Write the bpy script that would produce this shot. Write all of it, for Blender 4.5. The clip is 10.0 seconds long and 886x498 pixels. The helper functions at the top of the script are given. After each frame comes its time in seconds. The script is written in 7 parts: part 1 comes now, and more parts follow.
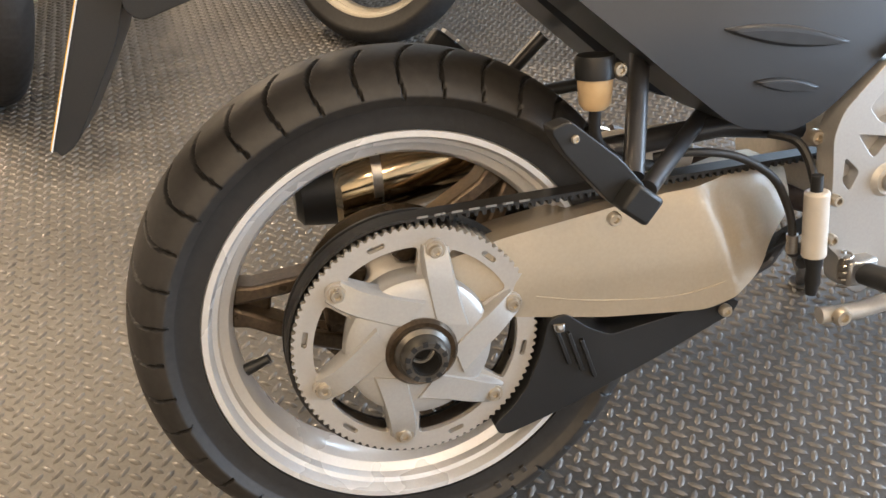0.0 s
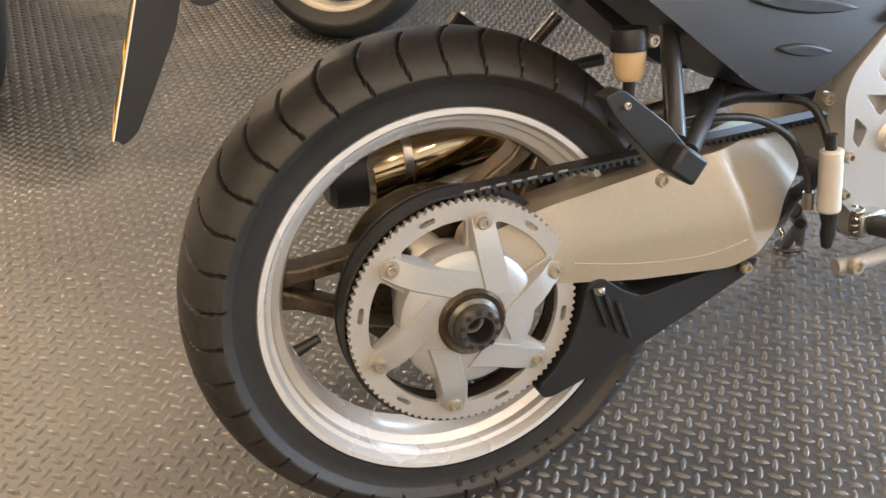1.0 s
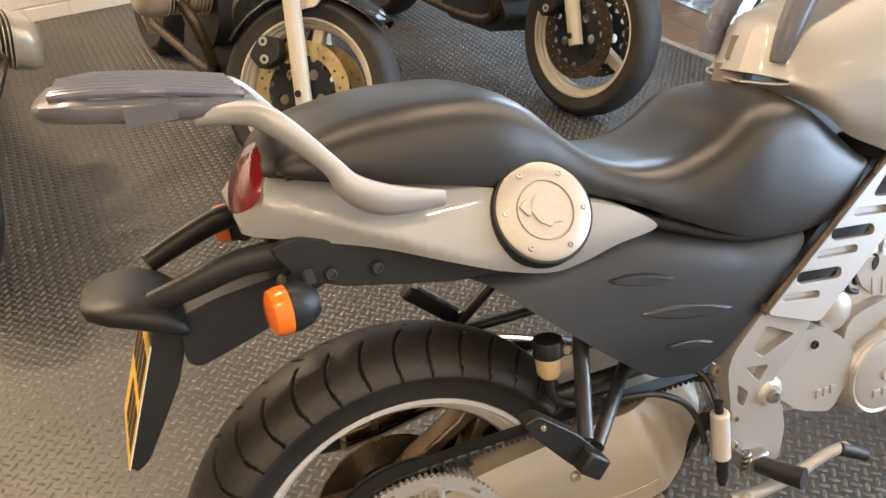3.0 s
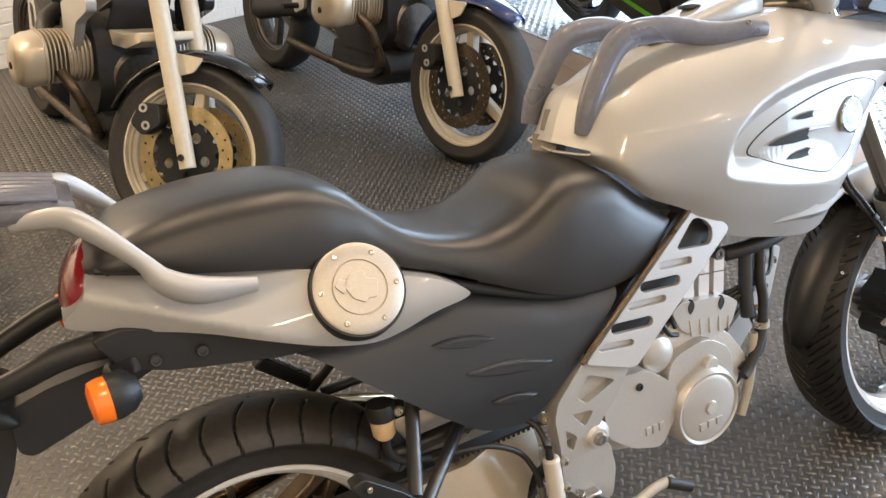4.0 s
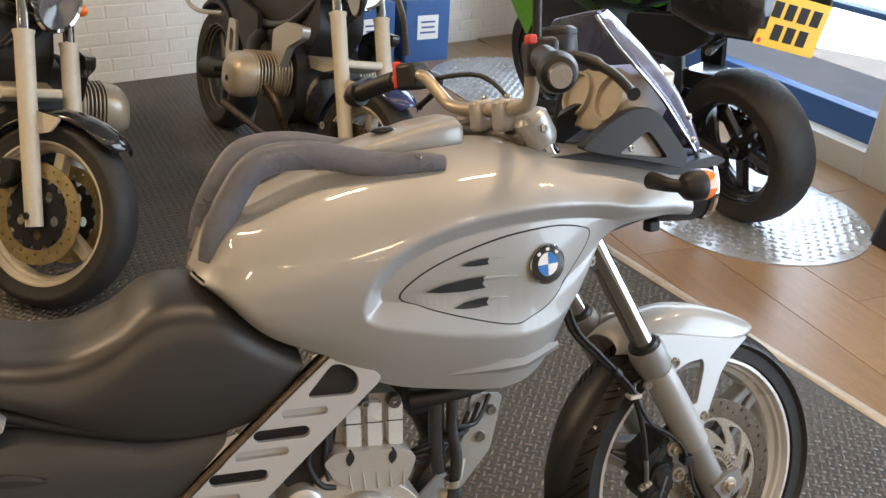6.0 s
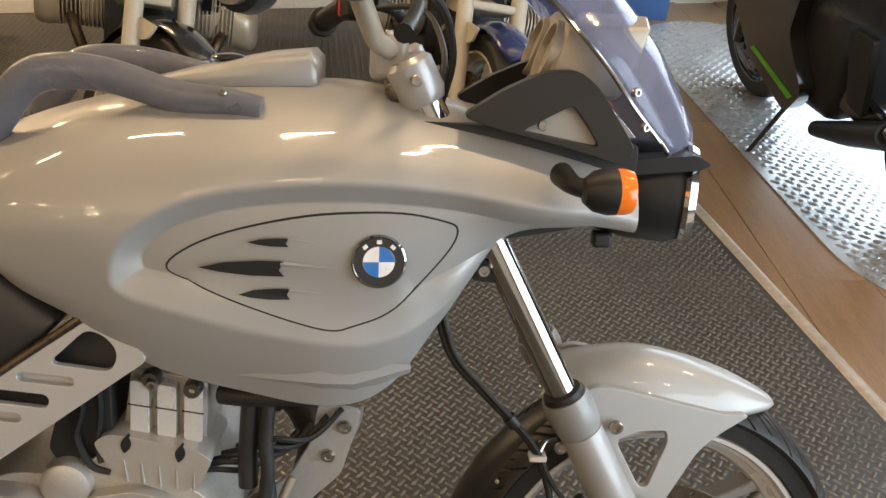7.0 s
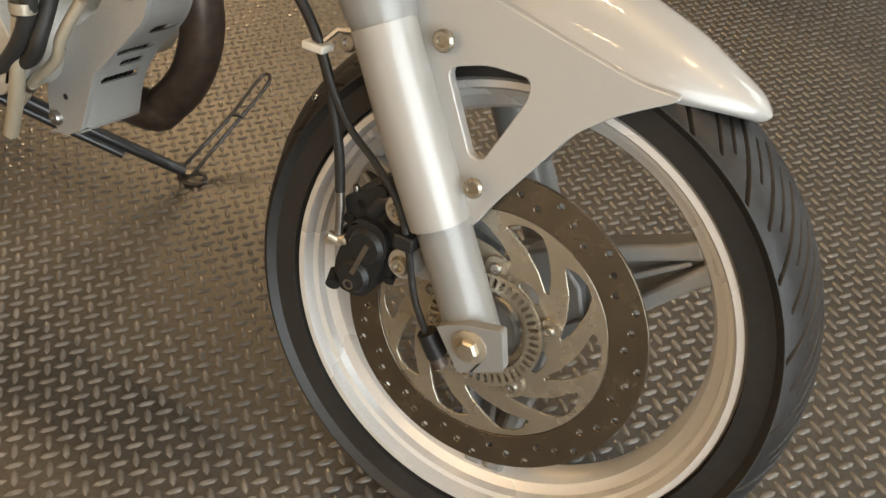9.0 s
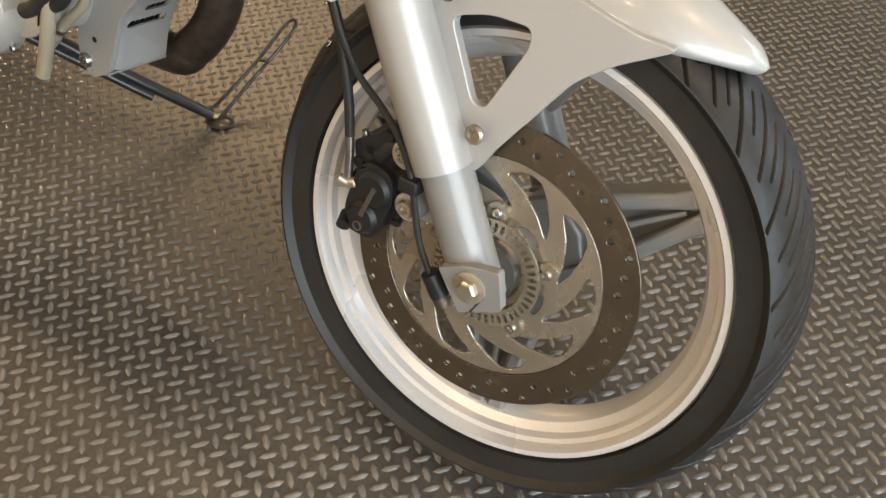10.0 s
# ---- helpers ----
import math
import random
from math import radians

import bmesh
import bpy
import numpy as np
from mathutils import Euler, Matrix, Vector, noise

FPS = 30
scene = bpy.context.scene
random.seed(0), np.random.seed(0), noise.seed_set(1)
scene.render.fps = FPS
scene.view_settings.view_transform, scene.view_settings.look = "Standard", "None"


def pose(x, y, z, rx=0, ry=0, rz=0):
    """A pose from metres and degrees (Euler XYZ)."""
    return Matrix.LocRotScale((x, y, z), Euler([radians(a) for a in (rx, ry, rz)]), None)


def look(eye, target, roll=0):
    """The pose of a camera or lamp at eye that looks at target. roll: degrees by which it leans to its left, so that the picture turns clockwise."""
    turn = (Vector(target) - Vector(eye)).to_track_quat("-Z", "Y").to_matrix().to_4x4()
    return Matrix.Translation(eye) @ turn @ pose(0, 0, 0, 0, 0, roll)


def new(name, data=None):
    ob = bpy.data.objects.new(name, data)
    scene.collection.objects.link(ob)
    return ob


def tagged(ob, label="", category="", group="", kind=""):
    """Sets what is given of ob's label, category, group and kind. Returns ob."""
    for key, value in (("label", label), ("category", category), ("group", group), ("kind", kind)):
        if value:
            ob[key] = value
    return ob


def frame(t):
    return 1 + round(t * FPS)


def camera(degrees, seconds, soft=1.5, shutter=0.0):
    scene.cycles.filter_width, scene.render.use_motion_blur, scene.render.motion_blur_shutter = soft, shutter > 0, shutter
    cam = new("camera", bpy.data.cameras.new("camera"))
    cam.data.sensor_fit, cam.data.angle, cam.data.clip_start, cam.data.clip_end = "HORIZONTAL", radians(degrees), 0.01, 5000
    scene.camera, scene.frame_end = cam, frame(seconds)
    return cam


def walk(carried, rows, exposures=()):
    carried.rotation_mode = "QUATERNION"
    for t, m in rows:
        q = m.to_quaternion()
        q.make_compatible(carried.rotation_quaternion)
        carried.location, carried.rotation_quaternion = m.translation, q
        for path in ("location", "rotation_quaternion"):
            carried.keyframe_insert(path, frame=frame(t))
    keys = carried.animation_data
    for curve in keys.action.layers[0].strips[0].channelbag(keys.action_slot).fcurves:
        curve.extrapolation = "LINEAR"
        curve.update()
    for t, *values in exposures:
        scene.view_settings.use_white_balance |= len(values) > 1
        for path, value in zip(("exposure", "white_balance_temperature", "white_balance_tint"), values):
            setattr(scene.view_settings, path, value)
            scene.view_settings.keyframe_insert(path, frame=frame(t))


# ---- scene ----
cam = camera(57.4, 10.0)
PATH = [
    (0, (-0.139, -0.735, 0.94), (0.265, 0.83, -0.237), -0.2),
    (0.5, (-0.241, -0.739, 0.938), (0.243, 0.796, -0.249), -0.5),
    (1, (-0.261, -0.741, 0.938), (0.278, 0.779, -0.246), -0.3),
    (1.5, (-0.252, -0.737, 0.945), (0.343, 0.771, -0.225), 0.4),
    (2, (-0.26, -0.701, 1.059), (0.423, 0.816, -0.051), 2.1),
    (2.2, (-0.263, -0.696, 1.138), (0.439, 0.829, 0.05), 2.1),
    (3.3, (-0.199, -0.756, 1.329), (0.397, 0.789, 0.208), -1.5),
    (3.5, (-0.181, -0.774, 1.341), (0.438, 0.773, 0.236), -1.8),
    (4, (-0.109, -0.825, 1.392), (0.677, 0.687, 0.345), -0.8),
    (4.5, (-0.081, -0.888, 1.453), (0.852, 0.587, 0.477), 0.6),
    (5, (0.031, -0.973, 1.489), (0.964, 0.544, 0.58), 1.6),
    (5.2, (0.117, -1.012, 1.489), (1.009, 0.542, 0.6), 2.1),
    (6.3, (0.673, -0.886, 1.418), (1.264, 0.764, 0.455), 3.6),
    (6.5, (0.784, -0.847, 1.401), (1.261, 0.821, 0.406), 3.8),
    (7, (1.121, -0.786, 1.362), (1.227, 0.914, 0.312), 4.0),
    (7.5, (1.368, -0.617, 1.22), (1.171, 1.07, 0.163), 6.0),
    (8, (1.538, -0.485, 1.047), (1.145, 1.073, -0.143), 8.4),
    (8.5, (1.678, -0.483, 0.948), (1.023, 0.891, -0.35), 5.1),
    (9, (1.746, -0.512, 0.935), (1.04, 0.737, -0.459), 2.2),
    (9.5, (1.77, -0.524, 0.934), (1.086, 0.653, -0.53), 1.9),
    (10, (1.789, -0.518, 0.954), (1.055, 0.609, -0.526), 1.0),
]
walk(cam, [(t, look(eye, target, roll)) for t, eye, target, roll in PATH],
     [(0, 0.58, 6000, 10), (1.5, 0.63, 6000, 10), (2, 0.58, 6200, 10), (3.5, 0.38, 6150, 10), (4, 0.28, 6100, 10), (4.5, -0.02, 6200, 10), (5, -0.04, 6300, 10), (6.5, -0.44, 6750, 10), (7.5, -0.42, 7150, 10), (8, -0.46, 7200, 10), (8.5, -0.24, 7500, 10), (9.0, -0.20, 7900, 10), (9.5, -0.10, 7700, 10), (10, -0.05, 7400, 10)])

# ---- light ----
world = bpy.data.worlds.new("world")
scene.world = world
world.use_nodes = True
wn = world.node_tree.nodes
sky = wn.new("ShaderNodeTexSky")
sky.sky_type = 'NISHITA'
sky.sun_disc = False
sky.sun_elevation, sky.sun_rotation = radians(58), radians(-110)
world.node_tree.links.new(sky.outputs[0], wn["Background"].inputs[0])
wn["Background"].inputs[1].default_value = 0.15

SUN = new("sun", bpy.data.lights.new("sun", 'SUN'))
SUN.data.energy, SUN.data.angle, SUN.data.color = 4.0, radians(0.5), (1.0, 0.95, 0.88)
SUN.rotation_euler = (radians(32), 0, radians(-70))


def area_lamp(name, m, sx, sy, power, colour):
    d = bpy.data.lights.new(name, 'AREA')
    d.shape, d.size, d.size_y, d.energy, d.color = 'RECTANGLE', sx, sy, power, colour
    ob = new(name, d)
    ob.matrix_world = m
    return ob


WARM = (1.0, 0.72, 0.44)
COOL = (0.66, 0.82, 1.0)
# daylight of the shop front, standing in its two openings
area_lamp("window_light", look((3.93, 3.0, 1.40), (0, 0.9, 0.6)), 2.6, 2.0, 140, COOL)
area_lamp("window_light", look((3.93, -1.2, 1.3), (0, -0.6, 0.8)), 3.0, 2.2, 205, COOL)
# warm strip lamps under the ceiling
# unseen row added to brighten the far left of the floor
for lx in (-2.8, -1.9, -1.0):
    area_lamp("strip_light", pose(lx, 2.6, 2.60, 0, 0, 12), 0.28, 0.026, 56, WARM)
for lx, side, mid in ((-2.8, 1.2, 4), (-1.9, 1.2, 4), (-1.0, 1.1, 6), (-0.1, 0.9, 9), (0.8, 0.75, 13), (1.7, 0.6, 14), (2.6, 0.5, 13), (3.4, 0.4, 12)):
    # the row at -2.9 is added as fill for the bike's near side
    for ly, power in ((-2.9, 15 * side), (-1.3, 9 * side), (0.5, mid)):
        area_lamp("strip_light", pose(lx, ly, 2.60, 0, 0, 12), 0.28, 0.026, power, WARM)

# ---- materials ----


def mat(name, col, rough=0.5, metal=0.0, var=0.12, scale=6.0, fine=60.0, bump=0.0, coat=0.0, coat_rough=0.11, trans=0.0, ior=1.45, tint=None, emit=0.0, rvar=0.1, flake=0.0, stretch=None):
    """A surface with colour and gloss that vary at two scales."""
    m = bpy.data.materials.new(name)
    m.use_nodes = True
    n, l = m.node_tree.nodes, m.node_tree.links
    p = n["Principled BSDF"]
    tc = n.new("ShaderNodeTexCoord")
    src = tc.outputs["Object"]
    if stretch:
        mp = n.new("ShaderNodeMapping")
        mp.inputs["Scale"].default_value = stretch
        l.new(src, mp.inputs[0])
        src = mp.outputs[0]
    big, small = n.new("ShaderNodeTexNoise"), n.new("ShaderNodeTexNoise")
    big.inputs["Scale"].default_value, small.inputs["Scale"].default_value = scale, fine
    big.inputs["Detail"].default_value, small.inputs["Detail"].default_value = 4, 3
    l.new(src, big.inputs["Vector"]), l.new(src, small.inputs["Vector"])
    mix = n.new("ShaderNodeMath")
    mix.operation = 'ADD'
    l.new(big.outputs[0], mix.inputs[0]), l.new(small.outputs[0], mix.inputs[1])
    ramp = n.new("ShaderNodeMapRange")
    ramp.inputs[1].default_value, ramp.inputs[2].default_value = 0.6, 1.4
    ramp.inputs[3].default_value, ramp.inputs[4].default_value = 0.0, 1.0
    l.new(mix.outputs[0], ramp.inputs[0])
    cm = n.new("ShaderNodeMix")
    cm.data_type = 'RGBA'
    t = tint or tuple(c * (1 - 2 * var) for c in col)
    cm.inputs[6].default_value = (*t, 1)
    cm.inputs[7].default_value = (*[min(1, c * (1 + var)) for c in col], 1)
    l.new(ramp.outputs[0], cm.inputs[0])
    l.new(cm.outputs[2], p.inputs["Base Color"])
    rr = n.new("ShaderNodeMapRange")
    rr.inputs[3].default_value, rr.inputs[4].default_value = max(0.02, rough - rvar), min(1, rough + rvar)
    l.new(big.outputs[0], rr.inputs[0])
    l.new(rr.outputs[0], p.inputs["Roughness"])
    p.inputs["Metallic"].default_value = metal
    p.inputs["IOR"].default_value = ior
    p.inputs["Transmission Weight"].default_value = trans
    p.inputs["Coat Weight"].default_value = coat
    p.inputs["Coat Roughness"].default_value = coat_rough
    if bump or flake:
        b = n.new("ShaderNodeBump")
        b.inputs["Strength"].default_value = bump or flake
        b.inputs["Distance"].default_value = 0.002 if bump else 0.0004
        l.new(small.outputs[0], b.inputs["Height"])
        l.new(b.outputs[0], p.inputs["Normal"])
    if emit:
        p.inputs["Emission Color"].default_value = (*col, 1)
        p.inputs["Emission Strength"].default_value = emit
    return m


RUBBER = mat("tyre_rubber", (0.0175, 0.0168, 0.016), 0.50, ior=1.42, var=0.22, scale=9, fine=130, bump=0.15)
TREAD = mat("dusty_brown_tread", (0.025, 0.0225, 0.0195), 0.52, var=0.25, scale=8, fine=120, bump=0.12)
WORN = mat("scuffed_grey_tread", (0.014, 0.0137, 0.0135), 0.46, ior=1.33, var=0.25, scale=9, fine=140, bump=0.10)
RUBBER_OLD = mat("dusty_tyre_rubber", (0.020, 0.019, 0.018), 0.65, var=0.25, scale=7, fine=90, bump=0.2)
SILVER = mat("silver_paint", (0.305, 0.300, 0.288), 0.46, metal=0.26, var=0.03, scale=3, fine=900, coat=0.55, coat_rough=0.035, rvar=0.05, flake=0.06)
RIM = mat("rim_paint", (0.60, 0.595, 0.585), 0.28, metal=0.3, var=0.04, scale=5, fine=260, coat=0.35, coat_rough=0.06)
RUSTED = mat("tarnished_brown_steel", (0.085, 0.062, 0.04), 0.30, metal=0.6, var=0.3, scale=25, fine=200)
CAPM = mat("satin_cap_alloy", (0.42, 0.385, 0.33), 0.40, metal=0.4, var=0.06, scale=20, fine=320)
PLATE = mat("slotted_plate_paint", (0.36, 0.36, 0.36), 0.38, rvar=0.01, metal=0.3, var=0.006, scale=4, fine=300, coat=0.2)
SATIN = mat("satin_silver_paint", (0.36, 0.355, 0.34), 0.34, metal=0.3, var=0.05, scale=6, fine=300, coat=0.25)
CAST = mat("cast_aluminium", (0.42, 0.40, 0.37), 0.34, metal=0.4, var=0.04, scale=14, fine=260, bump=0.05)
ENGINE = mat("engine_alloy", (0.48, 0.455, 0.41), 0.44, metal=0.45, var=0.09, scale=9, fine=190, bump=0.18)
FORK = mat("fork_paint", (0.205, 0.205, 0.20), 0.42, metal=0.15, var=0.04, scale=6, fine=300, coat=0.3)
FORKCREAM = mat("cream_fork_paint", (0.44, 0.40, 0.32), 0.4, var=0.06)
DARKSTEEL = mat("dark_worn_steel", (0.13, 0.12, 0.105), 0.36, metal=0.8, var=0.2, scale=40)
SWING = mat("swingarm_paint", (0.36, 0.31, 0.235), 0.34, metal=0.35, var=0.05, scale=8, fine=260, coat=0.35, coat_rough=0.09)
STEEL = mat("brushed_steel", (0.42, 0.40, 0.37), 0.30, metal=1.0, var=0.10, scale=30, fine=300, bump=0.04)
DISC = mat("brake_disc_steel", (0.120, 0.095, 0.068), 0.25, metal=0.75, var=0.12, scale=40, fine=400, bump=0.05)
CARRIER = mat("beige_plated_steel", (0.36, 0.315, 0.25), 0.27, metal=0.75, var=0.08, scale=20, fine=200)
CHROME = mat("chrome", (0.50, 0.485, 0.46), 0.08, metal=1.0, var=0.03, rvar=0.04)
BRASS = mat("plated_bolt_steel", (0.46, 0.41, 0.33), 0.30, metal=0.7, var=0.1, scale=60)
EXHAUST = mat("polished_exhaust_steel", (0.55, 0.43, 0.27), 0.12, metal=1.0, var=0.15, scale=12)
RUSTY = mat("heat_stained_pipe", (0.085, 0.062, 0.05), 0.42, metal=0.6, var=0.3, scale=14)
BLACK = mat("black_plastic", (0.014, 0.0145, 0.015), 0.42, ior=1.40, var=0.14, scale=7, fine=900, bump=0.07)
PANEL = mat("matt_black_side_plastic", (0.020, 0.0215, 0.024), 0.36, var=0.08, scale=5, fine=1100, bump=0.05)
# near-black used for the shade in slots and recesses, for joints and print
DARK = mat("recess_shade_and_print", (0.010, 0.010, 0.010), 0.7, var=0.2)
GLOSSBLACK = mat("gloss_black_paint", (0.014, 0.014, 0.015), 0.16, var=0.1, coat=0.6)
TUBE = mat("black_tube_paint", (0.020, 0.020, 0.021), 0.33, var=0.15, scale=20, coat=0.2)
SEAT = mat("seat_vinyl", (0.022, 0.0210, 0.020), 0.34, var=0.12, scale=4, fine=1100, bump=0.10)
SMOKE = mat("smoky_grey_plastic", (0.185, 0.190, 0.225), 0.30, var=0.12, scale=7, fine=90, coat=0.3, trans=0.35, ior=1.2)
SMOKEBASE = mat("smoky_clear_base", (0.085, 0.084, 0.094), 0.28, var=0.12, scale=7, fine=90, coat=0.4)
ORANGE = mat("orange_lens", (0.95, 0.20, 0.012), 0.16, var=0.06, trans=0.15, fine=220, coat=0.5)
RED = mat("red_lens", (0.22, 0.012, 0.014), 0.14, var=0.1, coat=0.6, fine=150)
REDSW = mat("red_switch", (0.62, 0.05, 0.04), 0.4)
YELLOW = mat("yellow_plate", (0.80, 0.48, 0.035), 0.35, var=0.05)
CREAM = mat("cream_fluid_plastic", (0.60, 0.44, 0.25), 0.35, var=0.1, coat=0.2)
BONE = mat("pale_cylinder_plastic", (0.50, 0.465, 0.41), 0.4, var=0.06)
GLASS = mat("tinted_screen", (0.44, 0.46, 0.60), 0.03, var=0.02, trans=0.82, ior=1.05, rvar=0.02, coat=0.6)
LENS = mat("clear_lens", (0.95, 0.96, 0.97), 0.03, var=0.01, trans=0.95, ior=1.2, rvar=0.01)
BLUE = mat("blue_enamel", (0.02, 0.16, 0.50), 0.25, coat=0.5)
WHITE = mat("white_enamel", (0.78, 0.78, 0.78), 0.25, coat=0.5)
BLUEPAINT = mat("blue_bike_paint", (0.018, 0.03, 0.10), 0.2, coat=0.7)
GREEN = mat("green_bike_paint", (0.10, 0.38, 0.015), 0.25, coat=0.6)
GOLD = mat("gold_disc_steel", (0.60, 0.46, 0.22), 0.34, metal=0.9, var=0.1, scale=30)
CAVITY = mat("dark_cockpit_plastic", (0.016, 0.016, 0.017), 0.55, var=0.2)
BEIGE = mat("beige_housing_paint", (0.33, 0.29, 0.23), 0.36, metal=0.2, var=0.06)
PATCH = mat("grey_brown_pad", (0.15, 0.135, 0.115), 0.6, var=0.1)
DIAL = mat("dial_face", (0.23, 0.20, 0.15), 0.2, coat=0.8)

# paler than the mat: wear, plus the lugs' glints put into the colour
LUG = mat("worn_and_glint_lug_rubber", (0.125, 0.119, 0.110), 0.20, var=0.25, scale=2.0, fine=60, rvar=0.08)
FLOORMAT = mat("black_checker_rubber", (0.047, 0.0445, 0.041), 0.46, var=0.26, scale=2.2, fine=160, bump=0.12, rvar=0.13)
WOOD = mat("laminate_wood", (0.25, 0.150, 0.078), 0.33, var=0.16, scale=2.0, fine=26, stretch=(1.0, 8.0, 1.0), tint=(0.175, 0.105, 0.054), rvar=0.1)
EDGE = mat("pale_edge_trim", (0.50, 0.43, 0.35), 0.4, metal=0.4, var=0.15, scale=9)
SILVERMAT = mat("silver_checker_mat", (0.50, 0.51, 0.52), 0.28, metal=0.6, var=0.12, scale=4, fine=60)
WALLW = mat("white_painted_brick", (0.70, 0.665, 0.60), 0.6, var=0.06, scale=3, fine=40, bump=0.25)
SHADE = mat("unseen_wall_grey", (0.24, 0.23, 0.215), 0.7, var=0.05, scale=2)
PLASTER = mat("white_plaster", (0.60, 0.58, 0.54), 0.7, var=0.04, scale=2)
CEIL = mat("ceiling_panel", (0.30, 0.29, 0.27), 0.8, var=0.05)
STREET = mat("pale_street", (0.74, 0.74, 0.74), 0.8, var=0.08)
BOXBLUE = mat("blue_card", (0.035, 0.10, 0.27), 0.5, var=0.08)
PAPER = mat("white_paper", (0.75, 0.74, 0.71), 0.6, var=0.04)
CLOTH = mat("black_display_cloth", (0.018, 0.018, 0.019), 0.7, var=0.2, bump=0.2, fine=300)
PEGBOARD = mat("black_pegboard", (0.022, 0.022, 0.023), 0.5)
REDCLOTH = mat("red_print", (0.45, 0.03, 0.03), 0.6)


def vary(m, amount):
    """Makes each board of a kind a little lighter or darker than the next."""
    n, l = m.node_tree.nodes, m.node_tree.links
    p = n["Principled BSDF"]
    src = p.inputs["Base Color"].links[0].from_socket
    oi, mr, mx = n.new("ShaderNodeObjectInfo"), n.new("ShaderNodeMapRange"), n.new("ShaderNodeMix")
    mr.inputs[3].default_value, mr.inputs[4].default_value = 1 - amount, 1 + amount
    mx.data_type, mx.blend_type = 'RGBA', 'MULTIPLY'
    mx.inputs[0].default_value = 1.0
    l.new(oi.outputs["Random"], mr.inputs[0]), l.new(src, mx.inputs[6]), l.new(mr.outputs[0], mx.inputs[7]), l.new(mx.outputs[2], p.inputs["Base Color"])
    return m


BOARD = vary(mat("laminate_board", (0.245, 0.150, 0.080), 0.34, var=0.16, scale=3.0, fine=30, stretch=(1.0, 9.0, 1.0), tint=(0.160, 0.098, 0.050), rvar=0.1), 0.07)

# ---- shaping helpers ----


def part(name, bm, material, parent=None, label="", bevel=0.0, angle=38, flat=False, segs=2):
    """Links a bmesh as one mesh object under a thing or under a part."""
    bmesh.ops.recalc_face_normals(bm, faces=bm.faces[:])
    me = bpy.data.meshes.new(name)
    bm.to_mesh(me)
    bm.free()
    me.materials.append(material)
    if not flat:
        me.shade_smooth()
        me.set_sharp_from_angle(angle=radians(angle))
    ob = new(name, me)
    if parent is not None:
        ob.parent = parent
    if label:
        ob["label"] = label
    if bevel:
        b = ob.modifiers.new("bevel", 'BEVEL')
        b.width, b.segments, b.limit_method, b.angle_limit = bevel, segs, 'ANGLE', radians(40)
        b.harden_normals = False
    return ob


def thing(name, m, label, category, group="", kind=""):
    ob = new(name)
    ob.empty_display_size = 0.1
    ob.matrix_world = m
    return tagged(ob, label, category, group, kind)


def curve(pts, n=6, closed=False):
    """A smooth line through the points."""
    p = [Vector(q) for q in pts]
    k, out = len(p), []
    for i in range(k if closed else k - 1):
        if closed:
            a, b, c, d = p[i - 1], p[i], p[(i + 1) % k], p[(i + 2) % k]
        else:
            a, b, c, d = p[max(i - 1, 0)], p[i], p[i + 1], p[min(i + 2, k - 1)]
        for j in range(n):
            t = j / n
            out.append(0.5 * (2 * b + (c - a) * t + (2 * a - 5 * b + 4 * c - d) * t * t + (3 * b - a - 3 * c + d) * t ** 3))
    if not closed:
        out.append(p[-1])
    return out


def rounded(pts, r, n=4):
    """A polygon with its corners rounded."""
    p, out = [Vector(q) for q in pts], []
    for i, b in enumerate(p):
        a, c = p[i - 1], p[(i + 1) % len(p)]
        u, v = (a - b), (c - b)
        rr = min(r, u.length * 0.48, v.length * 0.48)
        s, e = b + u.normalized() * rr, b + v.normalized() * rr
        for j in range(n + 1):
            t = j / n
            out.append((1 - t) ** 2 * s + 2 * t * (1 - t) * b + t * t * e)
    return out


def circle(cx, cz, r, n=24, a0=0.0):
    return [Vector((cx + r * math.cos(a0 + 2 * math.pi * i / n), cz + r * math.sin(a0 + 2 * math.pi * i / n))) for i in range(n)]


def slot(cx, cz, length, width, turn=0.0, n=5):
    h, r = length / 2 - width / 2, width / 2
    out = []
    for s in (1, -1):
        for j in range(n + 1):
            a = -math.pi / 2 + math.pi * j / n + (0 if s == 1 else math.pi)
            out.append((s * h + r * math.cos(a), r * math.sin(a)))
    c, q = math.cos(turn), math.sin(turn)
    return [Vector((cx + x * c - z * q, cz + x * q + z * c)) for x, z in out]


def lens(cx, cz, length, width, turn=0.0, n=8):
    """A leaf shape with two sharp ends."""
    out = []
    for j in range(2 * n):
        t = j / n
        x = (t if t <= 1 else 2 - t) * 2 - 1
        out.append((x * length / 2, (1 if t < 1 else -1) * width / 2 * (1 - x * x)))
    c, q = math.cos(turn), math.sin(turn)
    return [Vector((cx + x * c - z * q, cz + x * q + z * c)) for x, z in out]


def prism(outline, y0, y1, holes=()):
    """A flat plate in the side view from y0 to y1, with holes through it."""
    bm = bmesh.new()
    edges = []
    for loop in (outline, *holes):
        vs = [bm.verts.new((q[0], y0, q[1])) for q in loop]
        edges += [bm.edges.new((vs[i - 1], vs[i])) for i in range(len(vs))]
    bmesh.ops.triangle_fill(bm, use_beauty=True, use_dissolve=False, edges=edges, normal=(0, -1, 0))
    ret = bmesh.ops.extrude_face_region(bm, geom=bm.faces[:])
    for v in ret["geom"]:
        if isinstance(v, bmesh.types.BMVert):
            v.co.y = y1
    return bm


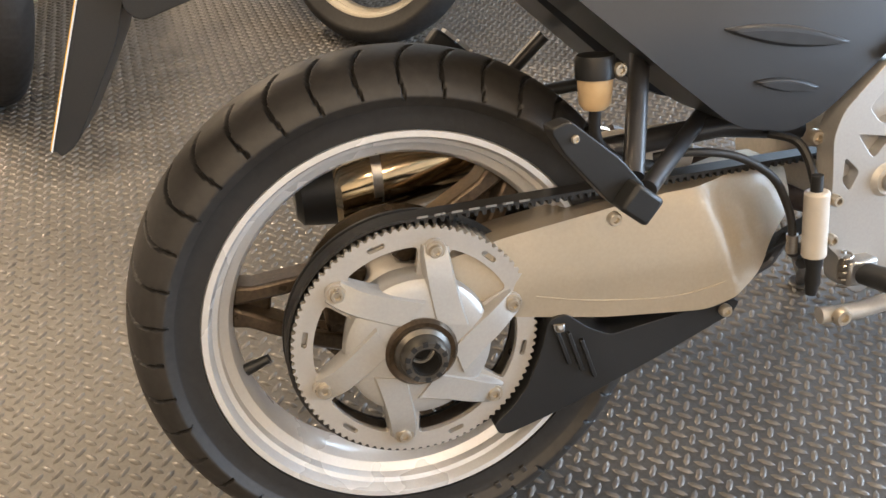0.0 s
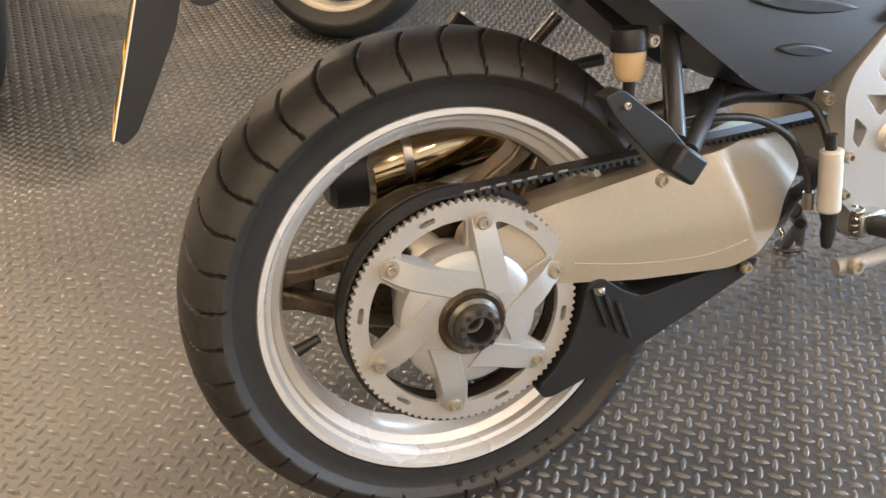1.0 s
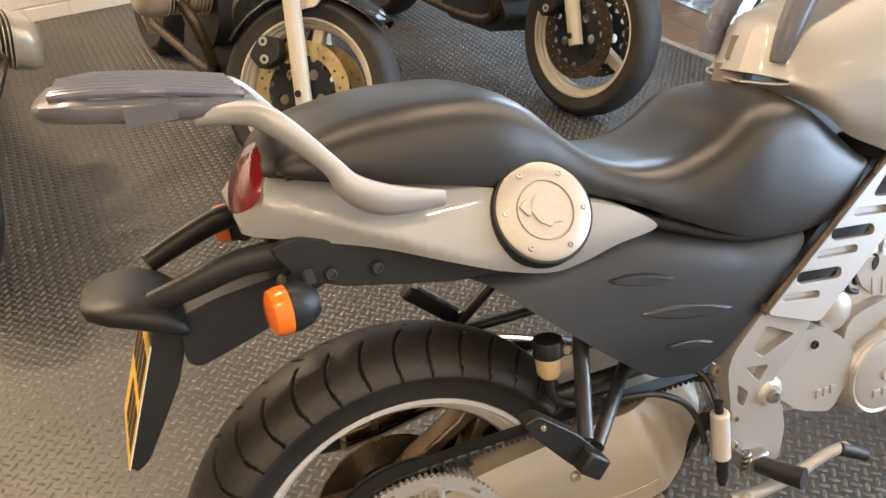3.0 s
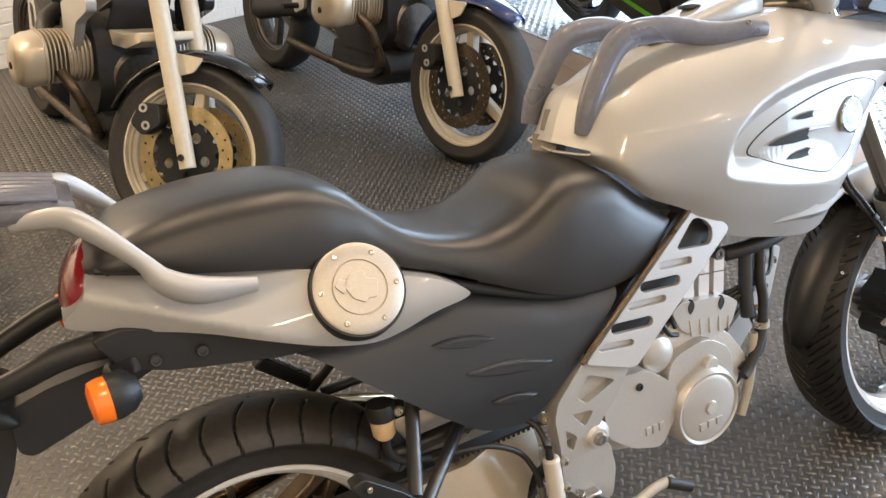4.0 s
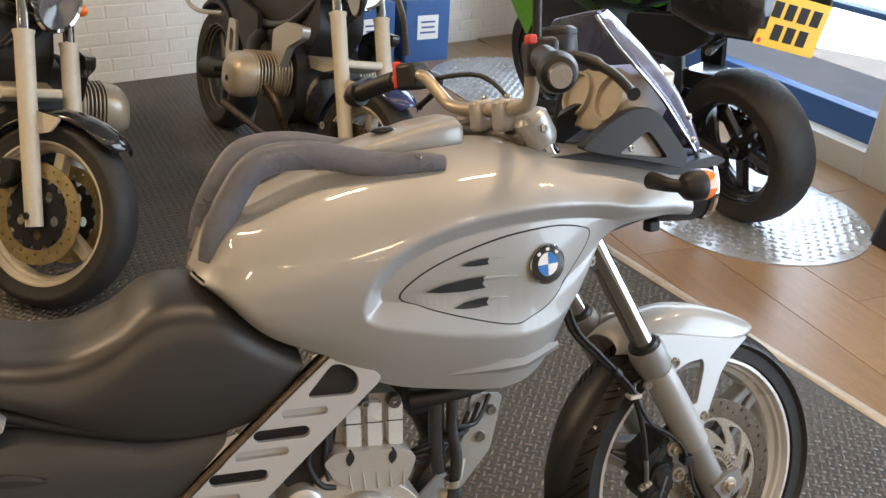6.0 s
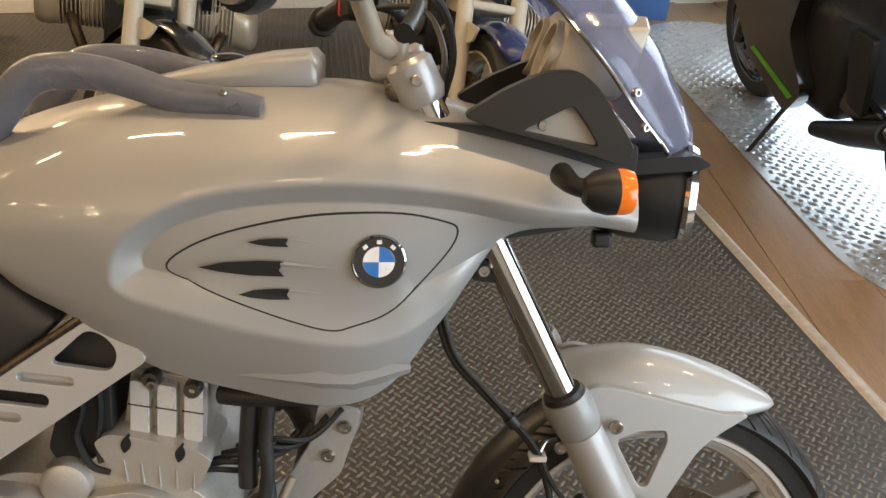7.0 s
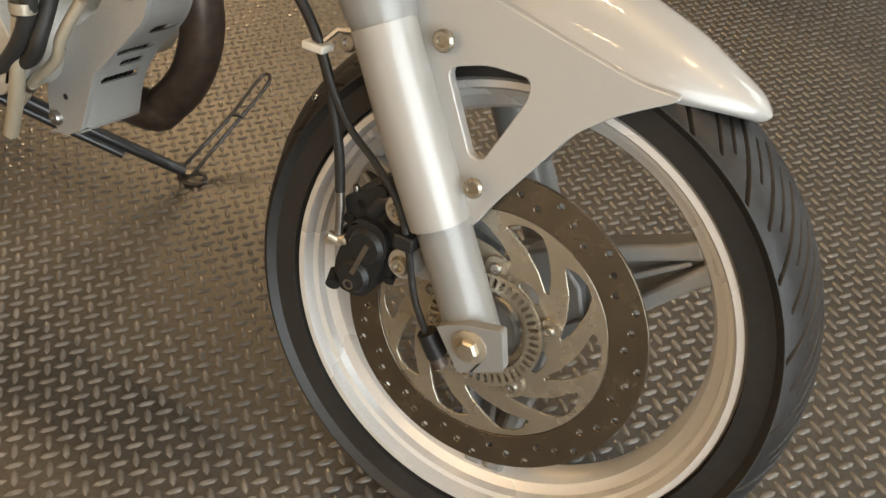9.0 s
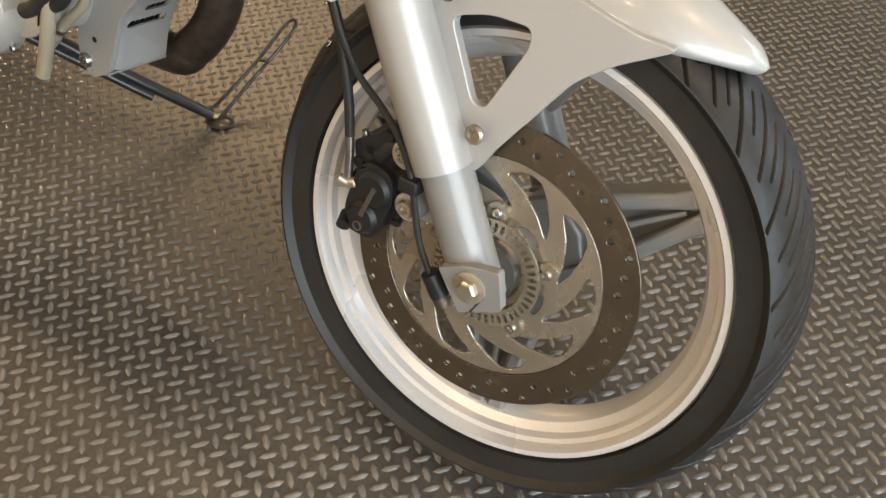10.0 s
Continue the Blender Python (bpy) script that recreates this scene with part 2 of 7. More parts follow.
def shear(bm, z0, k, x0=0.0, kx=0.0):
    for v in bm.verts:
        v.co.y += k * (v.co.z - z0) + kx * (v.co.x - x0)
    return bm


def loft(rings, caps=True, wrap=True):
    bm = bmesh.new()
    rows = [[bm.verts.new(q) for q in ring] for ring in rings]
    n = len(rows[0])
    for a, b in zip(rows, rows[1:]):
        for i in range(n if wrap else n - 1):
            j = (i + 1) % n
            bm.faces.new((a[i], a[j], b[j], b[i]))
    if caps and wrap:
        bm.faces.new(rows[0][::-1]), bm.faces.new(rows[-1])
    return bm


def lathe(prof, n=64, c=(0, 0, 0), closed=True, axis='y'):
    """A turned body: prof lists (radius, place along the axis)."""
    bm = bmesh.new()
    rows = []
    for i in range(n):
        a = 2 * math.pi * i / n
        ring = []
        for r, y in prof:
            u, v = r * math.cos(a), r * math.sin(a)
            co = (u, y, v) if axis == 'y' else ((y, u, v) if axis == 'x' else (u, v, y))
            ring.append(bm.verts.new((co[0] + c[0], co[1] + c[1], co[2] + c[2])))
        rows.append(ring)
    k = len(prof)
    for i in range(n):
        a, b = rows[i], rows[(i + 1) % n]
        for j in range(k if closed else k - 1):
            m = (j + 1) % k
            bm.faces.new((a[j], a[m], b[m], b[j]))
    return bm


def sweep(path, radius, n=10, wide=1.0, caps=True):
    """A tube along a path; radius is one number or one a point; wide: stretch sideways."""
    p = [Vector(q) for q in path]
    rad = radius if isinstance(radius, (list, tuple)) else [radius] * len(p)
    up = Vector((0, 0, 1))
    rings = []
    for i, q in enumerate(p):
        t = (p[min(i + 1, len(p) - 1)] - p[max(i - 1, 0)]).normalized()
        if abs(t.dot(up)) > 0.93:
            up = Vector((0, 1, 0)) if abs(t.y) < 0.9 else Vector((1, 0, 0))
        s = t.cross(up).normalized()
        w = s.cross(t).normalized()
        up = w
        rings.append([q + (s * math.cos(2 * math.pi * j / n) * wide + w * math.sin(2 * math.pi * j / n)) * rad[i] for j in range(n)])
    return loft(rings, caps)


def rod(a, b, r, r2=None, n=16):
    return sweep([a, b], [r, r if r2 is None else r2], n)


def ball(c, r, n=16):
    bm = bmesh.new()
    bmesh.ops.create_uvsphere(bm, u_segments=n, v_segments=n // 2 + 2, radius=1.0)
    r = r if isinstance(r, (list, tuple)) else (r, r, r)
    for v in bm.verts:
        v.co = Vector((c[0] + v.co.x * r[0], c[1] + v.co.y * r[1], c[2] + v.co.z * r[2]))
    return bm


def box(x0, x1, y0, y1, z0, z1):
    bm = bmesh.new()
    bmesh.ops.create_cube(bm, size=1.0)
    for v in bm.verts:
        v.co = Vector((x0 + (v.co.x + 0.5) * (x1 - x0), y0 + (v.co.y + 0.5) * (y1 - y0), z0 + (v.co.z + 0.5) * (z1 - z0)))
    return bm


def merge(*bms):
    out = bms[0]
    for b in bms[1:]:
        me = bpy.data.meshes.new("tmp")
        b.to_mesh(me)
        b.free()
        out.from_mesh(me)
        bpy.data.meshes.remove(me)
    return out


def moved(bm, m):
    bm.transform(m)
    return bm


def bolt(parent, at, r=0.008, h=0.006, material=None, way=(0, -1, 0), socket=True, name="bolt"):
    """A round-headed screw with a socket."""
    a = Vector(at)
    w = Vector(way).normalized()
    prof = [(0.0, 0.0), (r, 0.0), (r, h * 0.6), (r * 0.8, h), (r * 0.5, h), (r * 0.45, h * 0.45), (0.0, h * 0.45)] if socket else [(0, 0), (r, 0), (r, h * .6), (r * .7, h), (0, h)]
    bm = lathe([(q[0] + 1e-5, q[1]) for q in prof], 12, axis='z', closed=False)
    bm.transform(Matrix.Translation(a) @ w.to_track_quat('Z', 'Y').to_matrix().to_4x4())
    return part(name, bm, material or BRASS, parent)

# ---- the room ----
MAT_EDGE = lambda y: 2.46 - 0.163 * y
WALL_Y, WALL_TURN = 3.965, radians(14.5)


def structure(name, bm, material, label, category, **kw):
    return tagged(part(name, bm, material, None, **kw), label, category, "", "structure")


ground = box(-400, 400, -400, 400, -0.16, -0.10)
structure("ground", ground, STREET, "pale street paving outside the shop", "ground")
structure("floor", box(-4.0, 4.4, -4.0, 5.0, -0.10, -0.012), WOOD, "bare floor slab under mats and boards", "floor")
NORTH = structure("wall_north", moved(box(-4.6, 4.6, 0, 0.2, -0.1, 2.9), Matrix.Translation((0, WALL_Y, 0)) @ Matrix.Rotation(WALL_TURN, 4, 'Z')), WALLW, "white painted brick wall at the back of the showroom", "wall")
# unseen wall, kept dark to hold down the fill light
structure("wall_west", box(-4.2, -4.0, -4.0, 4.35, -0.1, 2.9), SHADE, "plain grey unseen wall closing the showroom, dark against bounced light", "wall")
# unseen wall, white so that it reflects light onto the engine side
structure("wall_south", box(-4.2, 4.16, -4.2, -4.0, -0.1, 2.9), PLASTER, "plain white unseen wall closing the showroom, pale to bounce light", "wall")
# unseen ceiling, its grey chosen to send less light back down
structure("ceiling", box(-4.2, 4.16, -4.2, 5.3, 2.9, 3.0), CEIL, "unseen grey panelled ceiling over the showroom, dim to cut bounced light", "ceiling")
# east side: sill, piers and lintel round the two glazed openings
structure("wall_east", merge(box(3.96, 4.16, -4.0, -2.9, -0.1, 2.9), box(3.96, 4.16, 0.5, 1.36, -0.1, 2.9), box(3.96, 4.16, -2.9, 0.5, 2.45, 2.9), box(3.96, 4.16, 1.70, 5.1, 2.45, 2.9), box(3.90, 4.16, 1.70, 5.1, -0.1, 0.13)), PLASTER, "white plaster shop-front wall between the windows", "wall")
structure("pillar", box(3.88, 4.17, 1.36, 1.70, -0.012, 2.9), PLASTER, "white square pillar beside the shop window", "pillar", bevel=0.01)


def window(name, y0, y1):
    w = thing(name, pose(4.06, 0, 0), "full-height shop window with a blue frame, bright outside", "window", kind="structure")
    bars = [(y0, y1, 0.13, 0.27), (y0, y1, 2.40, 2.45), (y0, y0 + 0.06, 0.10, 2.40), (y1 - 0.06, y1, 0.10, 2.40), (y0, y1, 0.72, 0.75)]
    for a, b, c, d in bars:
        part("window_frame", box(-0.05, 0.05, a, b, c, d), BOXBLUE, w, "blue painted window bar", bevel=0.004)
    pane = part("pane", box(-0.006, 0.006, y0 + 0.06, y1 - 0.06, 0.10, 2.40), LENS, w, "clear glass pane")
    pane.visible_shadow = False
    return w


window("window_1", 1.70, 5.0)
window("window_2", -2.9, 0.5)


def far_building():
    h = thing("building", pose(16, 3, -0.1), "pale building across the street, in full light", "building")
    part("wall", box(0, 5, -14, 14, 0, 7), PLASTER, h)
    part("roof", box(-0.3, 5.3, -14.3, 14.3, 7, 7.4), STREET, h, "flat grey roof edge")
    for k in range(9):
        part("window", box(-0.04, 0.04, -12.6 + k * 3, -11.2 + k * 3, 1.0, 2.6), BOXBLUE, h, "dark blue glazed opening")


far_building()
for lx in (-2.8, -1.9, -1.0, -0.1, 0.8, 1.7, 2.6, 3.4):
    # housings for all rows, the added fill rows at -2.9 and 2.6 too
    for ly in (-2.9, -1.3, 0.5, 2.6) if lx < -0.5 else (-2.9, -1.3, 0.5):
        lamp = thing("strip_lamp", pose(lx, ly, 2.62, 0, 0, 12), "slim white strip lamp under the ceiling, lit", "ceiling lamp", "strip lamps")
        part("housing", box(-0.16, 0.16, -0.02, 0.02, 0.0, 0.04), WHITE, lamp, bevel=0.006)
        for s in (-0.11, 0.11):
            part("hanger", rod((s, 0, 0.04), (s, 0, 0.29), 0.004, n=6), STEEL, lamp)

# ---- the silver motorcycle ----
LEAN = 14
BIKE = thing("motorcycle", pose(0, -0.0755, 0.0023, -LEAN, 0, 0), "silver and black motorcycle on its side stand, leaning", "motorcycle")
RA = (0.0, 0.0, 0.312)


def tyre(R, half, bead, groove, segs=720, rows=34, worn=0.0, flank=0.42):
    """A tyre with its tread cut in: groove(u, a) gives the depth at u across (-1..1) and angle a."""
    bm = bmesh.new()
    grid, cut = [], []
    sect = R - bead
    prof = []
    for j in range(rows + 1):
        u = -1 + 2 * j / rows
        a = u * 1.62
        y = half * math.sin(a) / math.sin(1.35) if abs(a) < 1.35 else half * (1 if u > 0 else -1) * (1 - (abs(a) - 1.35) * 0.55)
        r = bead + sect * (flank + (1 - flank) * math.cos(a)) if abs(a) < 1.5708 else bead + sect * (flank - (abs(a) - 1.5708) * 8.0)
        prof.append((u, y, max(r, bead)))
    for i in range(segs):
        an = 2 * math.pi * i / segs
        ring = []
        cut.append([groove(u, an) for u, y, r in prof])
        for (u, y, r), d in zip(prof, cut[-1]):
            k = max(0.0, 1 - abs(u) * 0.55)
            rr, yy = r - d * k, y - d * (1 - k) * (1 if u > 0 else -1)
            ring.append(bm.verts.new((rr * math.cos(an), yy, rr * math.sin(an))))
        grid.append(ring)
    for i in range(segs):
        p, q = grid[i], grid[(i + 1) % segs]
        for j in range(rows):
            f = bm.faces.new((p[j], p[j + 1], q[j + 1], q[j]))
            # groove faces keep the base rubber: on the rear, shade painted darker than tread
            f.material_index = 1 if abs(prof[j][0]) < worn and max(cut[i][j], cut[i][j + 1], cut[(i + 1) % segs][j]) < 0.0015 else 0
        bm.faces.new((p[rows], p[0], q[0], q[rows]))
    return bm


def rear_groove(u, a):
    """Long curved grooves, each from beside the crown to a short hook on the shoulder."""
    s, au = (1 if u > 0 else -1), abs(u)
    if au < 0.04 or au > 0.92:
        return 0.0
    pitch = 2 * math.pi / 40
    w = (a + s * 0.02 - 0.34 * au * (1.10 - au) - 0.5 * max(0.0, au - 0.66) ** 2) / pitch
    k = math.floor(w + 0.5)
    if au > (0.88, 0.80, 0.85)[k % 3] or au < (0.05, 0.12, 0.08)[k % 3]:
        return 0.0
    d = abs(w - k) * pitch * 0.30
    return 0.0075 * min(1.0, 1.9 * max(0.0, 1 - d / 0.0019))


def front_groove(u, a):
    s, au = (1 if u > 0 else -1), abs(u)
    if au < 0.03 or au > 0.96:
        return 0.0
    pitch = 2 * math.pi / 96
    w = (a * 1.0 + 0.30 * au + s * 0.03) / pitch
    k = math.floor(w + 0.5)
    if au > (0.80, 0.56, 0.70, 0.50)[k % 4] or au < (0.04, 0.10, 0.03, 0.16)[k % 4]:
        return 0.0
    d = abs(w - k) * pitch * 0.28
    wide = (0.0030, 0.0020, 0.0026, 0.0018)[k % 4]
    return 0.0060 * min(1.0, 1.9 * max(0.0, 1 - d / wide))


def rim_profile(r, h):
    """The closed section of a cast rim with a raised lip and a stepped well; r: lip radius, h: half width."""
    half = [(r, -h), (r - 0.003, -h - 0.005), (r - 0.0095, -h - 0.005), (r - 0.0125, -h + 0.001), (r - 0.0135, -h + 0.008), (r - 0.019, -h + 0.010), (r - 0.021, -h + 0.020), (r - 0.031, -h + 0.026), (r - 0.036, -h + 0.036)]
    return half + [(r - 0.036, 0)] + [(q, -y) for q, y in half[::-1]] + [(r - 0.008, h - 0.01), (r - 0.012, 0), (r - 0.008, -h + 0.01)]


def y_spoke(r0, r1, turn, y0, y1, w=0.016):
    """A forked spoke from the hub to the rim."""
    bms = []
    for s in (-1, 1):
        o = [(r0, s * 0.034), (r0 + 0.05, s * 0.030), (r1 - 0.02, s * 0.006), (r1, s * 0.001), (r1, s * (0.010 + w)), (r1 - 0.02, s * (0.010 + w)), (r0 + 0.05, s * (0.034 + w)), (r0, s * (0.040 + w))]
        bms.append(prism(o, y0, y1))
    bms.append(prism([(r0, -0.045), (r0 + 0.035, -0.04), (r0 + 0.045, 0), (r0 + 0.035, 0.04), (r0, 0.045)], y0 + 0.006, y1))
    bms.append(prism([(r1 - 0.045, -0.016), (r1, -0.012), (r1, 0.012), (r1 - 0.045, 0.016)], y1 - 0.014, y1 - 0.004))
    return moved(merge(*bms), Matrix.Rotation(-turn, 4, 'Y'))


# rear wheel
T = Matrix.Translation(RA)
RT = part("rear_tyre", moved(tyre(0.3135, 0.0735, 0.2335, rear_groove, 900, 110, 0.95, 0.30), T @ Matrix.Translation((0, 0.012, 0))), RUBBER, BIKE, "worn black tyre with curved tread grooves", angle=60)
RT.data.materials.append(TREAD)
for k in range(9):
    if k != 5:
        part("sidewall_mark", moved(box(-0.0034, 0.0034, -0.0570, -0.0530, 0.2545, 0.2645), T @ Matrix.Rotation(radians(184 - 4.2 * k), 4, 'Y')), TREAD, RT, "raised sidewall mark", bevel=0.0008)
RW = part("rear_rim", lathe(rim_profile(0.2345, 0.052), 120, (RA[0], 0.0080, RA[2])), RIM, BIKE, "silver cast rim", angle=30)
# spokes take a darker, browner metal than the rim
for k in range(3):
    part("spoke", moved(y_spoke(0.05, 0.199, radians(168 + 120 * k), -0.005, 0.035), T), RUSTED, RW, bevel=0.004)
part("hub", moved(lathe([(0.02, -0.05), (0.062, -0.05), (0.068, -0.03), (0.06, 0.06), (0.02, 0.06)], 40), T), CAST, RW)
part("valve", rod((-0.191, -0.020, 0.280), (-0.163, -0.022, 0.291), 0.0075, 0.0055, n=12), BLACK, RW, "black rubber valve")
part("rear_brake_disc", prism(circle(0, 0.312, 0.115, 48), 0.062, 0.067, [circle(0, 0.312, 0.07, 32)]), DISC, BIKE, "steel disc on the far side")

# pulley with its toothed rim, windows and vaned hub
NT = 94
teeth = []
for i in range(NT * 4):
    a = 2 * math.pi * i / (NT * 4)
    r = 0.1395 if i % 4 in (0, 1) else 0.1362
    teeth.append(Vector((r * math.cos(a), 0.312 + r * math.sin(a))))
PH = radians(76.8)
wins, sl = [], []
for k in range(6):
    a0, a1 = PH + k * math.pi / 3 + radians(9), PH + (k + 1) * math.pi / 3 - radians(9)
    o = [((0.1160) * math.cos(a0 + (a1 - a0) * j / 8), 0.312 + 0.1160 * math.sin(a0 + (a1 - a0) * j / 8)) for j in range(9)]
    b0, b1 = a0 + radians(1), a1 - radians(1)
    o += [((0.0835) * math.cos(b1 + (b0 - b1) * j / 8), 0.312 + 0.080 * math.sin(b1 + (b0 - b1) * j / 8)) for j in range(9)]
    wins.append(rounded(o, 0.006, 2))
    m = PH + (k + 0.5) * math.pi / 3
    sl.append(slot(0.1255 * math.cos(m), 0.312 + 0.1255 * math.sin(m), 0.020, 0.0062, m + math.pi / 2))
PUL = part("belt_pulley", prism(teeth, -0.088, -0.080, wins + sl), CAST, BIKE, "silver toothed belt pulley with six bolts", bevel=0.0008, segs=1)
part("toothed_drum", merge(prism(teeth, -0.0795, -0.052, [circle(0, 0.312, 0.121, 72)])), STEEL, PUL, "dark metal belt teeth")
part("back_flange", lathe([(0.121, -0.051), (0.146, -0.051), (0.146, -0.047), (0.121, -0.047)], 96, RA), BLACK, PUL)
part("hub_dome", lathe([(0.012, -0.105), (0.036, -0.1045), (0.060, -0.103), (0.076, -0.1005), (0.082, -0.096), (0.0845, -0.086), (0.078, -0.050), (0.012, -0.050)], 72, RA), SATIN, PUL, "satin grey domed hub")
for k in range(6):
    a = PH + k * math.pi / 3
    # each vane runs slantwise from the hub to its bolt
    e = Vector((math.cos(a), math.sin(a)))
    s = Vector((-e.y, e.x))
    rings = []
    for j in range(9):
        t = j / 8
        r = 0.034 + 0.084 * t
        off = -0.030 * (1 - t) ** 1.3
        wdt = 0.0155 + 0.004 * (1 - t)
        yt = -0.1065 + 0.006 * t if t < 0.7 else -0.1023 + (t - 0.7) / 0.3 * 0.011
        c = e * r + s * off
        ring = []
        for q, dy in ((-1.12, 0.022), (-0.98, 0.003), (-0.85, 0.0), (0.85, 0.0), (0.98, 0.003), (1.12, 0.022)):
            v = c + s * wdt * q
            ring.append((v.x, min(yt + dy, -0.0805) if dy > 0.01 else yt + dy, 0.312 + v.y))
        rings.append(ring)
    part("vane", loft(rings), SATIN, PUL, "raised satin vane", angle=30)
    b = bolt(PUL, (0.1137 * e.x, -0.0935, 0.312 + 0.1137 * e.y), 0.0078, 0.006)
    part("washer", lathe([(0.004, -0.0925), (0.0105, -0.0925), (0.0105, -0.0955), (0.004, -0.0955)], 20, (0.1137 * e.x, 0, 0.312 + 0.1137 * e.y)), BRASS, b)
    part("boss", lathe([(0.003, -0.088), (0.0125, -0.088), (0.0118, -0.093), (0.003, -0.093)], 20, (0.1137 * e.x, 0, 0.312 + 0.1137 * e.y)), CAST, b)
part("seal_ring", lathe([(0.026, -0.100), (0.0395, -0.100), (0.0405, -0.107), (0.037, -0.111), (0.032, -0.109), (0.026, -0.109)], 48, RA), RUSTED, PUL, "tarnished bronze ring")
part("axle_nut", lathe([(0.0155, -0.095), (0.032, -0.105), (0.031, -0.112), (0.0265, -0.116), (0.025, -0.128), (0.0225, -0.131), (0.0165, -0.131), (0.0155, -0.115)], 48, RA), DARKSTEEL, PUL, "worn steel axle collar")
for k in range(10):
    a = 2 * math.pi * k / 10
    part("notch", moved(box(-0.0028, 0.0028, -0.1318, -0.122, 0.0185, 0.0238), T @ Matrix.Rotation(a, 4, 'Y')), DARK, PUL)
part("axle_bore", moved(lathe([(0.0001, -0.095), (0.0156, -0.095), (0.0156, -0.1295), (0.0148, -0.1295), (0.0148, -0.10), (0.0001, -0.10)], 32), T), DARK, PUL)

# belt: round the pulley and forward to the hidden front sprocket
FS, FR, RR = Vector((0.50, 0.420)), 0.045, 0.1445
dvec = FS - Vector((0, 0.312))
base = math.atan2(dvec.y, dvec.x)
off = math.acos((RR - FR) / dvec.length)
loop = []
for j in range(61):
    a = base + off + (2 * math.pi - 2 * off) * j / 60
    loop.append((RR * math.cos(a), 0.312 + RR * math.sin(a)))
for j in range(17):
    a = base - off + 2 * off * j / 16
    loop.append((FS.x + FR * math.cos(a), FS.y + FR * math.sin(a)))
inner = []
cen = Vector((0.2, 0.35))
for i, q in enumerate(loop):
    t = Vector(loop[(i + 1) % len(loop)]) - Vector(loop[i - 1])
    nrm = Vector((-t.y, t.x)).normalized()
    inner.append(tuple(Vector(q) + nrm * 0.0035))
BELT = part("drive_belt", prism(loop, -0.0795, -0.054, [inner]), RUBBER, BIKE, "black toothed rubber drive belt")
p0, p1 = Vector(loop[-1]), Vector(loop[0])
run = (p1 - p0)
tooth = []
nt = int(run.length / 0.0092)
for k in range(nt):
    c = p0 + run * (k + 0.5) / nt
    u = run.normalized() * 0.0028
    w = Vector((run.y, -run.x)).normalized()
    w = w if w.y < 0 else -w
    tooth.append(prism([c - u + w * 0.003, c + u + w * 0.003, c + u * 0.6 + w * 0.0085, c - u * 0.6 + w * 0.0085], -0.0797, -0.0538))
part("belt_teeth", merge(*tooth), RUBBER, BELT)
for k in range(7):
    c = p1 - run.normalized() * (0.02 + 0.019 * k)
    part("print_bar", moved(box(-0.006, 0.006, -0.0802, -0.0795, -0.0012, 0.0012), Matrix.Translation((c.x, 0, c.y - 0.0012 * 0)) @ Matrix.Rotation(-math.atan2(run.y, run.x), 4, 'Y')), STEEL, BELT, "worn pale print")

def split(bm, dx=0.03, dz=0.012):
    """Cuts a plate into a fine grid, so that it can be bent."""
    for axis, step in ((0, dx), (2, dz)):
        at = [v.co[axis] for v in bm.verts]
        for k in range(1, int((max(at) - min(at)) / step) + 1):
            co, no = Vector((0, 0, 0)), Vector((0, 0, 0))
            co[axis], no[axis] = min(at) + k * step, 1
            bmesh.ops.bisect_plane(bm, geom=bm.verts[:] + bm.edges[:] + bm.faces[:], plane_co=co, plane_no=no)
    return bm


# swingarm and lower belt guard
sw = rounded([(0.010, 0.345), (0.020, 0.395), (0.105, 0.418), (0.284, 0.4465), (0.407, 0.4555), (0.470, 0.452), (0.470, 0.40), (0.432, 0.372), (0.415, 0.338), (0.372, 0.3155), (0.340, 0.3045), (0.221, 0.3105), (0.11, 0.325)], 0.016, 4)
ab_ = shear(split(prism(sw, -0.104, -0.045), 0.012, 0.010), 0.4, 0.0, 0.25, -0.115)
for v in ab_.verts:
    # rounded towards the top, and a second facet turning in towards the pivot
    v.co.y += 2.0 * max(0.0, v.co.z - 0.350) ** 2 + 0.42 * max(0.0, v.co.x - 0.360 - 0.35 * (0.36 - v.co.z))
ARM = part("swingarm", ab_, SWING, BIKE, "beige-silver cast swingarm", bevel=0.020, segs=5)
part("seam", sweep(curve([(0.138, -0.0915, 0.347), (0.21, -0.0995, 0.333), (0.30, -0.110, 0.327), (0.360, -0.117, 0.338)], 5), 0.0009, 6), SWING, ARM)
bolt(ARM, (0.155, -0.118, 0.322), 0.007, 0.008, CHROME, (0, -0.3, -1))
GUARD = part("belt_guard", prism(rounded([(0.080, 0.193), (0.086, 0.178), (0.100, 0.177), (0.170, 0.197), (0.300, 0.247), (0.385, 0.283), (0.395, 0.300), (0.360, 0.302), (0.225, 0.285), (0.198, 0.300), (0.172, 0.322), (0.150, 0.318), (0.141, 0.280), (0.124, 0.238), (0.104, 0.212)], 0.008, 3), -0.098, -0.045), BLACK, BIKE, "black plastic lower belt guard", bevel=0.004)
for k in range(3):
    part("rib", moved(box(-0.0025, 0.0025, -0.103, -0.095, -0.028, 0.028), Matrix.Translation((0.165 + 0.016 * k, 0, 0.285 - 0.012 * k)) @ Matrix.Rotation(radians(-18), 4, 'Y')), BLACK, GUARD, bevel=0.001)
bolt(BIKE, (0.372, -0.100, 0.292), 0.008, 0.008, BRASS)
part("guard_stay", sweep([(0.36, -0.075, 0.292), (0.44, -0.08, 0.335), (0.47, -0.07, 0.36)], 0.007, 8), TUBE, BIKE)

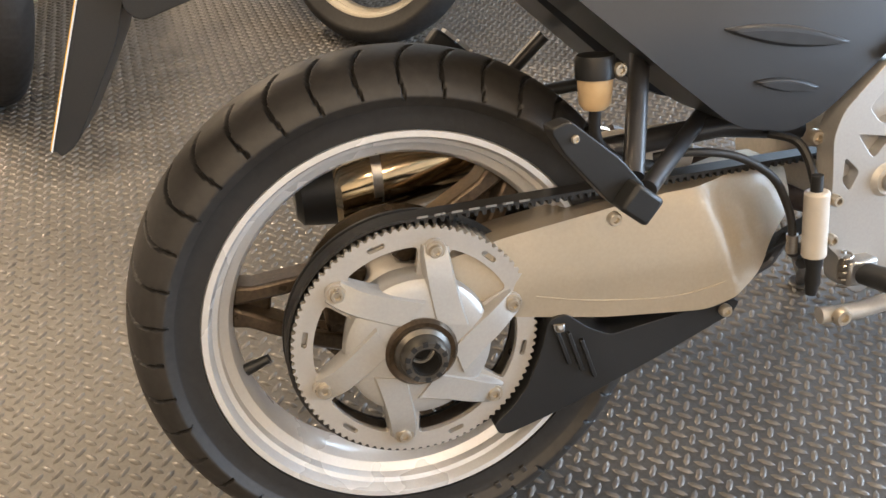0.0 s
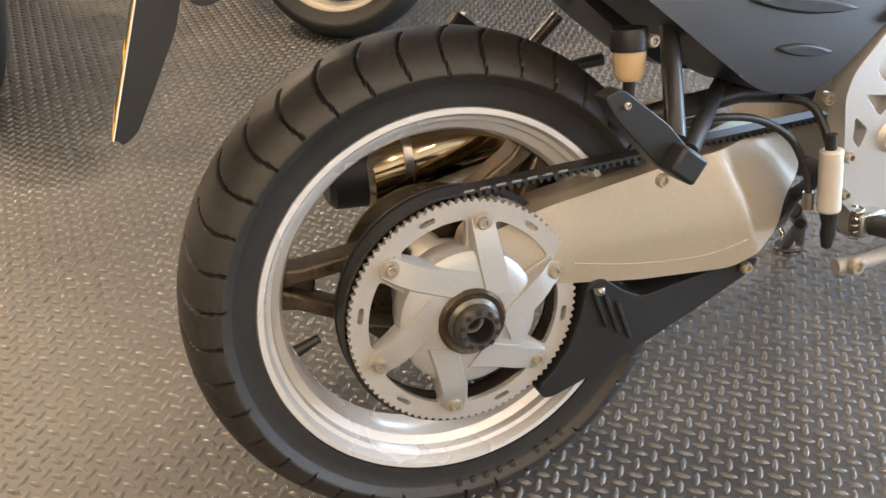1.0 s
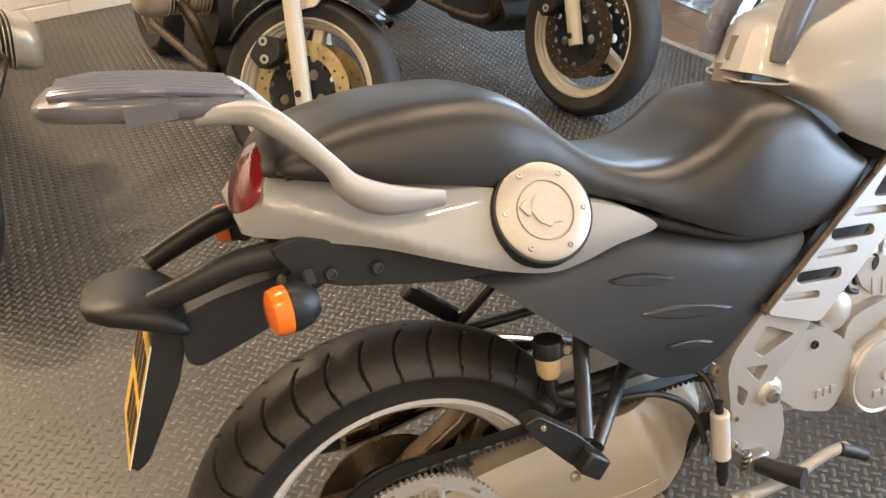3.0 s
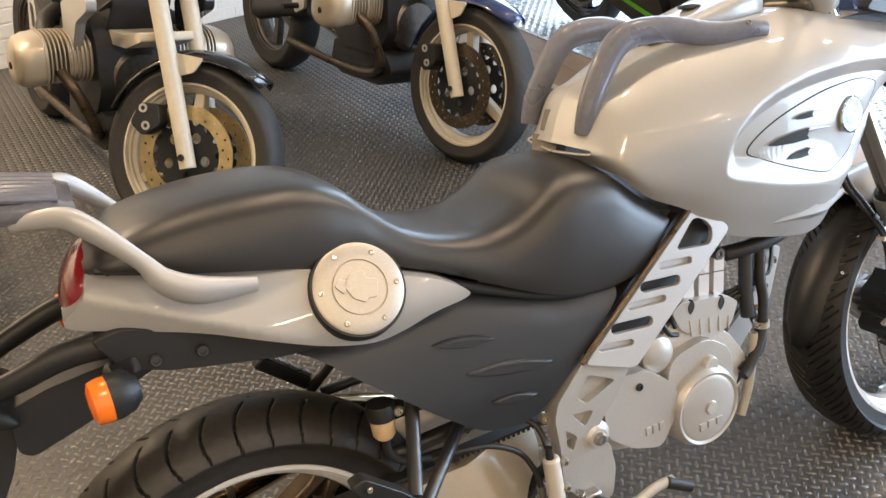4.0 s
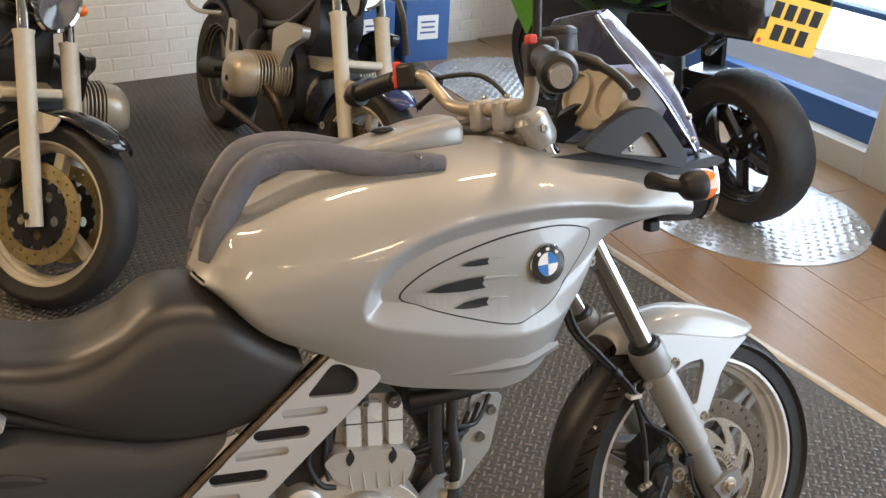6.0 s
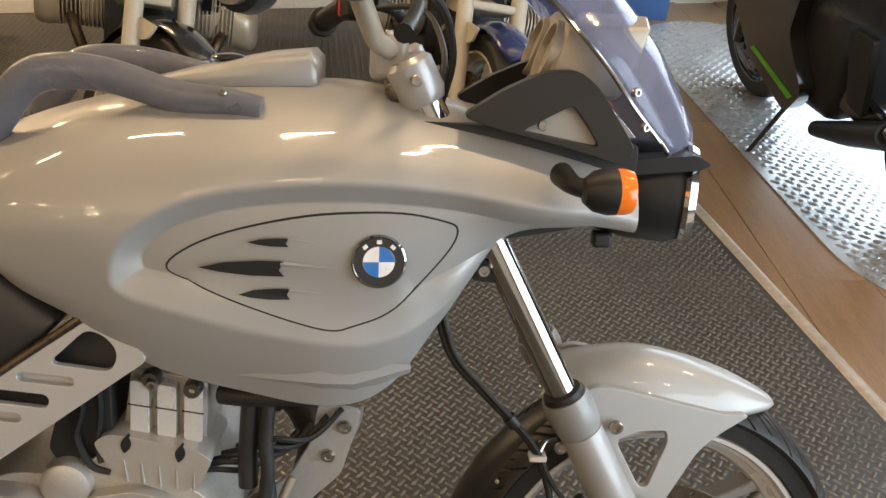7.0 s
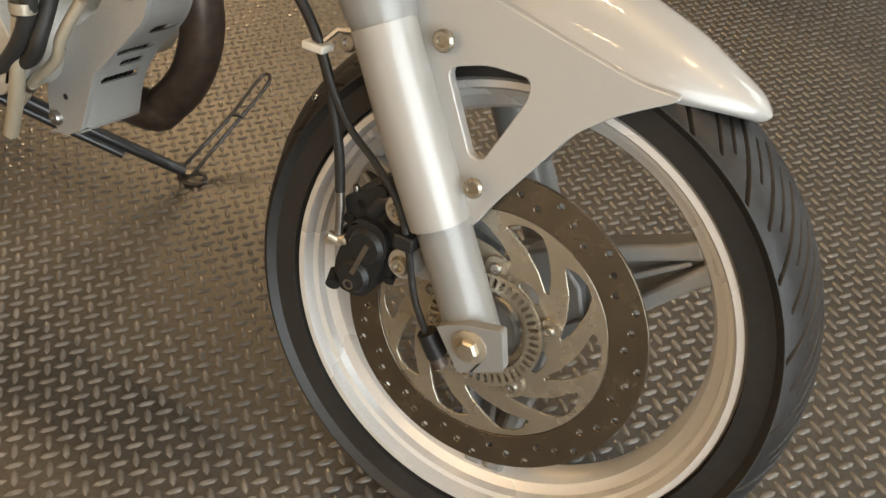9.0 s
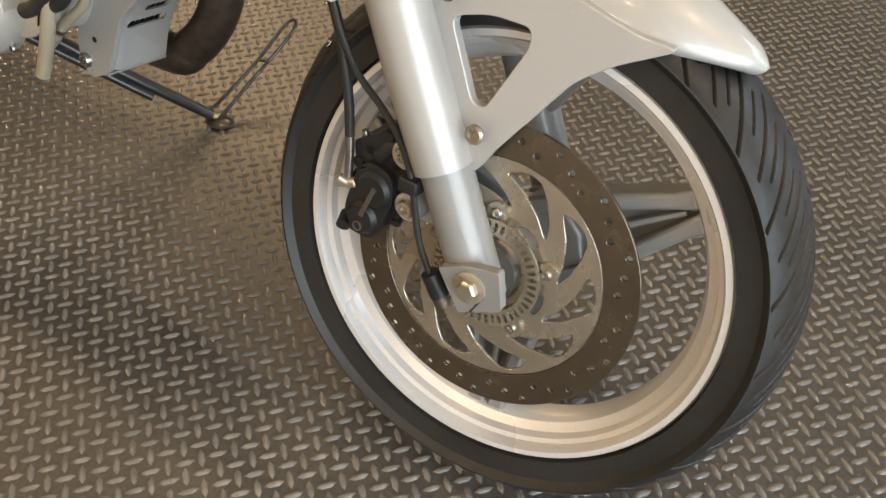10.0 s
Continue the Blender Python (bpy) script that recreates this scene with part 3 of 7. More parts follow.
# silencer on the far side, seen through the wheel
SIL = part("silencer", loft([[(x, 0.145 + 0.062 * w * math.cos(2 * math.pi * j / 28), z + 0.058 * w * math.sin(2 * math.pi * j / 28)) for j in range(28)]
     for x, z, w in ((-0.056, 0.436, 0.86), (-0.048, 0.437, 0.97), (0.01, 0.444, 1.0), (0.08, 0.458, 1.0), (0.17, 0.462, 0.92), (0.25, 0.460, 0.60), (0.33, 0.44, 0.45))]), EXHAUST, BIKE, "polished steel silencer")
part("silencer_strap", loft([[(x, 0.145 + 0.0635 * math.cos(2 * math.pi * j / 28), 0.448 + 0.0595 * math.sin(2 * math.pi * j / 28)) for j in range(28)] for x in (-0.008, 0.004)]), STEEL, SIL)
part("end_cap", loft([[(x, 0.145 + 0.054 * w * math.cos(2 * math.pi * j / 28), 0.436 + 0.052 * w * math.sin(2 * math.pi * j / 28)) for j in range(28)] for x, w in ((-0.104, 0.74), (-0.096, 0.92), (-0.052, 1.0))]), BLACK, SIL, "black end cap")
part("far_arm", prism(rounded([(-0.05, 0.28), (-0.04, 0.36), (0.16, 0.40), (0.42, 0.44), (0.44, 0.36), (0.2, 0.33)], 0.02), 0.075, 0.095), BLACK, BIKE, bevel=0.006)

# passenger footrest, its black stays and the brake fluid pot
PEG_START = set(bpy.data.objects)
PEG = part("footrest_hanger", prism(rounded([(0.108, 0.556), (0.128, 0.562), (0.178, 0.520), (0.204, 0.489), (0.190, 0.466), (0.168, 0.478), (0.122, 0.532)], 0.006, 2), -0.205, -0.182), BLACK, BIKE, "black folded passenger footrest", bevel=0.005)
part("peg_block", moved(box(-0.017, 0.017, -0.018, 0.024, -0.015, 0.015), Matrix.Translation((0.190, -0.208, 0.480)) @ Matrix.Rotation(radians(38), 4, 'Y')), BLACK, PEG, bevel=0.004)
bolt(PEG, (0.168, -0.209, 0.466), 0.007, 0.007, BRASS)
bolt(PEG, (0.132, -0.2052, 0.545), 0.004, 0.003, BRASS)
for ob in set(bpy.data.objects) - PEG_START:
    ob.data.transform(Matrix.Translation((0.003, -0.006, 0.013)))
part("stay", rod((0.262, -0.082, 0.628), (0.200, -0.196, 0.510), 0.0105), TUBE, BIKE, "black steel stay")
part("stay", rod((0.352, -0.062, 0.526), (0.214, -0.198, 0.496), 0.0095), TUBE, BIKE, "black steel stay")
part("subframe_tube", rod((0.165, 0.15, 0.528), (0.235, 0.13, 0.600), 0.009), TUBE, BIKE)
part("subframe_tube", rod((0.185, 0.15, 0.520), (0.300, 0.13, 0.533), 0.009), TUBE, BIKE)
PEGL = part("far_footrest", moved(box(-0.05, 0.05, -0.012, 0.012, -0.012, 0.012), Matrix.Translation((0.130, 0.155, 0.578)) @ Matrix.Rotation(radians(41), 4, 'Y')), BLACK, BIKE, "folded black far footrest", bevel=0.004)
for k in range(4):
    part("tread", moved(box(-0.009, 0.009, -0.010, 0.010, 0.012, 0.017), Matrix.Translation((0.130, 0.155, 0.578)) @ Matrix.Rotation(radians(41), 4, 'Y') @ Matrix.Translation((-0.03 + 0.022 * k, 0, 0))), STEEL, PEGL, "worn rubber block")
POT_START = set(bpy.data.objects)
POT = part("brake_fluid_pot", lathe([(0.0001, 0.566), (0.012, 0.566), (0.0165, 0.572), (0.0185, 0.598), (0.0001, 0.598)], 28, (0.176, -0.135, 0), axis='z', closed=False), CREAM, BIKE, "cream plastic brake fluid pot with a black cap")
part("cap", lathe([(0.0001, 0.622), (0.019, 0.621), (0.0205, 0.617), (0.0205, 0.598), (0.0001, 0.598)], 28, (0.176, -0.135, 0), axis='z', closed=False), BLACK, POT, "black screw cap")
bolt(POT, (0.197, -0.146, 0.606), 0.0075, 0.006, BRASS)
part("pot_hose", sweep(curve([(0.177, -0.133, 0.566), (0.182, -0.128, 0.53), (0.215, -0.115, 0.50), (0.27, -0.11, 0.485)], 5), 0.0065, 10), RUBBER, BIKE)
for ob in set(bpy.data.objects) - POT_START:
    ob.data.transform(Matrix.Translation((0.025, 0.030, -0.010)))
part("brake_hose", sweep(curve([(0.262, -0.118, 0.500), (0.30, -0.128, 0.503), (0.352, -0.130, 0.4925), (0.398, -0.133, 0.463), (0.421, -0.136, 0.420), (0.426, -0.138, 0.392)], 6), 0.0046, 10), RUBBER, BIKE)
part("hose_union", rod((0.426, -0.138, 0.394), (0.428, -0.137, 0.372), 0.0065), STEEL, BIKE)
part("frame_rail", sweep([(0.22, -0.07, 0.50), (0.36, -0.085, 0.515), (0.46, -0.085, 0.50)], 0.013, 10), TUBE, BIKE)
part("spring_unit", lathe([(0.02, -0.09), (0.034, -0.085), (0.034, 0.07), (0.02, 0.08)], 24, (0.30, 0.02, 0.46), axis='x'), BONE, BIKE, "pale shock absorber body")

# side panel with three scoops
sp = rounded([(0.020, 0.775), (0.060, 0.744), (0.126, 0.709), (0.176, 0.664), (0.264, 0.588), (0.325, 0.539), (0.350, 0.526), (0.408, 0.515), (0.442, 0.531), (0.545, 0.618), (0.600, 0.664), (0.604, 0.680), (0.575, 0.690), (0.500, 0.695), (0.345, 0.749), (0.21, 0.770)], 0.014, 3)


def panel_top(x):
    return 0.749 if x < 0.345 else 0.749 - 0.348 * (x - 0.345) if x < 0.500 else 0.695


def bowed(bm, s=-1):
    """Bends a flat side panel: it leans in towards the seat and turns under below."""
    for v in bm.verts:
        z = v.co.z
        v.co.y -= s * (0.16 * (z - 0.60) + (1.5 * (z - 0.62) ** 2 + 11 * max(0.0, z - panel_top(v.co.x) + 0.048) ** 2 if abs(v.co.y) > 0.10 else 0))
    return bm


SIDE = part("side_panel", bowed(split(prism(sp, -0.146, -0.030))), PANEL, BIKE, "matt black side panel with three slots", bevel=0.016, segs=4)
for cx, cz, ln, wd in ((0.329, 0.6725, 0.100, 0.016), (0.392, 0.616, 0.148, 0.020), (0.3925, 0.5675, 0.080, 0.014)):
    s = part("scoop", bowed(prism(lens(cx, cz, ln, wd, radians(-10)), -0.1505, -0.142)), PANEL, SIDE, "raised slot lip", bevel=0.003)
    # a dark lens set low on the lip paints the shadow inside the scoop
    part("slot", bowed(prism(lens(cx + 0.002, cz - 0.0020, ln * 0.86, wd * 0.56, radians(-10)), -0.1511, -0.145)), DARK, s)
part("side_panel_far", shear(prism(sp, 0.030, 0.140), 0.60, -0.16), PANEL, BIKE, "matt black far side panel", bevel=0.016)

# tail panel, fuel cap
tp = [(-0.151, 0.832), (-0.125, 0.862), (-0.106, 0.890), (-0.029, 0.869), (0.075, 0.848), (0.130, 0.835), (0.250, 0.798), (0.305, 0.777), (0.338, 0.754), (0.330, 0.745), (0.282, 0.738), (0.238, 0.725), (0.197, 0.7205), (0.138, 0.737), (0.055, 0.770), (-0.015, 0.796), (-0.085, 0.814)]


def tail_side(s):
    """The rounded tail panel of one side: it turns up towards the seat and under towards the wheel."""
    bm = prism(curve(tp, 4, True), -0.158, -0.020)
    split(bm, 0.012, 0.006)
    for v in bm.verts:
        z = v.co.z
        # a crease runs forward from the lamp: below it the side turns under, and it fades out by the cap
        under = max(0.0, 0.809 - 0.47 * v.co.x - z) * min(1.0, max(0.0, (0.13 - v.co.x) / 0.12))
        v.co.y = s * -(v.co.y + 0.40 * (z - 0.75) + (2.6 * (z - 0.79) ** 2 + 5 * max(0.0, 0.772 - z) ** 2 + 0.75 * under if v.co.y < -0.1 else 0))
    return bm


TAIL = part("tail_panel", tail_side(-1), SILVER, BIKE, "silver tail panel", bevel=0.016, segs=4, angle=50)
part("tail_panel_far", tail_side(1), SILVER, BIKE, "silver far tail panel", bevel=0.018, segs=4)
part("tail_line", sweep(curve([(-0.105, -0.098, 0.893), (-0.03, -0.103, 0.873), (0.075, -0.112, 0.852), (0.115, -0.115, 0.844)], 4), 0.004, 6), BLACK, BIKE)
CC = Vector((0.187, -0.1440, 0.800))
TILT = Matrix.Translation(CC) @ Matrix.Rotation(radians(-29), 4, 'X')
CAP = part("fuel_cap", moved(lathe([(0.0001, -0.006), (0.034, -0.006), (0.0345, -0.0035), (0.0365, -0.0035), (0.037, -0.006), (0.056, -0.0055), (0.0595, -0.003), (0.060, 0.012), (0.0001, 0.012)], 64, closed=False), TILT), CAPM, BIKE, "round satin-silver fuel cap with six screws")
part("seal", moved(lathe([(0.0590, -0.002), (0.0625, -0.002), (0.064, 0.002), (0.065, 0.018), (0.0590, 0.018)], 64), TILT), BLACK, CAP, "black rubber surround")
for k in range(6):
    a = radians(53 + 60 * k)
    q = TILT @ Vector((0.0500 * math.cos(a), -0.0052, 0.0500 * math.sin(a)))
    bolt(CAP, q, 0.0038, 0.0018, STEEL, TILT.to_3x3() @ Vector((0, -1, 0)))
flap = [(-0.020, 0.008), (-0.006, 0.021), (0.012, 0.020), (0.010, 0.010), (0.026, 0.004), (0.018, -0.018), (0.006, -0.016), (0.002, -0.021), (-0.012, -0.012)]
part("key_flap", moved(prism(rounded(flap, 0.003, 2), -0.0085, -0.005), TILT), CAPM, CAP, "hinged key flap", bevel=0.001)
part("finger_tab", moved(prism(rounded([(-0.032, 0.010), (-0.020, 0.018), (-0.012, 0.010), (-0.022, -0.004)], 0.003, 2), -0.0085, -0.005), TILT), CAPM, CAP, bevel=0.001)

# seat: sections along the bike as (x, bottom, top, half width, crown)
SECT = [(-0.115, 0.885, 0.898, 0.075, 0.005), (-0.095, 0.888, 0.914, 0.105, 0.006), (-0.05, 0.879, 0.931, 0.118, 0.006), (0.01, 0.865, 0.941, 0.124, 0.005), (0.08, 0.849, 0.943, 0.126, 0.004), (0.152, 0.832, 0.936, 0.122, 0.004),
        (0.205, 0.818, 0.913, 0.116, 0.003), (0.245, 0.806, 0.876, 0.116, 0.002), (0.288, 0.789, 0.841, 0.120, 0.0), (0.345, 0.764, 0.818, 0.126, -0.004), (0.41, 0.731, 0.812, 0.133, -0.006), (0.47, 0.704, 0.830, 0.137, -0.003),
        (0.515, 0.690, 0.858, 0.136, 0.004), (0.555, 0.682, 0.866, 0.134, 0.008), (0.61, 0.680, 0.855, 0.132, 0.006), (0.66, 0.694, 0.816, 0.130, 0.0), (0.700, 0.728, 0.780, 0.126, 0.0), (0.716, 0.748, 0.766, 0.120, 0.0)]


def seat_ring(x, lo, hi, w, crown):
    h = hi - lo
    edge = min(0.040, h * 0.45)
    half = [(0, hi + crown), (w * 0.35, hi + crown * 0.8), (w * 0.62, hi - 0.002), (w * 0.80, hi - edge * 0.22), (w * 0.93, hi - edge * 0.75), (w * 0.985, hi - edge * 1.35 if h > 0.05 else hi - h * 0.6), (w, lo + min(0.02, h * 0.2)), (w * 0.975, lo), (w * 0.6, lo)]
    right = [Vector((x, -y, z)) for y, z in half]
    left = [Vector((x, y, z)) for y, z in half[::-1]]
    return right + left[:-1]


cols = list(zip(*[seat_ring(*s) for s in SECT]))
cols = [curve(c, 6) for c in cols]
part("seat", loft(list(zip(*cols))), SEAT, BIKE, "black vinyl two-level seat", angle=70)
part("seat_base", shear(prism(rounded([(0.32, 0.742), (0.50, 0.688), (0.61, 0.672), (0.64, 0.70), (0.59, 0.72), (0.41, 0.745)], 0.01), -0.108, 0.108), 0.7, 0.0), CAVITY, BIKE)

# solid near-black tube paints the shade between seat and side panel
part("seat_gap", sweep(curve([(0.325, -0.106, 0.756), (0.400, -0.112, 0.724), (0.490, -0.114, 0.690), (0.575, -0.110, 0.674), (0.605, -0.100, 0.674)], 6), 0.008, 10), DARK, BIKE, "near-black tube standing for the shade under the seat")
# grab rails and rack
for s in (-1, 1):
    q = curve([(-0.173, s * 0.088, 0.963), (-0.125, s * 0.112, 0.965), (-0.099, s * 0.130, 0.951), (-0.056, s * 0.147, 0.905), (-0.037, s * 0.152, 0.877), (-0.001, s * 0.156, 0.857), (0.061, s * 0.158, 0.847)], 6)
    rr_ = [q_.x for q_ in curve([(r, 0, 0) for r in (0.0075, 0.0130, 0.0140, 0.0110, 0.0165, 0.0185, 0.0100)], 6)]
    part("grab_rail", sweep(q, rr_, 16, 0.7), PLATE, BIKE, "satin silver grab rail")
# body darker than the ridges: the shade between slats is in its colour
RACK = part("luggage_rack", loft([[(x, w * math.cos(2 * math.pi * j / 32) * (1 if abs(math.cos(2 * math.pi * j / 32)) < 0.9 else 0.98), z + h * (1 if math.sin(2 * math.pi * j / 32) > 0 else -1) * abs(math.sin(2 * math.pi * j / 32)) ** 0.45) for j in range(32)]
     for x, z, w, h in ((-0.325, 0.989, 0.055, 0.006), (-0.315, 0.990, 0.080, 0.012), (-0.285, 0.988, 0.098, 0.016), (-0.21, 0.979, 0.104, 0.017), (-0.13, 0.969, 0.100, 0.014), (-0.105, 0.964, 0.09, 0.006))]), SMOKEBASE, BIKE, "smoky grey ribbed plastic rack")
for k in range(7):
    y = -0.084 + 0.028 * k
    part("ridge", sweep([(-0.305, y * 0.8, 1.003), (-0.265, y, 1.0035), (-0.19, y, 0.9945), (-0.12, y * 0.95, 0.980)], 0.0045, 8), SMOKE, RACK)
part("label_patch", box(-0.240, -0.190, -0.1045, -0.1025, 0.969, 0.987), SMOKEBASE, RACK, "worn grey patch")

# tail light, undertail, mudguard with plate
part("tail_light", moved(ball((0, 0, 0), (0.023, 0.072, 0.050), 24), Matrix.Translation((-0.121, -0.004, 0.866)) @ Matrix.Rotation(radians(28), 4, 'Y')), RED, BIKE, "dark red tail light lens")
part("tail_core", prism(rounded([(-0.12, 0.84), (-0.10, 0.885), (0.2, 0.84), (0.4, 0.72), (0.2, 0.70), (0.06, 0.745), (-0.04, 0.79)], 0.02), -0.085, 0.085), CAVITY, BIKE, bevel=0.02)
part("undertail", shear(prism(rounded([(-0.130, 0.816), (-0.095, 0.822), (-0.025, 0.801), (0.085, 0.760), (0.165, 0.738), (0.150, 0.722), (0.078, 0.726), (0.010, 0.740), (-0.056, 0.754), (-0.105, 0.776)], 0.01, 3), -0.112, 0.112), 0.76, 0.0), BLACK, BIKE, "black plastic undertail", bevel=0.008)
for x, z in ((-0.012, 0.768), (-0.066, 0.773)):
    bolt(BIKE, (x, -0.1125, z), 0.0085, 0.005, GLOSSBLACK)
part("warning_patch", prism(rounded([(-0.118, 0.783), (-0.087, 0.786), (-0.083, 0.768), (-0.111, 0.762)], 0.003, 2), -0.1155, -0.1125), GLOSSBLACK, BIKE, "small glossy black patch")
for s in (-1, 1):
    q = curve([(-0.060, s * 0.100, 0.792), (-0.095, s * 0.098, 0.800), (-0.157, s * 0.092, 0.802), (-0.215, s * 0.083, 0.785), (-0.258, s * 0.070, 0.770)], 5)
    part("mudguard_arm", sweep(q, [0.0165 - 0.003 * abs(1 - 2 * i / (len(q) - 1)) for i in range(len(q))], 14, 0.75), BLACK, BIKE, "black plastic mudguard arm")
hood = []
for x, z, w, h in ((-0.334, 0.7680, 0.040, 0.005), (-0.328, 0.7680, 0.062, 0.010), (-0.308, 0.7675, 0.084, 0.015), (-0.278, 0.7630, 0.094, 0.020), (-0.248, 0.7500, 0.096, 0.021), (-0.232, 0.7400, 0.092, 0.016), (-0.226, 0.7340, 0.086, 0.007)):
    hood.append([(x, (w if math.cos(2 * math.pi * j / 28) < 0 else w * 0.55) * math.copysign(abs(math.cos(2 * math.pi * j / 28)) ** 0.45, math.cos(2 * math.pi * j / 28)), z + h * math.copysign(abs(math.sin(2 * math.pi * j / 28)) ** 0.7, math.sin(2 * math.pi * j / 28))) for j in range(28)])
MUD = part("rear_mudguard", loft(hood), BLACK, BIKE, "black plastic plate hood")
part("flap", moved(prism(rounded([(-0.262, 0.738), (-0.232, 0.732), (-0.236, 0.704), (-0.252, 0.660), (-0.277, 0.618), (-0.306, 0.570), (-0.322, 0.560), (-0.326, 0.568), (-0.288, 0.664), (-0.270, 0.722)], 0.008, 3), -0.054, 0.100), Matrix.Translation((-0.29, 0, 0)) @ Matrix.Rotation(radians(1), 4, 'Z') @ Matrix.Translation((0.29, 0, 0))), BLACK, MUD, "black plate holder", bevel=0.003)
part("inner_fender", prism(rounded([(-0.236, 0.745), (-0.238, 0.688), (-0.224, 0.678), (-0.145, 0.703), (-0.100, 0.730), (-0.045, 0.752), (-0.095, 0.770), (-0.19, 0.758)], 0.012, 3), -0.066, 0.066), BLACK, MUD, bevel=0.006)
PLM = Matrix.Translation((-0.302, 0.023, 0.640)) @ Matrix.Rotation(radians(1), 4, 'Z') @ Matrix.Rotation(radians(21), 4, 'Y')
NP = part("number_plate", moved(box(-0.0010, -0.0002, -0.0780, 0.0780, -0.078, 0.078), PLM), YELLOW, BIKE, "yellow rear plate with black marks", bevel=0.002)
part("plate_backing", moved(box(0.0, 0.0012, -0.0785, 0.0785, -0.0785, 0.0785), PLM), PAPER, NP, "white plate edge")
part("plate_holder", moved(box(0.0015, 0.012, -0.077, 0.077, -0.078, 0.078), PLM), BLACK, NP)
for r, n in ((0.034, 4), (-0.036, 3)):
    for k in range(n):
        part("mark", moved(box(-0.0016, -0.0009, -0.034, -0.006, r - 0.026, r + 0.026), PLM @ Matrix.Translation((0, -0.036 + 0.037 * k, 0))), DARK, NP)


def indicator(name, m, label, back=0.064):
    """An egg-shaped lamp on a short stalk; its lens looks along +x, the stalk goes along +y."""
    o = part(name, moved(lathe([(0.0001, -0.034), (0.016, -0.031), (0.026, -0.018), (0.030, 0.0), (0.0298, 0.010), (0.0001, 0.010)], 32, axis='x', closed=False), m), BLACK, BIKE, label)
    part("lens", moved(lathe([(0.0001, 0.010), (0.0298, 0.010), (0.0295, 0.022), (0.027, 0.032), (0.018, 0.036), (0.0001, 0.037)], 32, axis='x', closed=False), m), ORANGE, o, "orange ribbed lens")
    part("stalk", moved(sweep([(-0.34 * back, 0.004, 0.0), (-0.62 * back, 0.010, 0.0), (-0.88 * back, 0.020, 0.001), (-0.97 * back, 0.034, 0.002), (-back, 0.074, 0.004)], [0.015, 0.0125, 0.0125, 0.014, 0.017], 14), m), BLACK, o)
    return o


indicator("rear_indicator", pose(-0.118, -0.152, 0.7615) @ Matrix.Rotation(radians(-172), 4, 'Z') @ Matrix.Diagonal((0.82, -0.80, 0.92, 1)), "black rear indicator with an orange lens", 0.016)
indicator("rear_indicator", pose(-0.136, 0.172, 0.770) @ Matrix.Rotation(radians(172), 4, 'Z') @ Matrix.Diagonal((0.82, 0.80, 0.92, 1)), "black rear indicator with an orange lens", 0.016)

# cast side frame: slotted plate above, bracket below
d1, d2 = Vector((0.762, 0.762)), Vector((0.829, 0.714))
e1, e2 = Vector((0.512, 0.582)), Vector((0.601, 0.5495))
holes = [rounded([(0.712, 0.706), (0.757, 0.748), (0.778, 0.741), (0.794, 0.722), (0.786, 0.698)], 0.012, 4)]
RUNGS = (((0.676, 0.690), (0.742, 0.684), 0.011), ((0.634, 0.667), (0.713, 0.660), 0.0165), ((0.605, 0.645), (0.680, 0.639), 0.011), ((0.568, 0.620), (0.648, 0.612), 0.0165), ((0.540, 0.599), (0.606, 0.590), 0.010))
for (ax_, az_), (bx_, bz_), th in RUNGS:
    holes.append(slot((ax_ + bx_) / 2, (az_ + bz_) / 2, bx_ - ax_, th, math.atan2(bz_ - az_, bx_ - ax_)))
FP = part("slotted_side_plate", shear(prism(rounded([d1, (0.797, 0.747), d2, (0.715, 0.632), e2, e1, (0.637, 0.676)], 0.010, 3), -0.146, -0.137, holes), 0.65, 0.18), PLATE, BIKE, "satin silver slotted frame plate", bevel=0.003)
# dark sheet added behind the slots so that their insides read as shade
part("plate_backing", shear(prism(rounded([(0.752, 0.752), (0.815, 0.712), (0.60, 0.558), (0.525, 0.586)], 0.01), -0.118, -0.100), 0.65, 0.18), CAVITY, FP)
for k in (0, 2, 4):
    (ax_, az_), (bx_, bz_), th = RUNGS[k]
    part("recess_floor", shear(prism(slot((ax_ + bx_) / 2, (az_ + bz_) / 2, bx_ - ax_ + 0.006, th + 0.008, math.atan2(bz_ - az_, bx_ - ax_)), -0.1365, -0.133), 0.65, 0.18), PLATE, FP)
part("edge_trim", sweep([(0.757, -0.1240, 0.766), (0.635, -0.140, 0.678), (0.507, -0.156, 0.586)], 0.0052, 8), RUSTED, FP, "tarnished brown edge tube")
br = [(0.505, 0.582), (0.592, 0.547), (0.565, 0.505), (0.528, 0.470), (0.520, 0.445), (0.545, 0.425), (0.553, 0.380), (0.545, 0.330), (0.505, 0.310), (0.478, 0.325), (0.474, 0.36), (0.452, 0.38), (0.452, 0.450), (0.446, 0.505), (0.455, 0.532)]
bh = [rounded([(0.512, 0.560), (0.562, 0.534), (0.505, 0.512), (0.486, 0.532)], 0.006, 3), rounded([(0.476, 0.504), (0.518, 0.497), (0.500, 0.474)], 0.006, 3), rounded([(0.464, 0.480), (0.484, 0.462), (0.474, 0.44), (0.464, 0.452)], 0.005, 3)]
FB_START = set(bpy.data.objects)
FB = part("frame_bracket", prism(rounded(br, 0.010, 3), -0.150, -0.122, bh), SATIN, BIKE, "cast silver footrest bracket", bevel=0.006, segs=3)
part("bracket_web", prism(rounded([(0.46, 0.53), (0.51, 0.565), (0.56, 0.53), (0.51, 0.46), (0.46, 0.45)], 0.01), -0.136, -0.126), SATIN, FB)
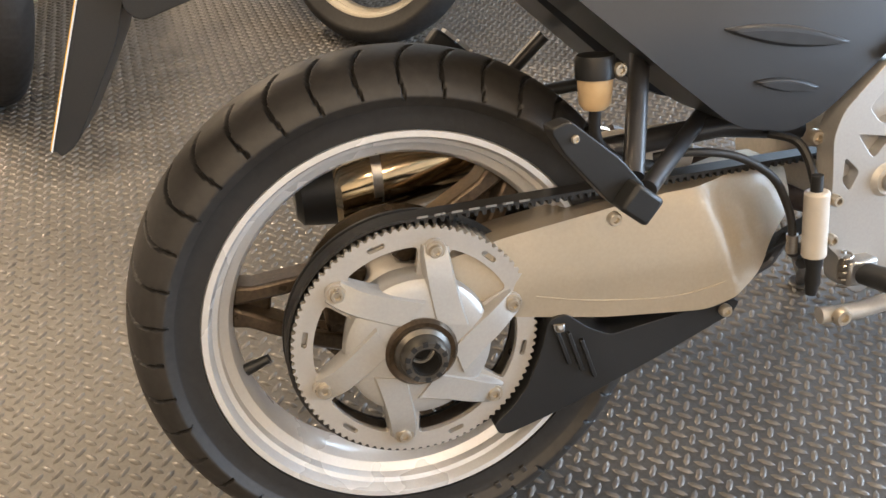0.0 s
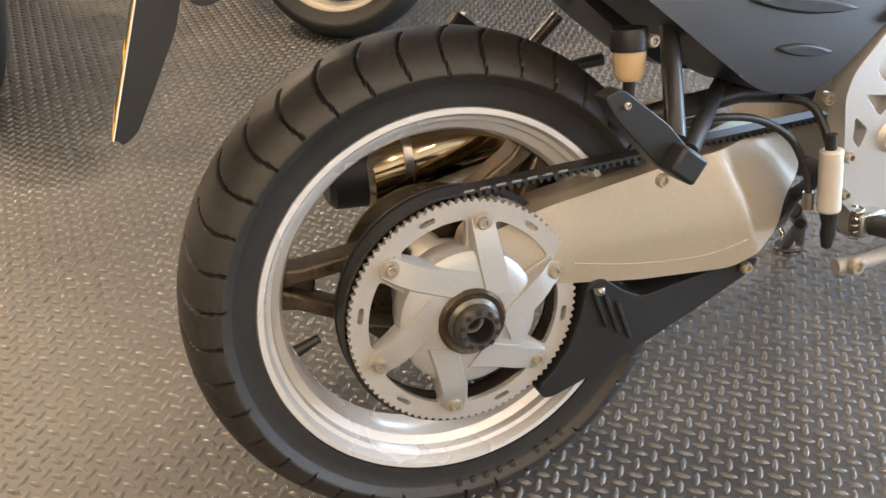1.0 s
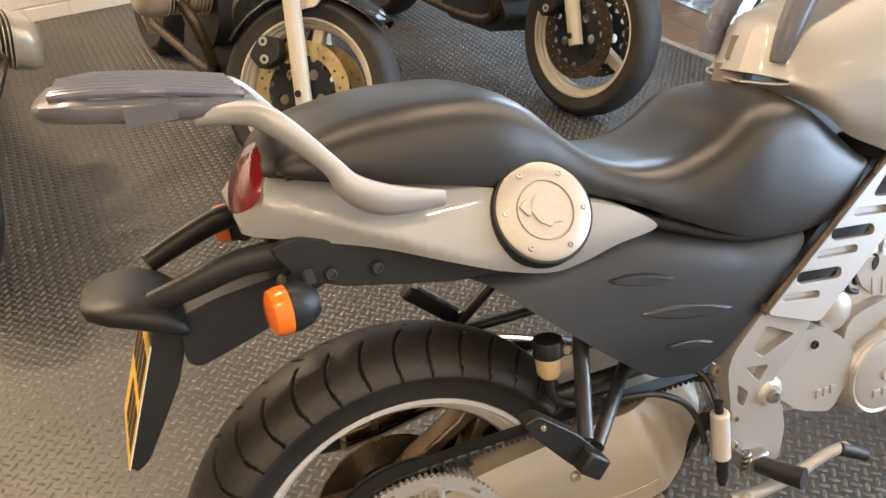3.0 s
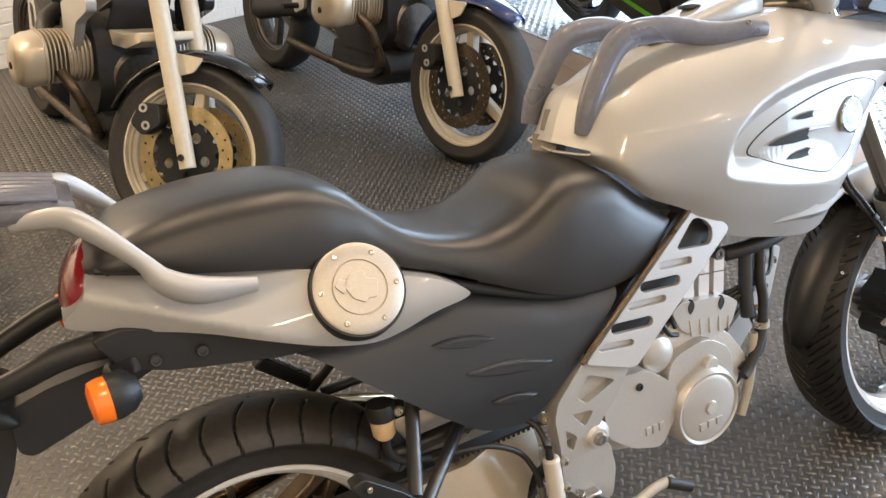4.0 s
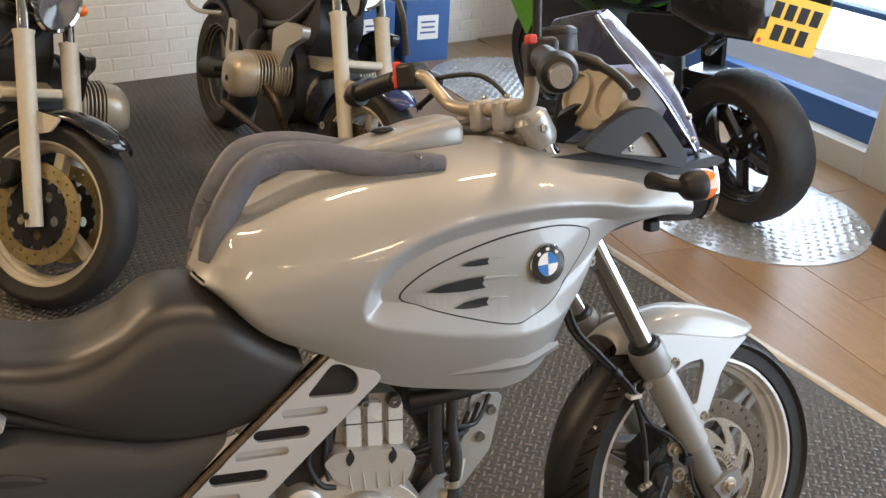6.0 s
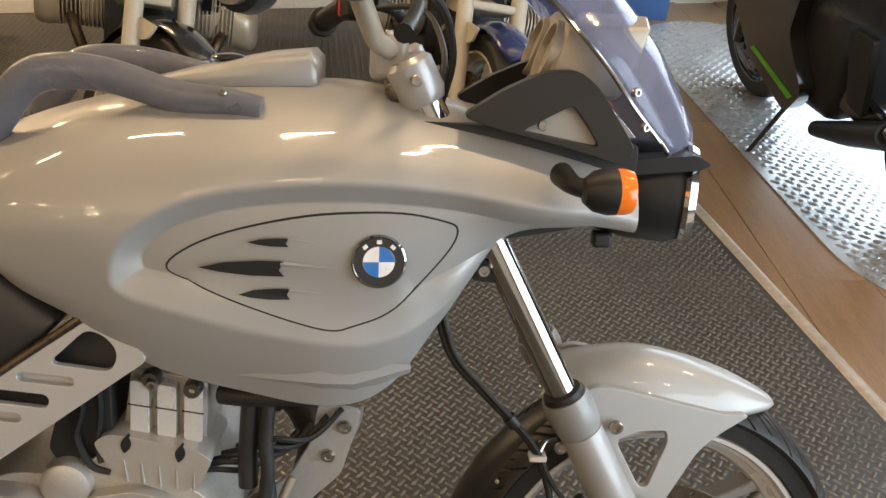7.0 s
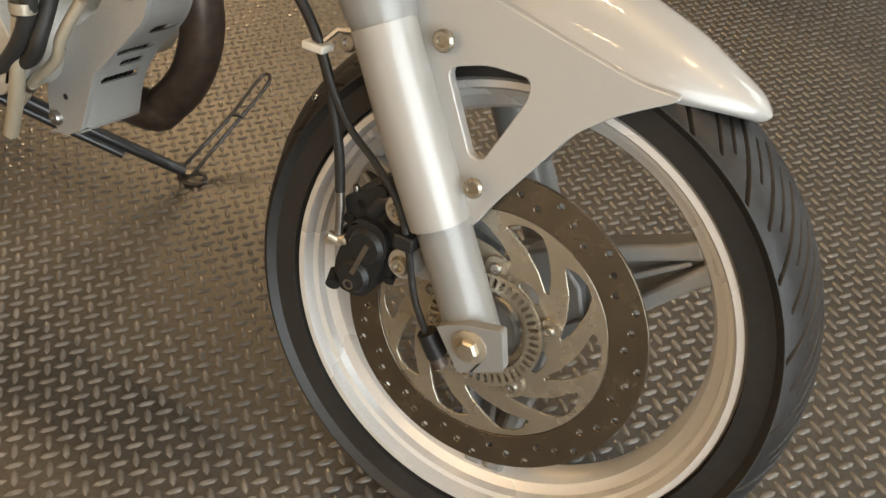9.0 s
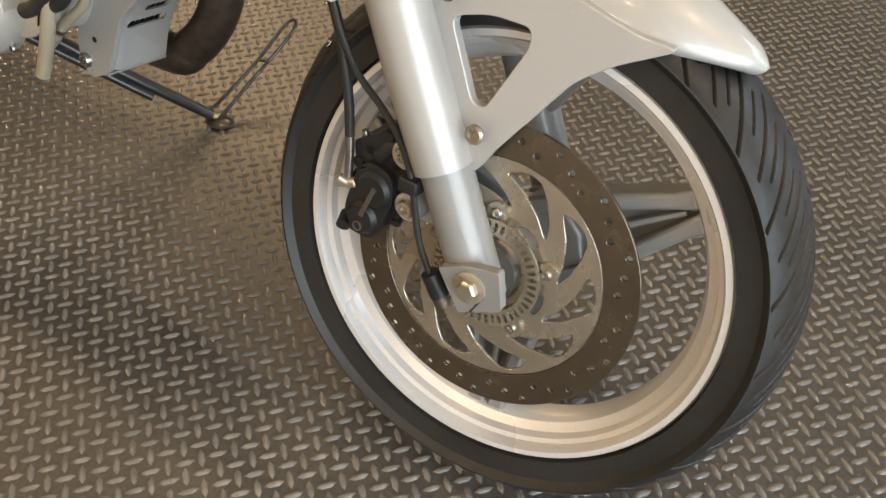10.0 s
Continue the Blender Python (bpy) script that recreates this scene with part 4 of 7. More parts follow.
PV = part("pivot_boss", lathe([(0.0001, -0.156), (0.016, -0.156), (0.020, -0.150), (0.026, -0.148), (0.026, -0.12), (0.0001, -0.12)], 28, (0.520, 0, 0.448), closed=False), ENGINE, FB)
bolt(PV, (0.520, -0.156, 0.448), 0.011, 0.008, STEEL)
bolt(FB, (0.442, -0.122, 0.500), 0.009, 0.010, BRASS)
for ob in set(bpy.data.objects) - FB_START:
    ob.data.transform(Matrix.Translation((0.009, 0, 0)))
MC_START = set(bpy.data.objects)
MC = part("brake_cylinder", rod((0.442, -0.150, 0.430), (0.447, -0.150, 0.352), 0.0135, n=24), BONE, BIKE, "pale plastic brake cylinder", bevel=0.003)
part("gaiter", sweep([(0.447, -0.150, 0.352), (0.449, -0.150, 0.335), (0.449, -0.150, 0.322), (0.449, -0.150, 0.305)], [0.011, 0.008, 0.009, 0.006], 16), BLACK, MC)
part("banjo", rod((0.441, -0.15, 0.430), (0.440, -0.15, 0.448), 0.0065), BLACK, MC)
bolt(MC, (0.462, -0.152, 0.418), 0.0068, 0.010, BRASS)
bolt(MC, (0.462, -0.152, 0.372), 0.0068, 0.010, BRASS)
for ob in set(bpy.data.objects) - MC_START:
    ob.data.transform(Matrix.Translation((-0.003, -0.004, 0.0185)))
part("pot_line", sweep(curve([(0.440, -0.15, 0.45), (0.4405, -0.132, 0.478), (0.432, -0.118, 0.497), (0.41, -0.10, 0.503)], 5), 0.0050, 8), RUBBER, BIKE)
# pedal and rider footrest
PED = part("brake_pedal", sweep(curve([(0.452, -0.165, 0.300), (0.50, -0.172, 0.302), (0.56, -0.180, 0.318), (0.61, -0.186, 0.338), (0.645, -0.188, 0.340)], 5), [0.010] * 12 + [0.0085] * 9, 12), SATIN, BIKE, "polished alloy brake pedal")
bolt(PED, (0.470, -0.176, 0.302), 0.011, 0.009, BRASS)
part("pedal_pad", rod((0.630, -0.19, 0.342), (0.672, -0.20, 0.322), 0.010, n=14), BLACK, PED, "black rubber pedal pad", bevel=0.002)
RP = part("rider_footrest", sweep([(0.500, -0.158, 0.345), (0.516, -0.19, 0.343), (0.532, -0.222, 0.345)], [0.013, 0.014, 0.016], 14), BLACK, BIKE, "black rubber rider footrest")
part("peg_hinge", box(0.482, 0.520, -0.168, -0.146, 0.330, 0.362), STEEL, RP, "steel hinge", bevel=0.004)
part("return_spring", sweep([(0.485 + 0.006 * math.cos(k * 0.9), -0.158 + 0.006 * math.sin(k * 0.9), 0.325 + k * 0.0012) for k in range(40)], 0.0016, 6), STEEL, RP)

# ---- engine ----
ENG_START = set(bpy.data.objects)
part("crankcase", prism(rounded([(0.53, 0.40), (0.53, 0.50), (0.60, 0.545), (0.84, 0.53), (0.90, 0.45), (0.88, 0.39), (0.78, 0.355), (0.60, 0.37)], 0.03, 4), -0.118, 0.14), ENGINE, BIKE, "cast engine case", bevel=0.012)
LC = part("sprocket_cover", prism(rounded([(0.549, 0.496), (0.558, 0.517), (0.581, 0.532), (0.632, 0.529), (0.668, 0.506), (0.704, 0.470), (0.694, 0.418), (0.685, 0.402), (0.664, 0.370), (0.600, 0.392), (0.550, 0.433)], 0.018, 4), -0.152, -0.112), CAST, BIKE, "cast alloy sprocket cover", bevel=0.010, segs=4)
bolt(LC, (0.621, -0.152, 0.502), 0.007, 0.004, DARK)
for k in range(3):
    part("raised_mark", box(0.630 + 0.014 * k, 0.640 + 0.014 * k, -0.1545, -0.150, 0.405, 0.420), CAST, LC, "raised cast mark", bevel=0.001)
CL = part("clutch_cover", lathe([(0.0001, -0.160), (0.055, -0.160), (0.068, -0.156), (0.075, -0.146), (0.077, -0.110), (0.0001, -0.110)], 64, (0.764, 0, 0.411), closed=False), CAST, BIKE, "round cast clutch cover")
part("rim_band", lathe([(0.062, -0.159), (0.067, -0.161), (0.071, -0.156), (0.065, -0.150)], 64, (0.764, 0, 0.411)), CAST, CL)
part("boss", lathe([(0.0001, -0.164), (0.011, -0.164), (0.013, -0.160), (0.013, -0.15), (0.0001, -0.15)], 20, (0.768, 0, 0.412), closed=False), ENGINE, CL)
for k in range(3):
    part("raised_mark", box(0.741 + 0.019 * k, 0.755 + 0.019 * k, -0.1625, -0.158, 0.374, 0.388), CAST, CL, "raised cast mark", bevel=0.001)
for k in range(6):
    a = radians(20 + 60 * k)
    bolt(CL, (0.768 + 0.075 * math.cos(a), -0.124, 0.408 + 0.075 * math.sin(a)), 0.0055, 0.006, STEEL)
part("cover_step", prism(rounded([(0.69, 0.47), (0.70, 0.52), (0.78, 0.535), (0.835, 0.50), (0.845, 0.42), (0.80, 0.34), (0.72, 0.345), (0.685, 0.40)], 0.025, 4), -0.140, -0.11), CAST, BIKE, bevel=0.008, segs=3)
part("oil_cap", lathe([(0.0001, -0.150), (0.014, -0.150), (0.017, -0.146), (0.017, -0.13), (0.0001, -0.13)], 24, (0.782, 0, 0.484), closed=False), ENGINE, BIKE, "slotted oil filler cap")
part("starter_drum", lathe([(0.0001, -0.138), (0.024, -0.138), (0.032, -0.132), (0.034, -0.122), (0.034, -0.06), (0.0001, -0.06)], 32, (0.680, 0, 0.532), closed=False), CAST, BIKE, "round cast drum")
part("gear_housing", prism(rounded([(0.69, 0.50), (0.70, 0.560), (0.75, 0.585), (0.80, 0.56), (0.80, 0.50)], 0.014, 3), -0.120, -0.04), ENGINE, BIKE, bevel=0.006)
HC = part("cam_cover", prism(rounded([(0.718, 0.595), (0.738, 0.608), (0.845, 0.590), (0.868, 0.572), (0.852, 0.535), (0.820, 0.522), (0.760, 0.540), (0.735, 0.560)], 0.008, 3), -0.126, -0.02), CAST, BIKE, "cast cover with scalloped lower edge", bevel=0.006)
for k in range(5):
    part("flute", sweep([(0.756 + 0.022 * k, -0.1265, 0.570 - 0.004 * k), (0.759 + 0.021 * k, -0.1270, 0.540 - 0.003 * k)], [0.0006, 0.0022], 8), CAST, HC)
# raised near-black leaves; the shade of two hollows is only their colour
for x, z in ((0.760, 0.594), (0.828, 0.582)):
    part("recess", prism(lens(x, z, 0.026, 0.013, radians(78)), -0.1275, -0.120), DARK, HC)
CYL = part("cylinder", prism(rounded([(0.742, 0.58), (0.760, 0.685), (0.858, 0.668), (0.852, 0.57)], 0.012, 3), -0.088, 0.10), ENGINE, BIKE, "pale cast cylinder block", bevel=0.006)
for k in range(3):
    x = 0.772 + 0.034 * k
    po = rounded([(x - 0.012, 0.600 - 0.004 * k), (x - 0.008, 0.676 - 0.005 * k), (x + 0.015, 0.672 - 0.005 * k), (x + 0.012, 0.596 - 0.004 * k)], 0.005, 3)
    pil = part("fin_post", prism(po, -0.108, -0.080), RIM, CYL, "pale cast pillar", bevel=0.007, segs=3)
    part("groove", sweep([(x - 0.012, -0.1075, 0.642 - 0.004 * k), (x + 0.015, -0.1075, 0.638 - 0.004 * k)], 0.0012, 6), DARK, pil)
# block added to darken the space between frame plate and cylinder
part("throttle_body", prism(rounded([(0.655, 0.575), (0.690, 0.690), (0.742, 0.700), (0.738, 0.590), (0.715, 0.545), (0.680, 0.54)], 0.012, 3), -0.112, -0.03), CAVITY, BIKE, "black block added as shade behind the frame plate", bevel=0.008)
part("wiring", sweep(curve([(0.700, -0.112, 0.690), (0.706, -0.118, 0.640), (0.696, -0.120, 0.600), (0.712, -0.122, 0.560), (0.735, -0.118, 0.548)], 5), 0.005, 8), RUBBER, BIKE)
part("wiring", sweep(curve([(0.722, -0.108, 0.690), (0.728, -0.116, 0.640), (0.722, -0.120, 0.590), (0.726, -0.124, 0.565)], 5), 0.004, 8), RUBBER, BIKE)
for x, z in ((0.790, 0.678), (0.842, 0.664)):
    part("port", lathe([(0.004, -0.112), (0.010, -0.112), (0.012, -0.106), (0.012, -0.095), (0.004, -0.095)], 20, (x, 0, z)), DARKSTEEL, CYL)
bolt(CYL, (0.793, -0.108, 0.672), 0.008, 0.008, STEEL)
for ob in set(bpy.data.objects) - ENG_START:
    ob.data.transform(Matrix.Translation((0.020, 0.033, -0.020)))
HOSE_START = set(bpy.data.objects)
part("radiator", box(0.89, 0.93, 0.0, 0.14, 0.58, 0.74), CAVITY, BIKE, "dark radiator block", bevel=0.006)
part("coolant_hose", sweep(curve([(0.865, -0.085, 0.655), (0.905, -0.10, 0.660), (0.955, -0.105, 0.665), (1.00, -0.095, 0.668), (1.03, -0.07, 0.67)], 6), 0.014, 14), RUBBER, BIKE, "black coolant hose")
part("down_hose", sweep(curve([(0.93, -0.105, 0.660), (0.925, -0.11, 0.60), (0.928, -0.115, 0.55), (0.915, -0.12, 0.49), (0.885, -0.125, 0.445), (0.862, -0.13, 0.43)], 6), 0.0095, 14), RUBBER, BIKE, "black down hose")
part("down_tube", sweep(curve([(0.905, -0.095, 0.655), (0.90, -0.10, 0.58), (0.90, -0.105, 0.53)], 5), 0.013, 12), TUBE, BIKE)
part("hose_clip", lathe([(0.0125, -0.006), (0.0145, -0.006), (0.0145, 0.006), (0.0125, 0.006)], 20, (0.917, -0.12, 0.515), axis='z'), BRASS, BIKE, "brass hose clip")
part("pale_pipe", sweep(curve([(0.902, -0.115, 0.50), (0.897, -0.118, 0.46), (0.885, -0.12, 0.40), (0.865, -0.12, 0.345)], 5), 0.009, 12), SWING, BIKE, "pale breather pipe")
for k in range(5):
    a = Vector((0.80 + 0.02 * k, -0.07, 0.52 + 0.012 * k))
    part("cable", sweep(curve([a, a + Vector((0.05, -0.03, 0.03)), a + Vector((0.10, -0.01, 0.02)), a + Vector((0.14, 0.02, 0.05))], 5), 0.004, 6), RUBBER, BIKE)
for ob in set(bpy.data.objects) - HOSE_START:
    ob.data.transform(Matrix.Translation((0.030, 0.030, -0.025)))
# skid plate: side cheek and slotted front
SK = part("skid_plate", prism(rounded([(1.030, 0.632), (1.090, 0.620), (1.062, 0.520), (0.996, 0.452), (0.974, 0.43), (0.943, 0.345), (0.905, 0.325), (0.885, 0.345), (0.885, 0.380), (0.898, 0.44), (0.935, 0.470), (0.990, 0.515), (1.020, 0.57)], 0.010, 3), -0.068, -0.060), SATIN, BIKE, "silver slotted skid plate", bevel=0.002)
fx = curve([(x, 0, z) for x, z in ((1.090, 0.598), (1.056, 0.520), (0.992, 0.455), (0.957, 0.40), (0.942, 0.345))], 6)
run_ = [0.0]
for a, b in zip(fx, fx[1:]):
    run_.append(run_[-1] + (b - a).length)


def bent(bm):
    """Lays a flat plate (x across, z along) onto the curved nose of the skid plate, its edges turned back."""
    split(bm, 0.008, 0.012)
    for v in bm.verts:
        y, s, d = v.co.x, min(max(-v.co.z, 0.0), run_[-1] - 1e-6), v.co.y
        k = max(n for n in range(len(run_) - 1) if run_[n] <= s)
        q = fx[k].lerp(fx[k + 1], (s - run_[k]) / (run_[k + 1] - run_[k]))
        v.co = (q.x - d - 45 * max(0.0, -y - 0.048) ** 2, y, q.z)
    return bm


vents_ = [slot(-0.010, -0.118, 0.046, 0.017), slot(-0.018, -0.170, 0.064, 0.0125), slot(-0.012, -0.198, 0.040, 0.0125), slot(-0.018, -0.226, 0.064, 0.0125)]
part("front_face", bent(prism(rounded([(-0.0675, 0), (-0.012, 0), (0.024, -0.14), (0.028, -run_[-1]), (-0.0675, -run_[-1])], 0.004, 2), 0.0, 0.005, vents_)), SATIN, SK, "slotted front face", angle=50)
# dark sheet added for the shaded insides of the vents
part("vent_backing", bent(prism([(-0.060, -0.09), (0.022, -0.09), (0.022, -0.245), (-0.060, -0.245)], 0.018, 0.021)), CAVITY, SK)
for k in range(9):
    y = -0.050 + 0.008 * k
    part("cooler_fin", bent(prism([(y - 0.0015, -0.155), (y + 0.0015, -0.155), (y + 0.0015, -0.245), (y - 0.0015, -0.245)], 0.012, 0.017)), STEEL, SK)
part("bottom_face", prism([(0.885, 0.328), (0.942, 0.345), (0.939, 0.340), (0.88, 0.322)], -0.066, 0.030), SATIN, SK)
for x, z in ((1.066, 0.596), (1.044, 0.550), (0.905, 0.448), (0.900, 0.350)):
    bolt(SK, (x, -0.068, z), 0.010, 0.007, STEEL)
for x, z in ((0.925, 0.45), (0.920, 0.385)):
    bolt(SK, (x, -0.0682, z), 0.004, 0.001, DARK)
part("exhaust_header", sweep(curve([(0.92, 0.06, 0.60), (0.972, 0.115, 0.535), (0.998, 0.125, 0.46), (0.984, 0.125, 0.38), (0.94, 0.12, 0.318), (0.90, 0.11, 0.30), (0.70, 0.10, 0.32), (0.45, 0.12, 0.40), (0.33, 0.145, 0.44)], 6), 0.029, 16), RUSTY, BIKE, "heat-browned exhaust pipe")
SKM = Matrix.Translation((-0.013, 0.050, -0.032))
for ob in [SK, *SK.children]:
    ob.data.transform(SKM)
part("oil_hose", sweep(curve([(0.985, -0.045, 0.50), (0.965, -0.060, 0.455), (0.955, -0.062, 0.426), (0.918, -0.064, 0.390), (0.885, -0.066, 0.352)], 5), 0.0068, 12), SWING, BIKE, "yellowed plastic hose")
part("hose_clip", rod((0.910, -0.064, 0.383), (0.904, -0.064, 0.376), 0.0085), STEEL, BIKE)
part("breather_hose", sweep(curve([(0.88, -0.070, 0.415), (0.915, -0.082, 0.416), (0.945, -0.084, 0.432), (0.958, -0.080, 0.462), (0.955, -0.06, 0.50)], 5), 0.0095, 12), RUBBER, BIKE, "black rubber hose")
# side stand, in the bike's own frame
STD_START = set(bpy.data.objects)
STD = part("side_stand", sweep([(0.60, 0.10, 0.30), (0.70, 0.19, 0.225), (0.82, 0.352, 0.105)], [0.012, 0.011, 0.010], 12), TUBE, BIKE, "black steel side stand on the floor")
part("stand_foot", moved(ball((0, 0, 0), (0.030, 0.022, 0.006), 16), Matrix.Translation((0.832, 0.360, 0.096)) @ Matrix.Rotation(radians(LEAN), 4, 'X')), TUBE, STD)
part("stand_spring", rod((0.62, 0.105, 0.272), (0.77, 0.265, 0.150), 0.008), TUBE, STD)
part("tang", sweep(curve([(0.815, 0.352, 0.110), (0.835, 0.44, 0.180), (0.840, 0.525, 0.245), (0.855, 0.535, 0.248), (0.855, 0.51, 0.222), (0.840, 0.42, 0.148), (0.832, 0.36, 0.10)], 5, False), 0.0035, 8), TUBE, STD, "bent wire tang")
part("tang_tie", sweep([(0.836, 0.455, 0.190), (0.848, 0.462, 0.190), (0.850, 0.468, 0.186)], 0.003, 8), TUBE, STD)
for ob in set(bpy.data.objects) - STD_START:
    ob.data.transform(Matrix.Translation((-0.030, -0.058, -0.0165)))

# ---- tank and fairing ----
# tank body: stations along the bike, then half width and height of each line running along it
TX = [0.603, 0.636, 0.678, 0.75, 0.83, 0.93, 1.04, 1.11, 1.17, 1.249, 1.337, 1.402]
LINES = []
ridge_w = [0, 0, 0, 0, 0, 0, 0, 0, 0, 0, 0, 0]
ridge_z = [0.886, 0.950, 0.976, 1.0, 1.016, 1.028, 1.03, 1.022, 1.012, 0.997, 0.978, 0.962]
LINES.append((ridge_w, ridge_z))
upper_shoulder_w = [0.03, 0.05, 0.062, 0.066, 0.068, 0.068, 0.068, 0.066, 0.064, 0.06, 0.056, 0.052]
upper_shoulder_z = [0.885, 0.946, 0.96, 0.988, 1.006, 1.019, 1.022, 1.015, 1.006, 0.992, 0.973, 0.956]
LINES.append((upper_shoulder_w, upper_shoulder_z))
shoulder_w = [0.06, 0.088, 0.103, 0.116, 0.122, 0.126, 0.125, 0.12, 0.113, 0.105, 0.094, 0.084]
shoulder_z = [0.882, 0.912, 0.928, 0.945, 0.962, 0.978, 0.984, 0.98, 0.97, 0.96, 0.945, 0.932]
LINES.append((shoulder_w, shoulder_z))
upper_side_w = [0.08, 0.11, 0.128, 0.145, 0.155, 0.162, 0.16, 0.152, 0.142, 0.13, 0.112, 0.095]
upper_side_z = [0.88, 0.88, 0.882, 0.892, 0.905, 0.925, 0.934, 0.934, 0.926, 0.918, 0.912, 0.906]
LINES.append((upper_side_w, upper_side_z))
middle_side_w = [0.082, 0.117, 0.133, 0.149, 0.16, 0.165, 0.163, 0.153, 0.138, 0.118, 0.103, 0.097]
middle_side_z = [0.879, 0.862, 0.848, 0.845, 0.838, 0.835, 0.835, 0.835, 0.855, 0.888, 0.897, 0.892]
LINES.append((middle_side_w, middle_side_z))
lower_side_w = [0.06, 0.114, 0.13, 0.142, 0.146, 0.144, 0.138, 0.124, 0.112, 0.098, 0.092, 0.090]
lower_side_z = [0.877, 0.85, 0.82, 0.798, 0.766, 0.744, 0.734, 0.742, 0.795, 0.872, 0.89, 0.885]
LINES.append((lower_side_w, lower_side_z))
hem_w = [0.0, 0.1, 0.118, 0.125, 0.118, 0.11, 0.104, 0.09, 0.08, 0.068, 0.070, 0.072]
hem_z = [0.876, 0.843, 0.801, 0.762, 0.702, 0.668, 0.646, 0.668, 0.752, 0.865, 0.886, 0.882]
LINES.append((hem_w, hem_z))
TS = [(x, [(w[i], z[i]) for w, z in LINES]) for i, x in enumerate(TX)]
US = 40


def tank_half():
    rows = []
    for x, pts in TS:
        rows.append([Vector((x, -q.x, q.y)) for q in curve(pts, 28)])
    cols_ = [curve(c, US) for c in zip(*rows)]
    return list(zip(*cols_))


def seg_dist(p, poly):
    """Distance of many points to a polygon's edge, positive inside."""
    p = np.asarray(p)
    best = np.full(len(p), 1e9)
    inside = np.zeros(len(p), bool)
    for i in range(len(poly)):
        a, b = np.array(poly[i - 1]), np.array(poly[i])
        ab = b - a
        t = np.clip(((p - a) @ ab) / (ab @ ab), 0, 1)
        best = np.minimum(best, np.linalg.norm(p - (a + t[:, None] * ab), axis=1))
        c = ((a[1] > p[:, 1]) != (b[1] > p[:, 1])) & (p[:, 0] < (b[0] - a[0]) * (p[:, 1] - a[1]) / (b[1] - a[1] + 1e-12) + a[0])
        inside ^= c
    return np.where(inside, best, -best)


ARCH = [tuple(q) for q in curve([(0.801, 0.824), (0.817, 0.87), (0.871, 0.91), (0.959, 0.933), (1.069, 0.94), (1.174, 0.932), (1.259, 0.917), (1.339, 0.904), (1.309, 0.872), (1.229, 0.832), (1.159, 0.772), (1.084, 0.744), (0.969, 0.76), (0.869, 0.787), (0.817, 0.804)], 5, True)]
WEDGE = [(0.889, 0.694), (0.954, 0.708), (1.051, 0.716), (1.149, 0.708), (1.134, 0.672), (1.054, 0.668), (0.959, 0.682)]
tank_rows = tank_half()
flat_ = np.array([(v.x, v.z) for row in tank_rows for v in row])
dA, dW = seg_dist(flat_, ARCH), seg_dist(flat_, WEDGE)
smooth = lambda t: np.clip(t, 0, 1) ** 2 * (3 - 2 * np.clip(t, 0, 1))
fade = smooth((1.34 - flat_[:, 0]) / 0.14)
# steep under the upper edge, easing out below
band = 0.023 + 0.030 * smooth((0.855 - flat_[:, 1]) / 0.07)
push = -0.024 * np.clip((dA + 0.001) / band, 0, 1) ** 0.9 * fade
kk = 0
bm_ = bmesh.new()
NV = len(tank_rows[0])
right_, left_ = [], []
for row in tank_rows:
    ra, la = [], []
    for i, v in enumerate(row):
        side = min(1.0, abs(v.y) / 0.09)
        y = v.y - push[kk] * side
        kk += 1
        up_ = 0.16 * max(0.0, v.z - 0.90)
        # the middle reaches further back over the seat than the sides
        v.x -= 0.014 * max(0.0, 1 - abs(v.y) / 0.10) * max(0.0, (0.72 - v.x) / 0.117)
        ra.append(bm_.verts.new((v.x, y + up_, v.z)))
        la.append(ra[-1] if i == 0 else bm_.verts.new((v.x, up_ - y, v.z)))
    right_.append(ra), left_.append(la)
for a, b, c, d in zip(right_, right_[1:], left_, left_[1:]):
    for i in range(NV - 1):
        bm_.faces.new((a[i], a[i + 1], b[i + 1], b[i]))
        bm_.faces.new((c[i], d[i], d[i + 1], c[i + 1]))
tank_tree = bm_.copy()
TANK = part("tank_fairing", bm_, SILVER, BIKE, "silver painted tank fairing with a recessed side arch", angle=80)
sm_ = TANK.modifiers.new("soft_edges", 'SMOOTH')
sm_.factor, sm_.iterations = 0.5, 3
so = TANK.modifiers.new("thick", 'SOLIDIFY')
so.thickness, so.offset = 0.004, 1
from mathutils.bvhtree import BVHTree
TREE = BVHTree.FromBMesh(tank_tree)


def skin(x, z, lift=0.0):
    """The point of the tank's near side at x, z, lifted off it."""
    hit = TREE.ray_cast(Vector((x, -0.6, z)), Vector((0, 1, 0)))
    return Vector((x, (hit[0].y if hit[0] else -0.10) - lift, z))


def draped(outline, lift, thick=0.0, holes=(), cuts=3):
    """A plate that lies on the tank's side."""
    bm = prism(outline, 0, 0.001, holes)
    low = [v for v in bm.verts if v.co.y > 0.0005]
    bmesh.ops.delete(bm, geom=low, context='VERTS')
    bmesh.ops.subdivide_edges(bm, edges=bm.edges[:], cuts=cuts, use_grid_fill=True)
    for v in bm.verts:
        v.co = skin(v.co.x, v.co.z, lift)
    return bm


INSET = [tuple(q) for q in curve([(0.86, 0.838), (0.915, 0.874), (1.015, 0.9), (1.11, 0.905), (1.168, 0.895), (1.186, 0.882), (1.17, 0.848), (1.117, 0.788), (1.07, 0.768), (1.035, 0.765), (0.955, 0.791), (0.89, 0.817)], 6, True)]
grow = lambda poly, k: [tuple(Vector(q) + (Vector(q) - Vector((1.03, 0.840))).normalized() * k) for q in poly]
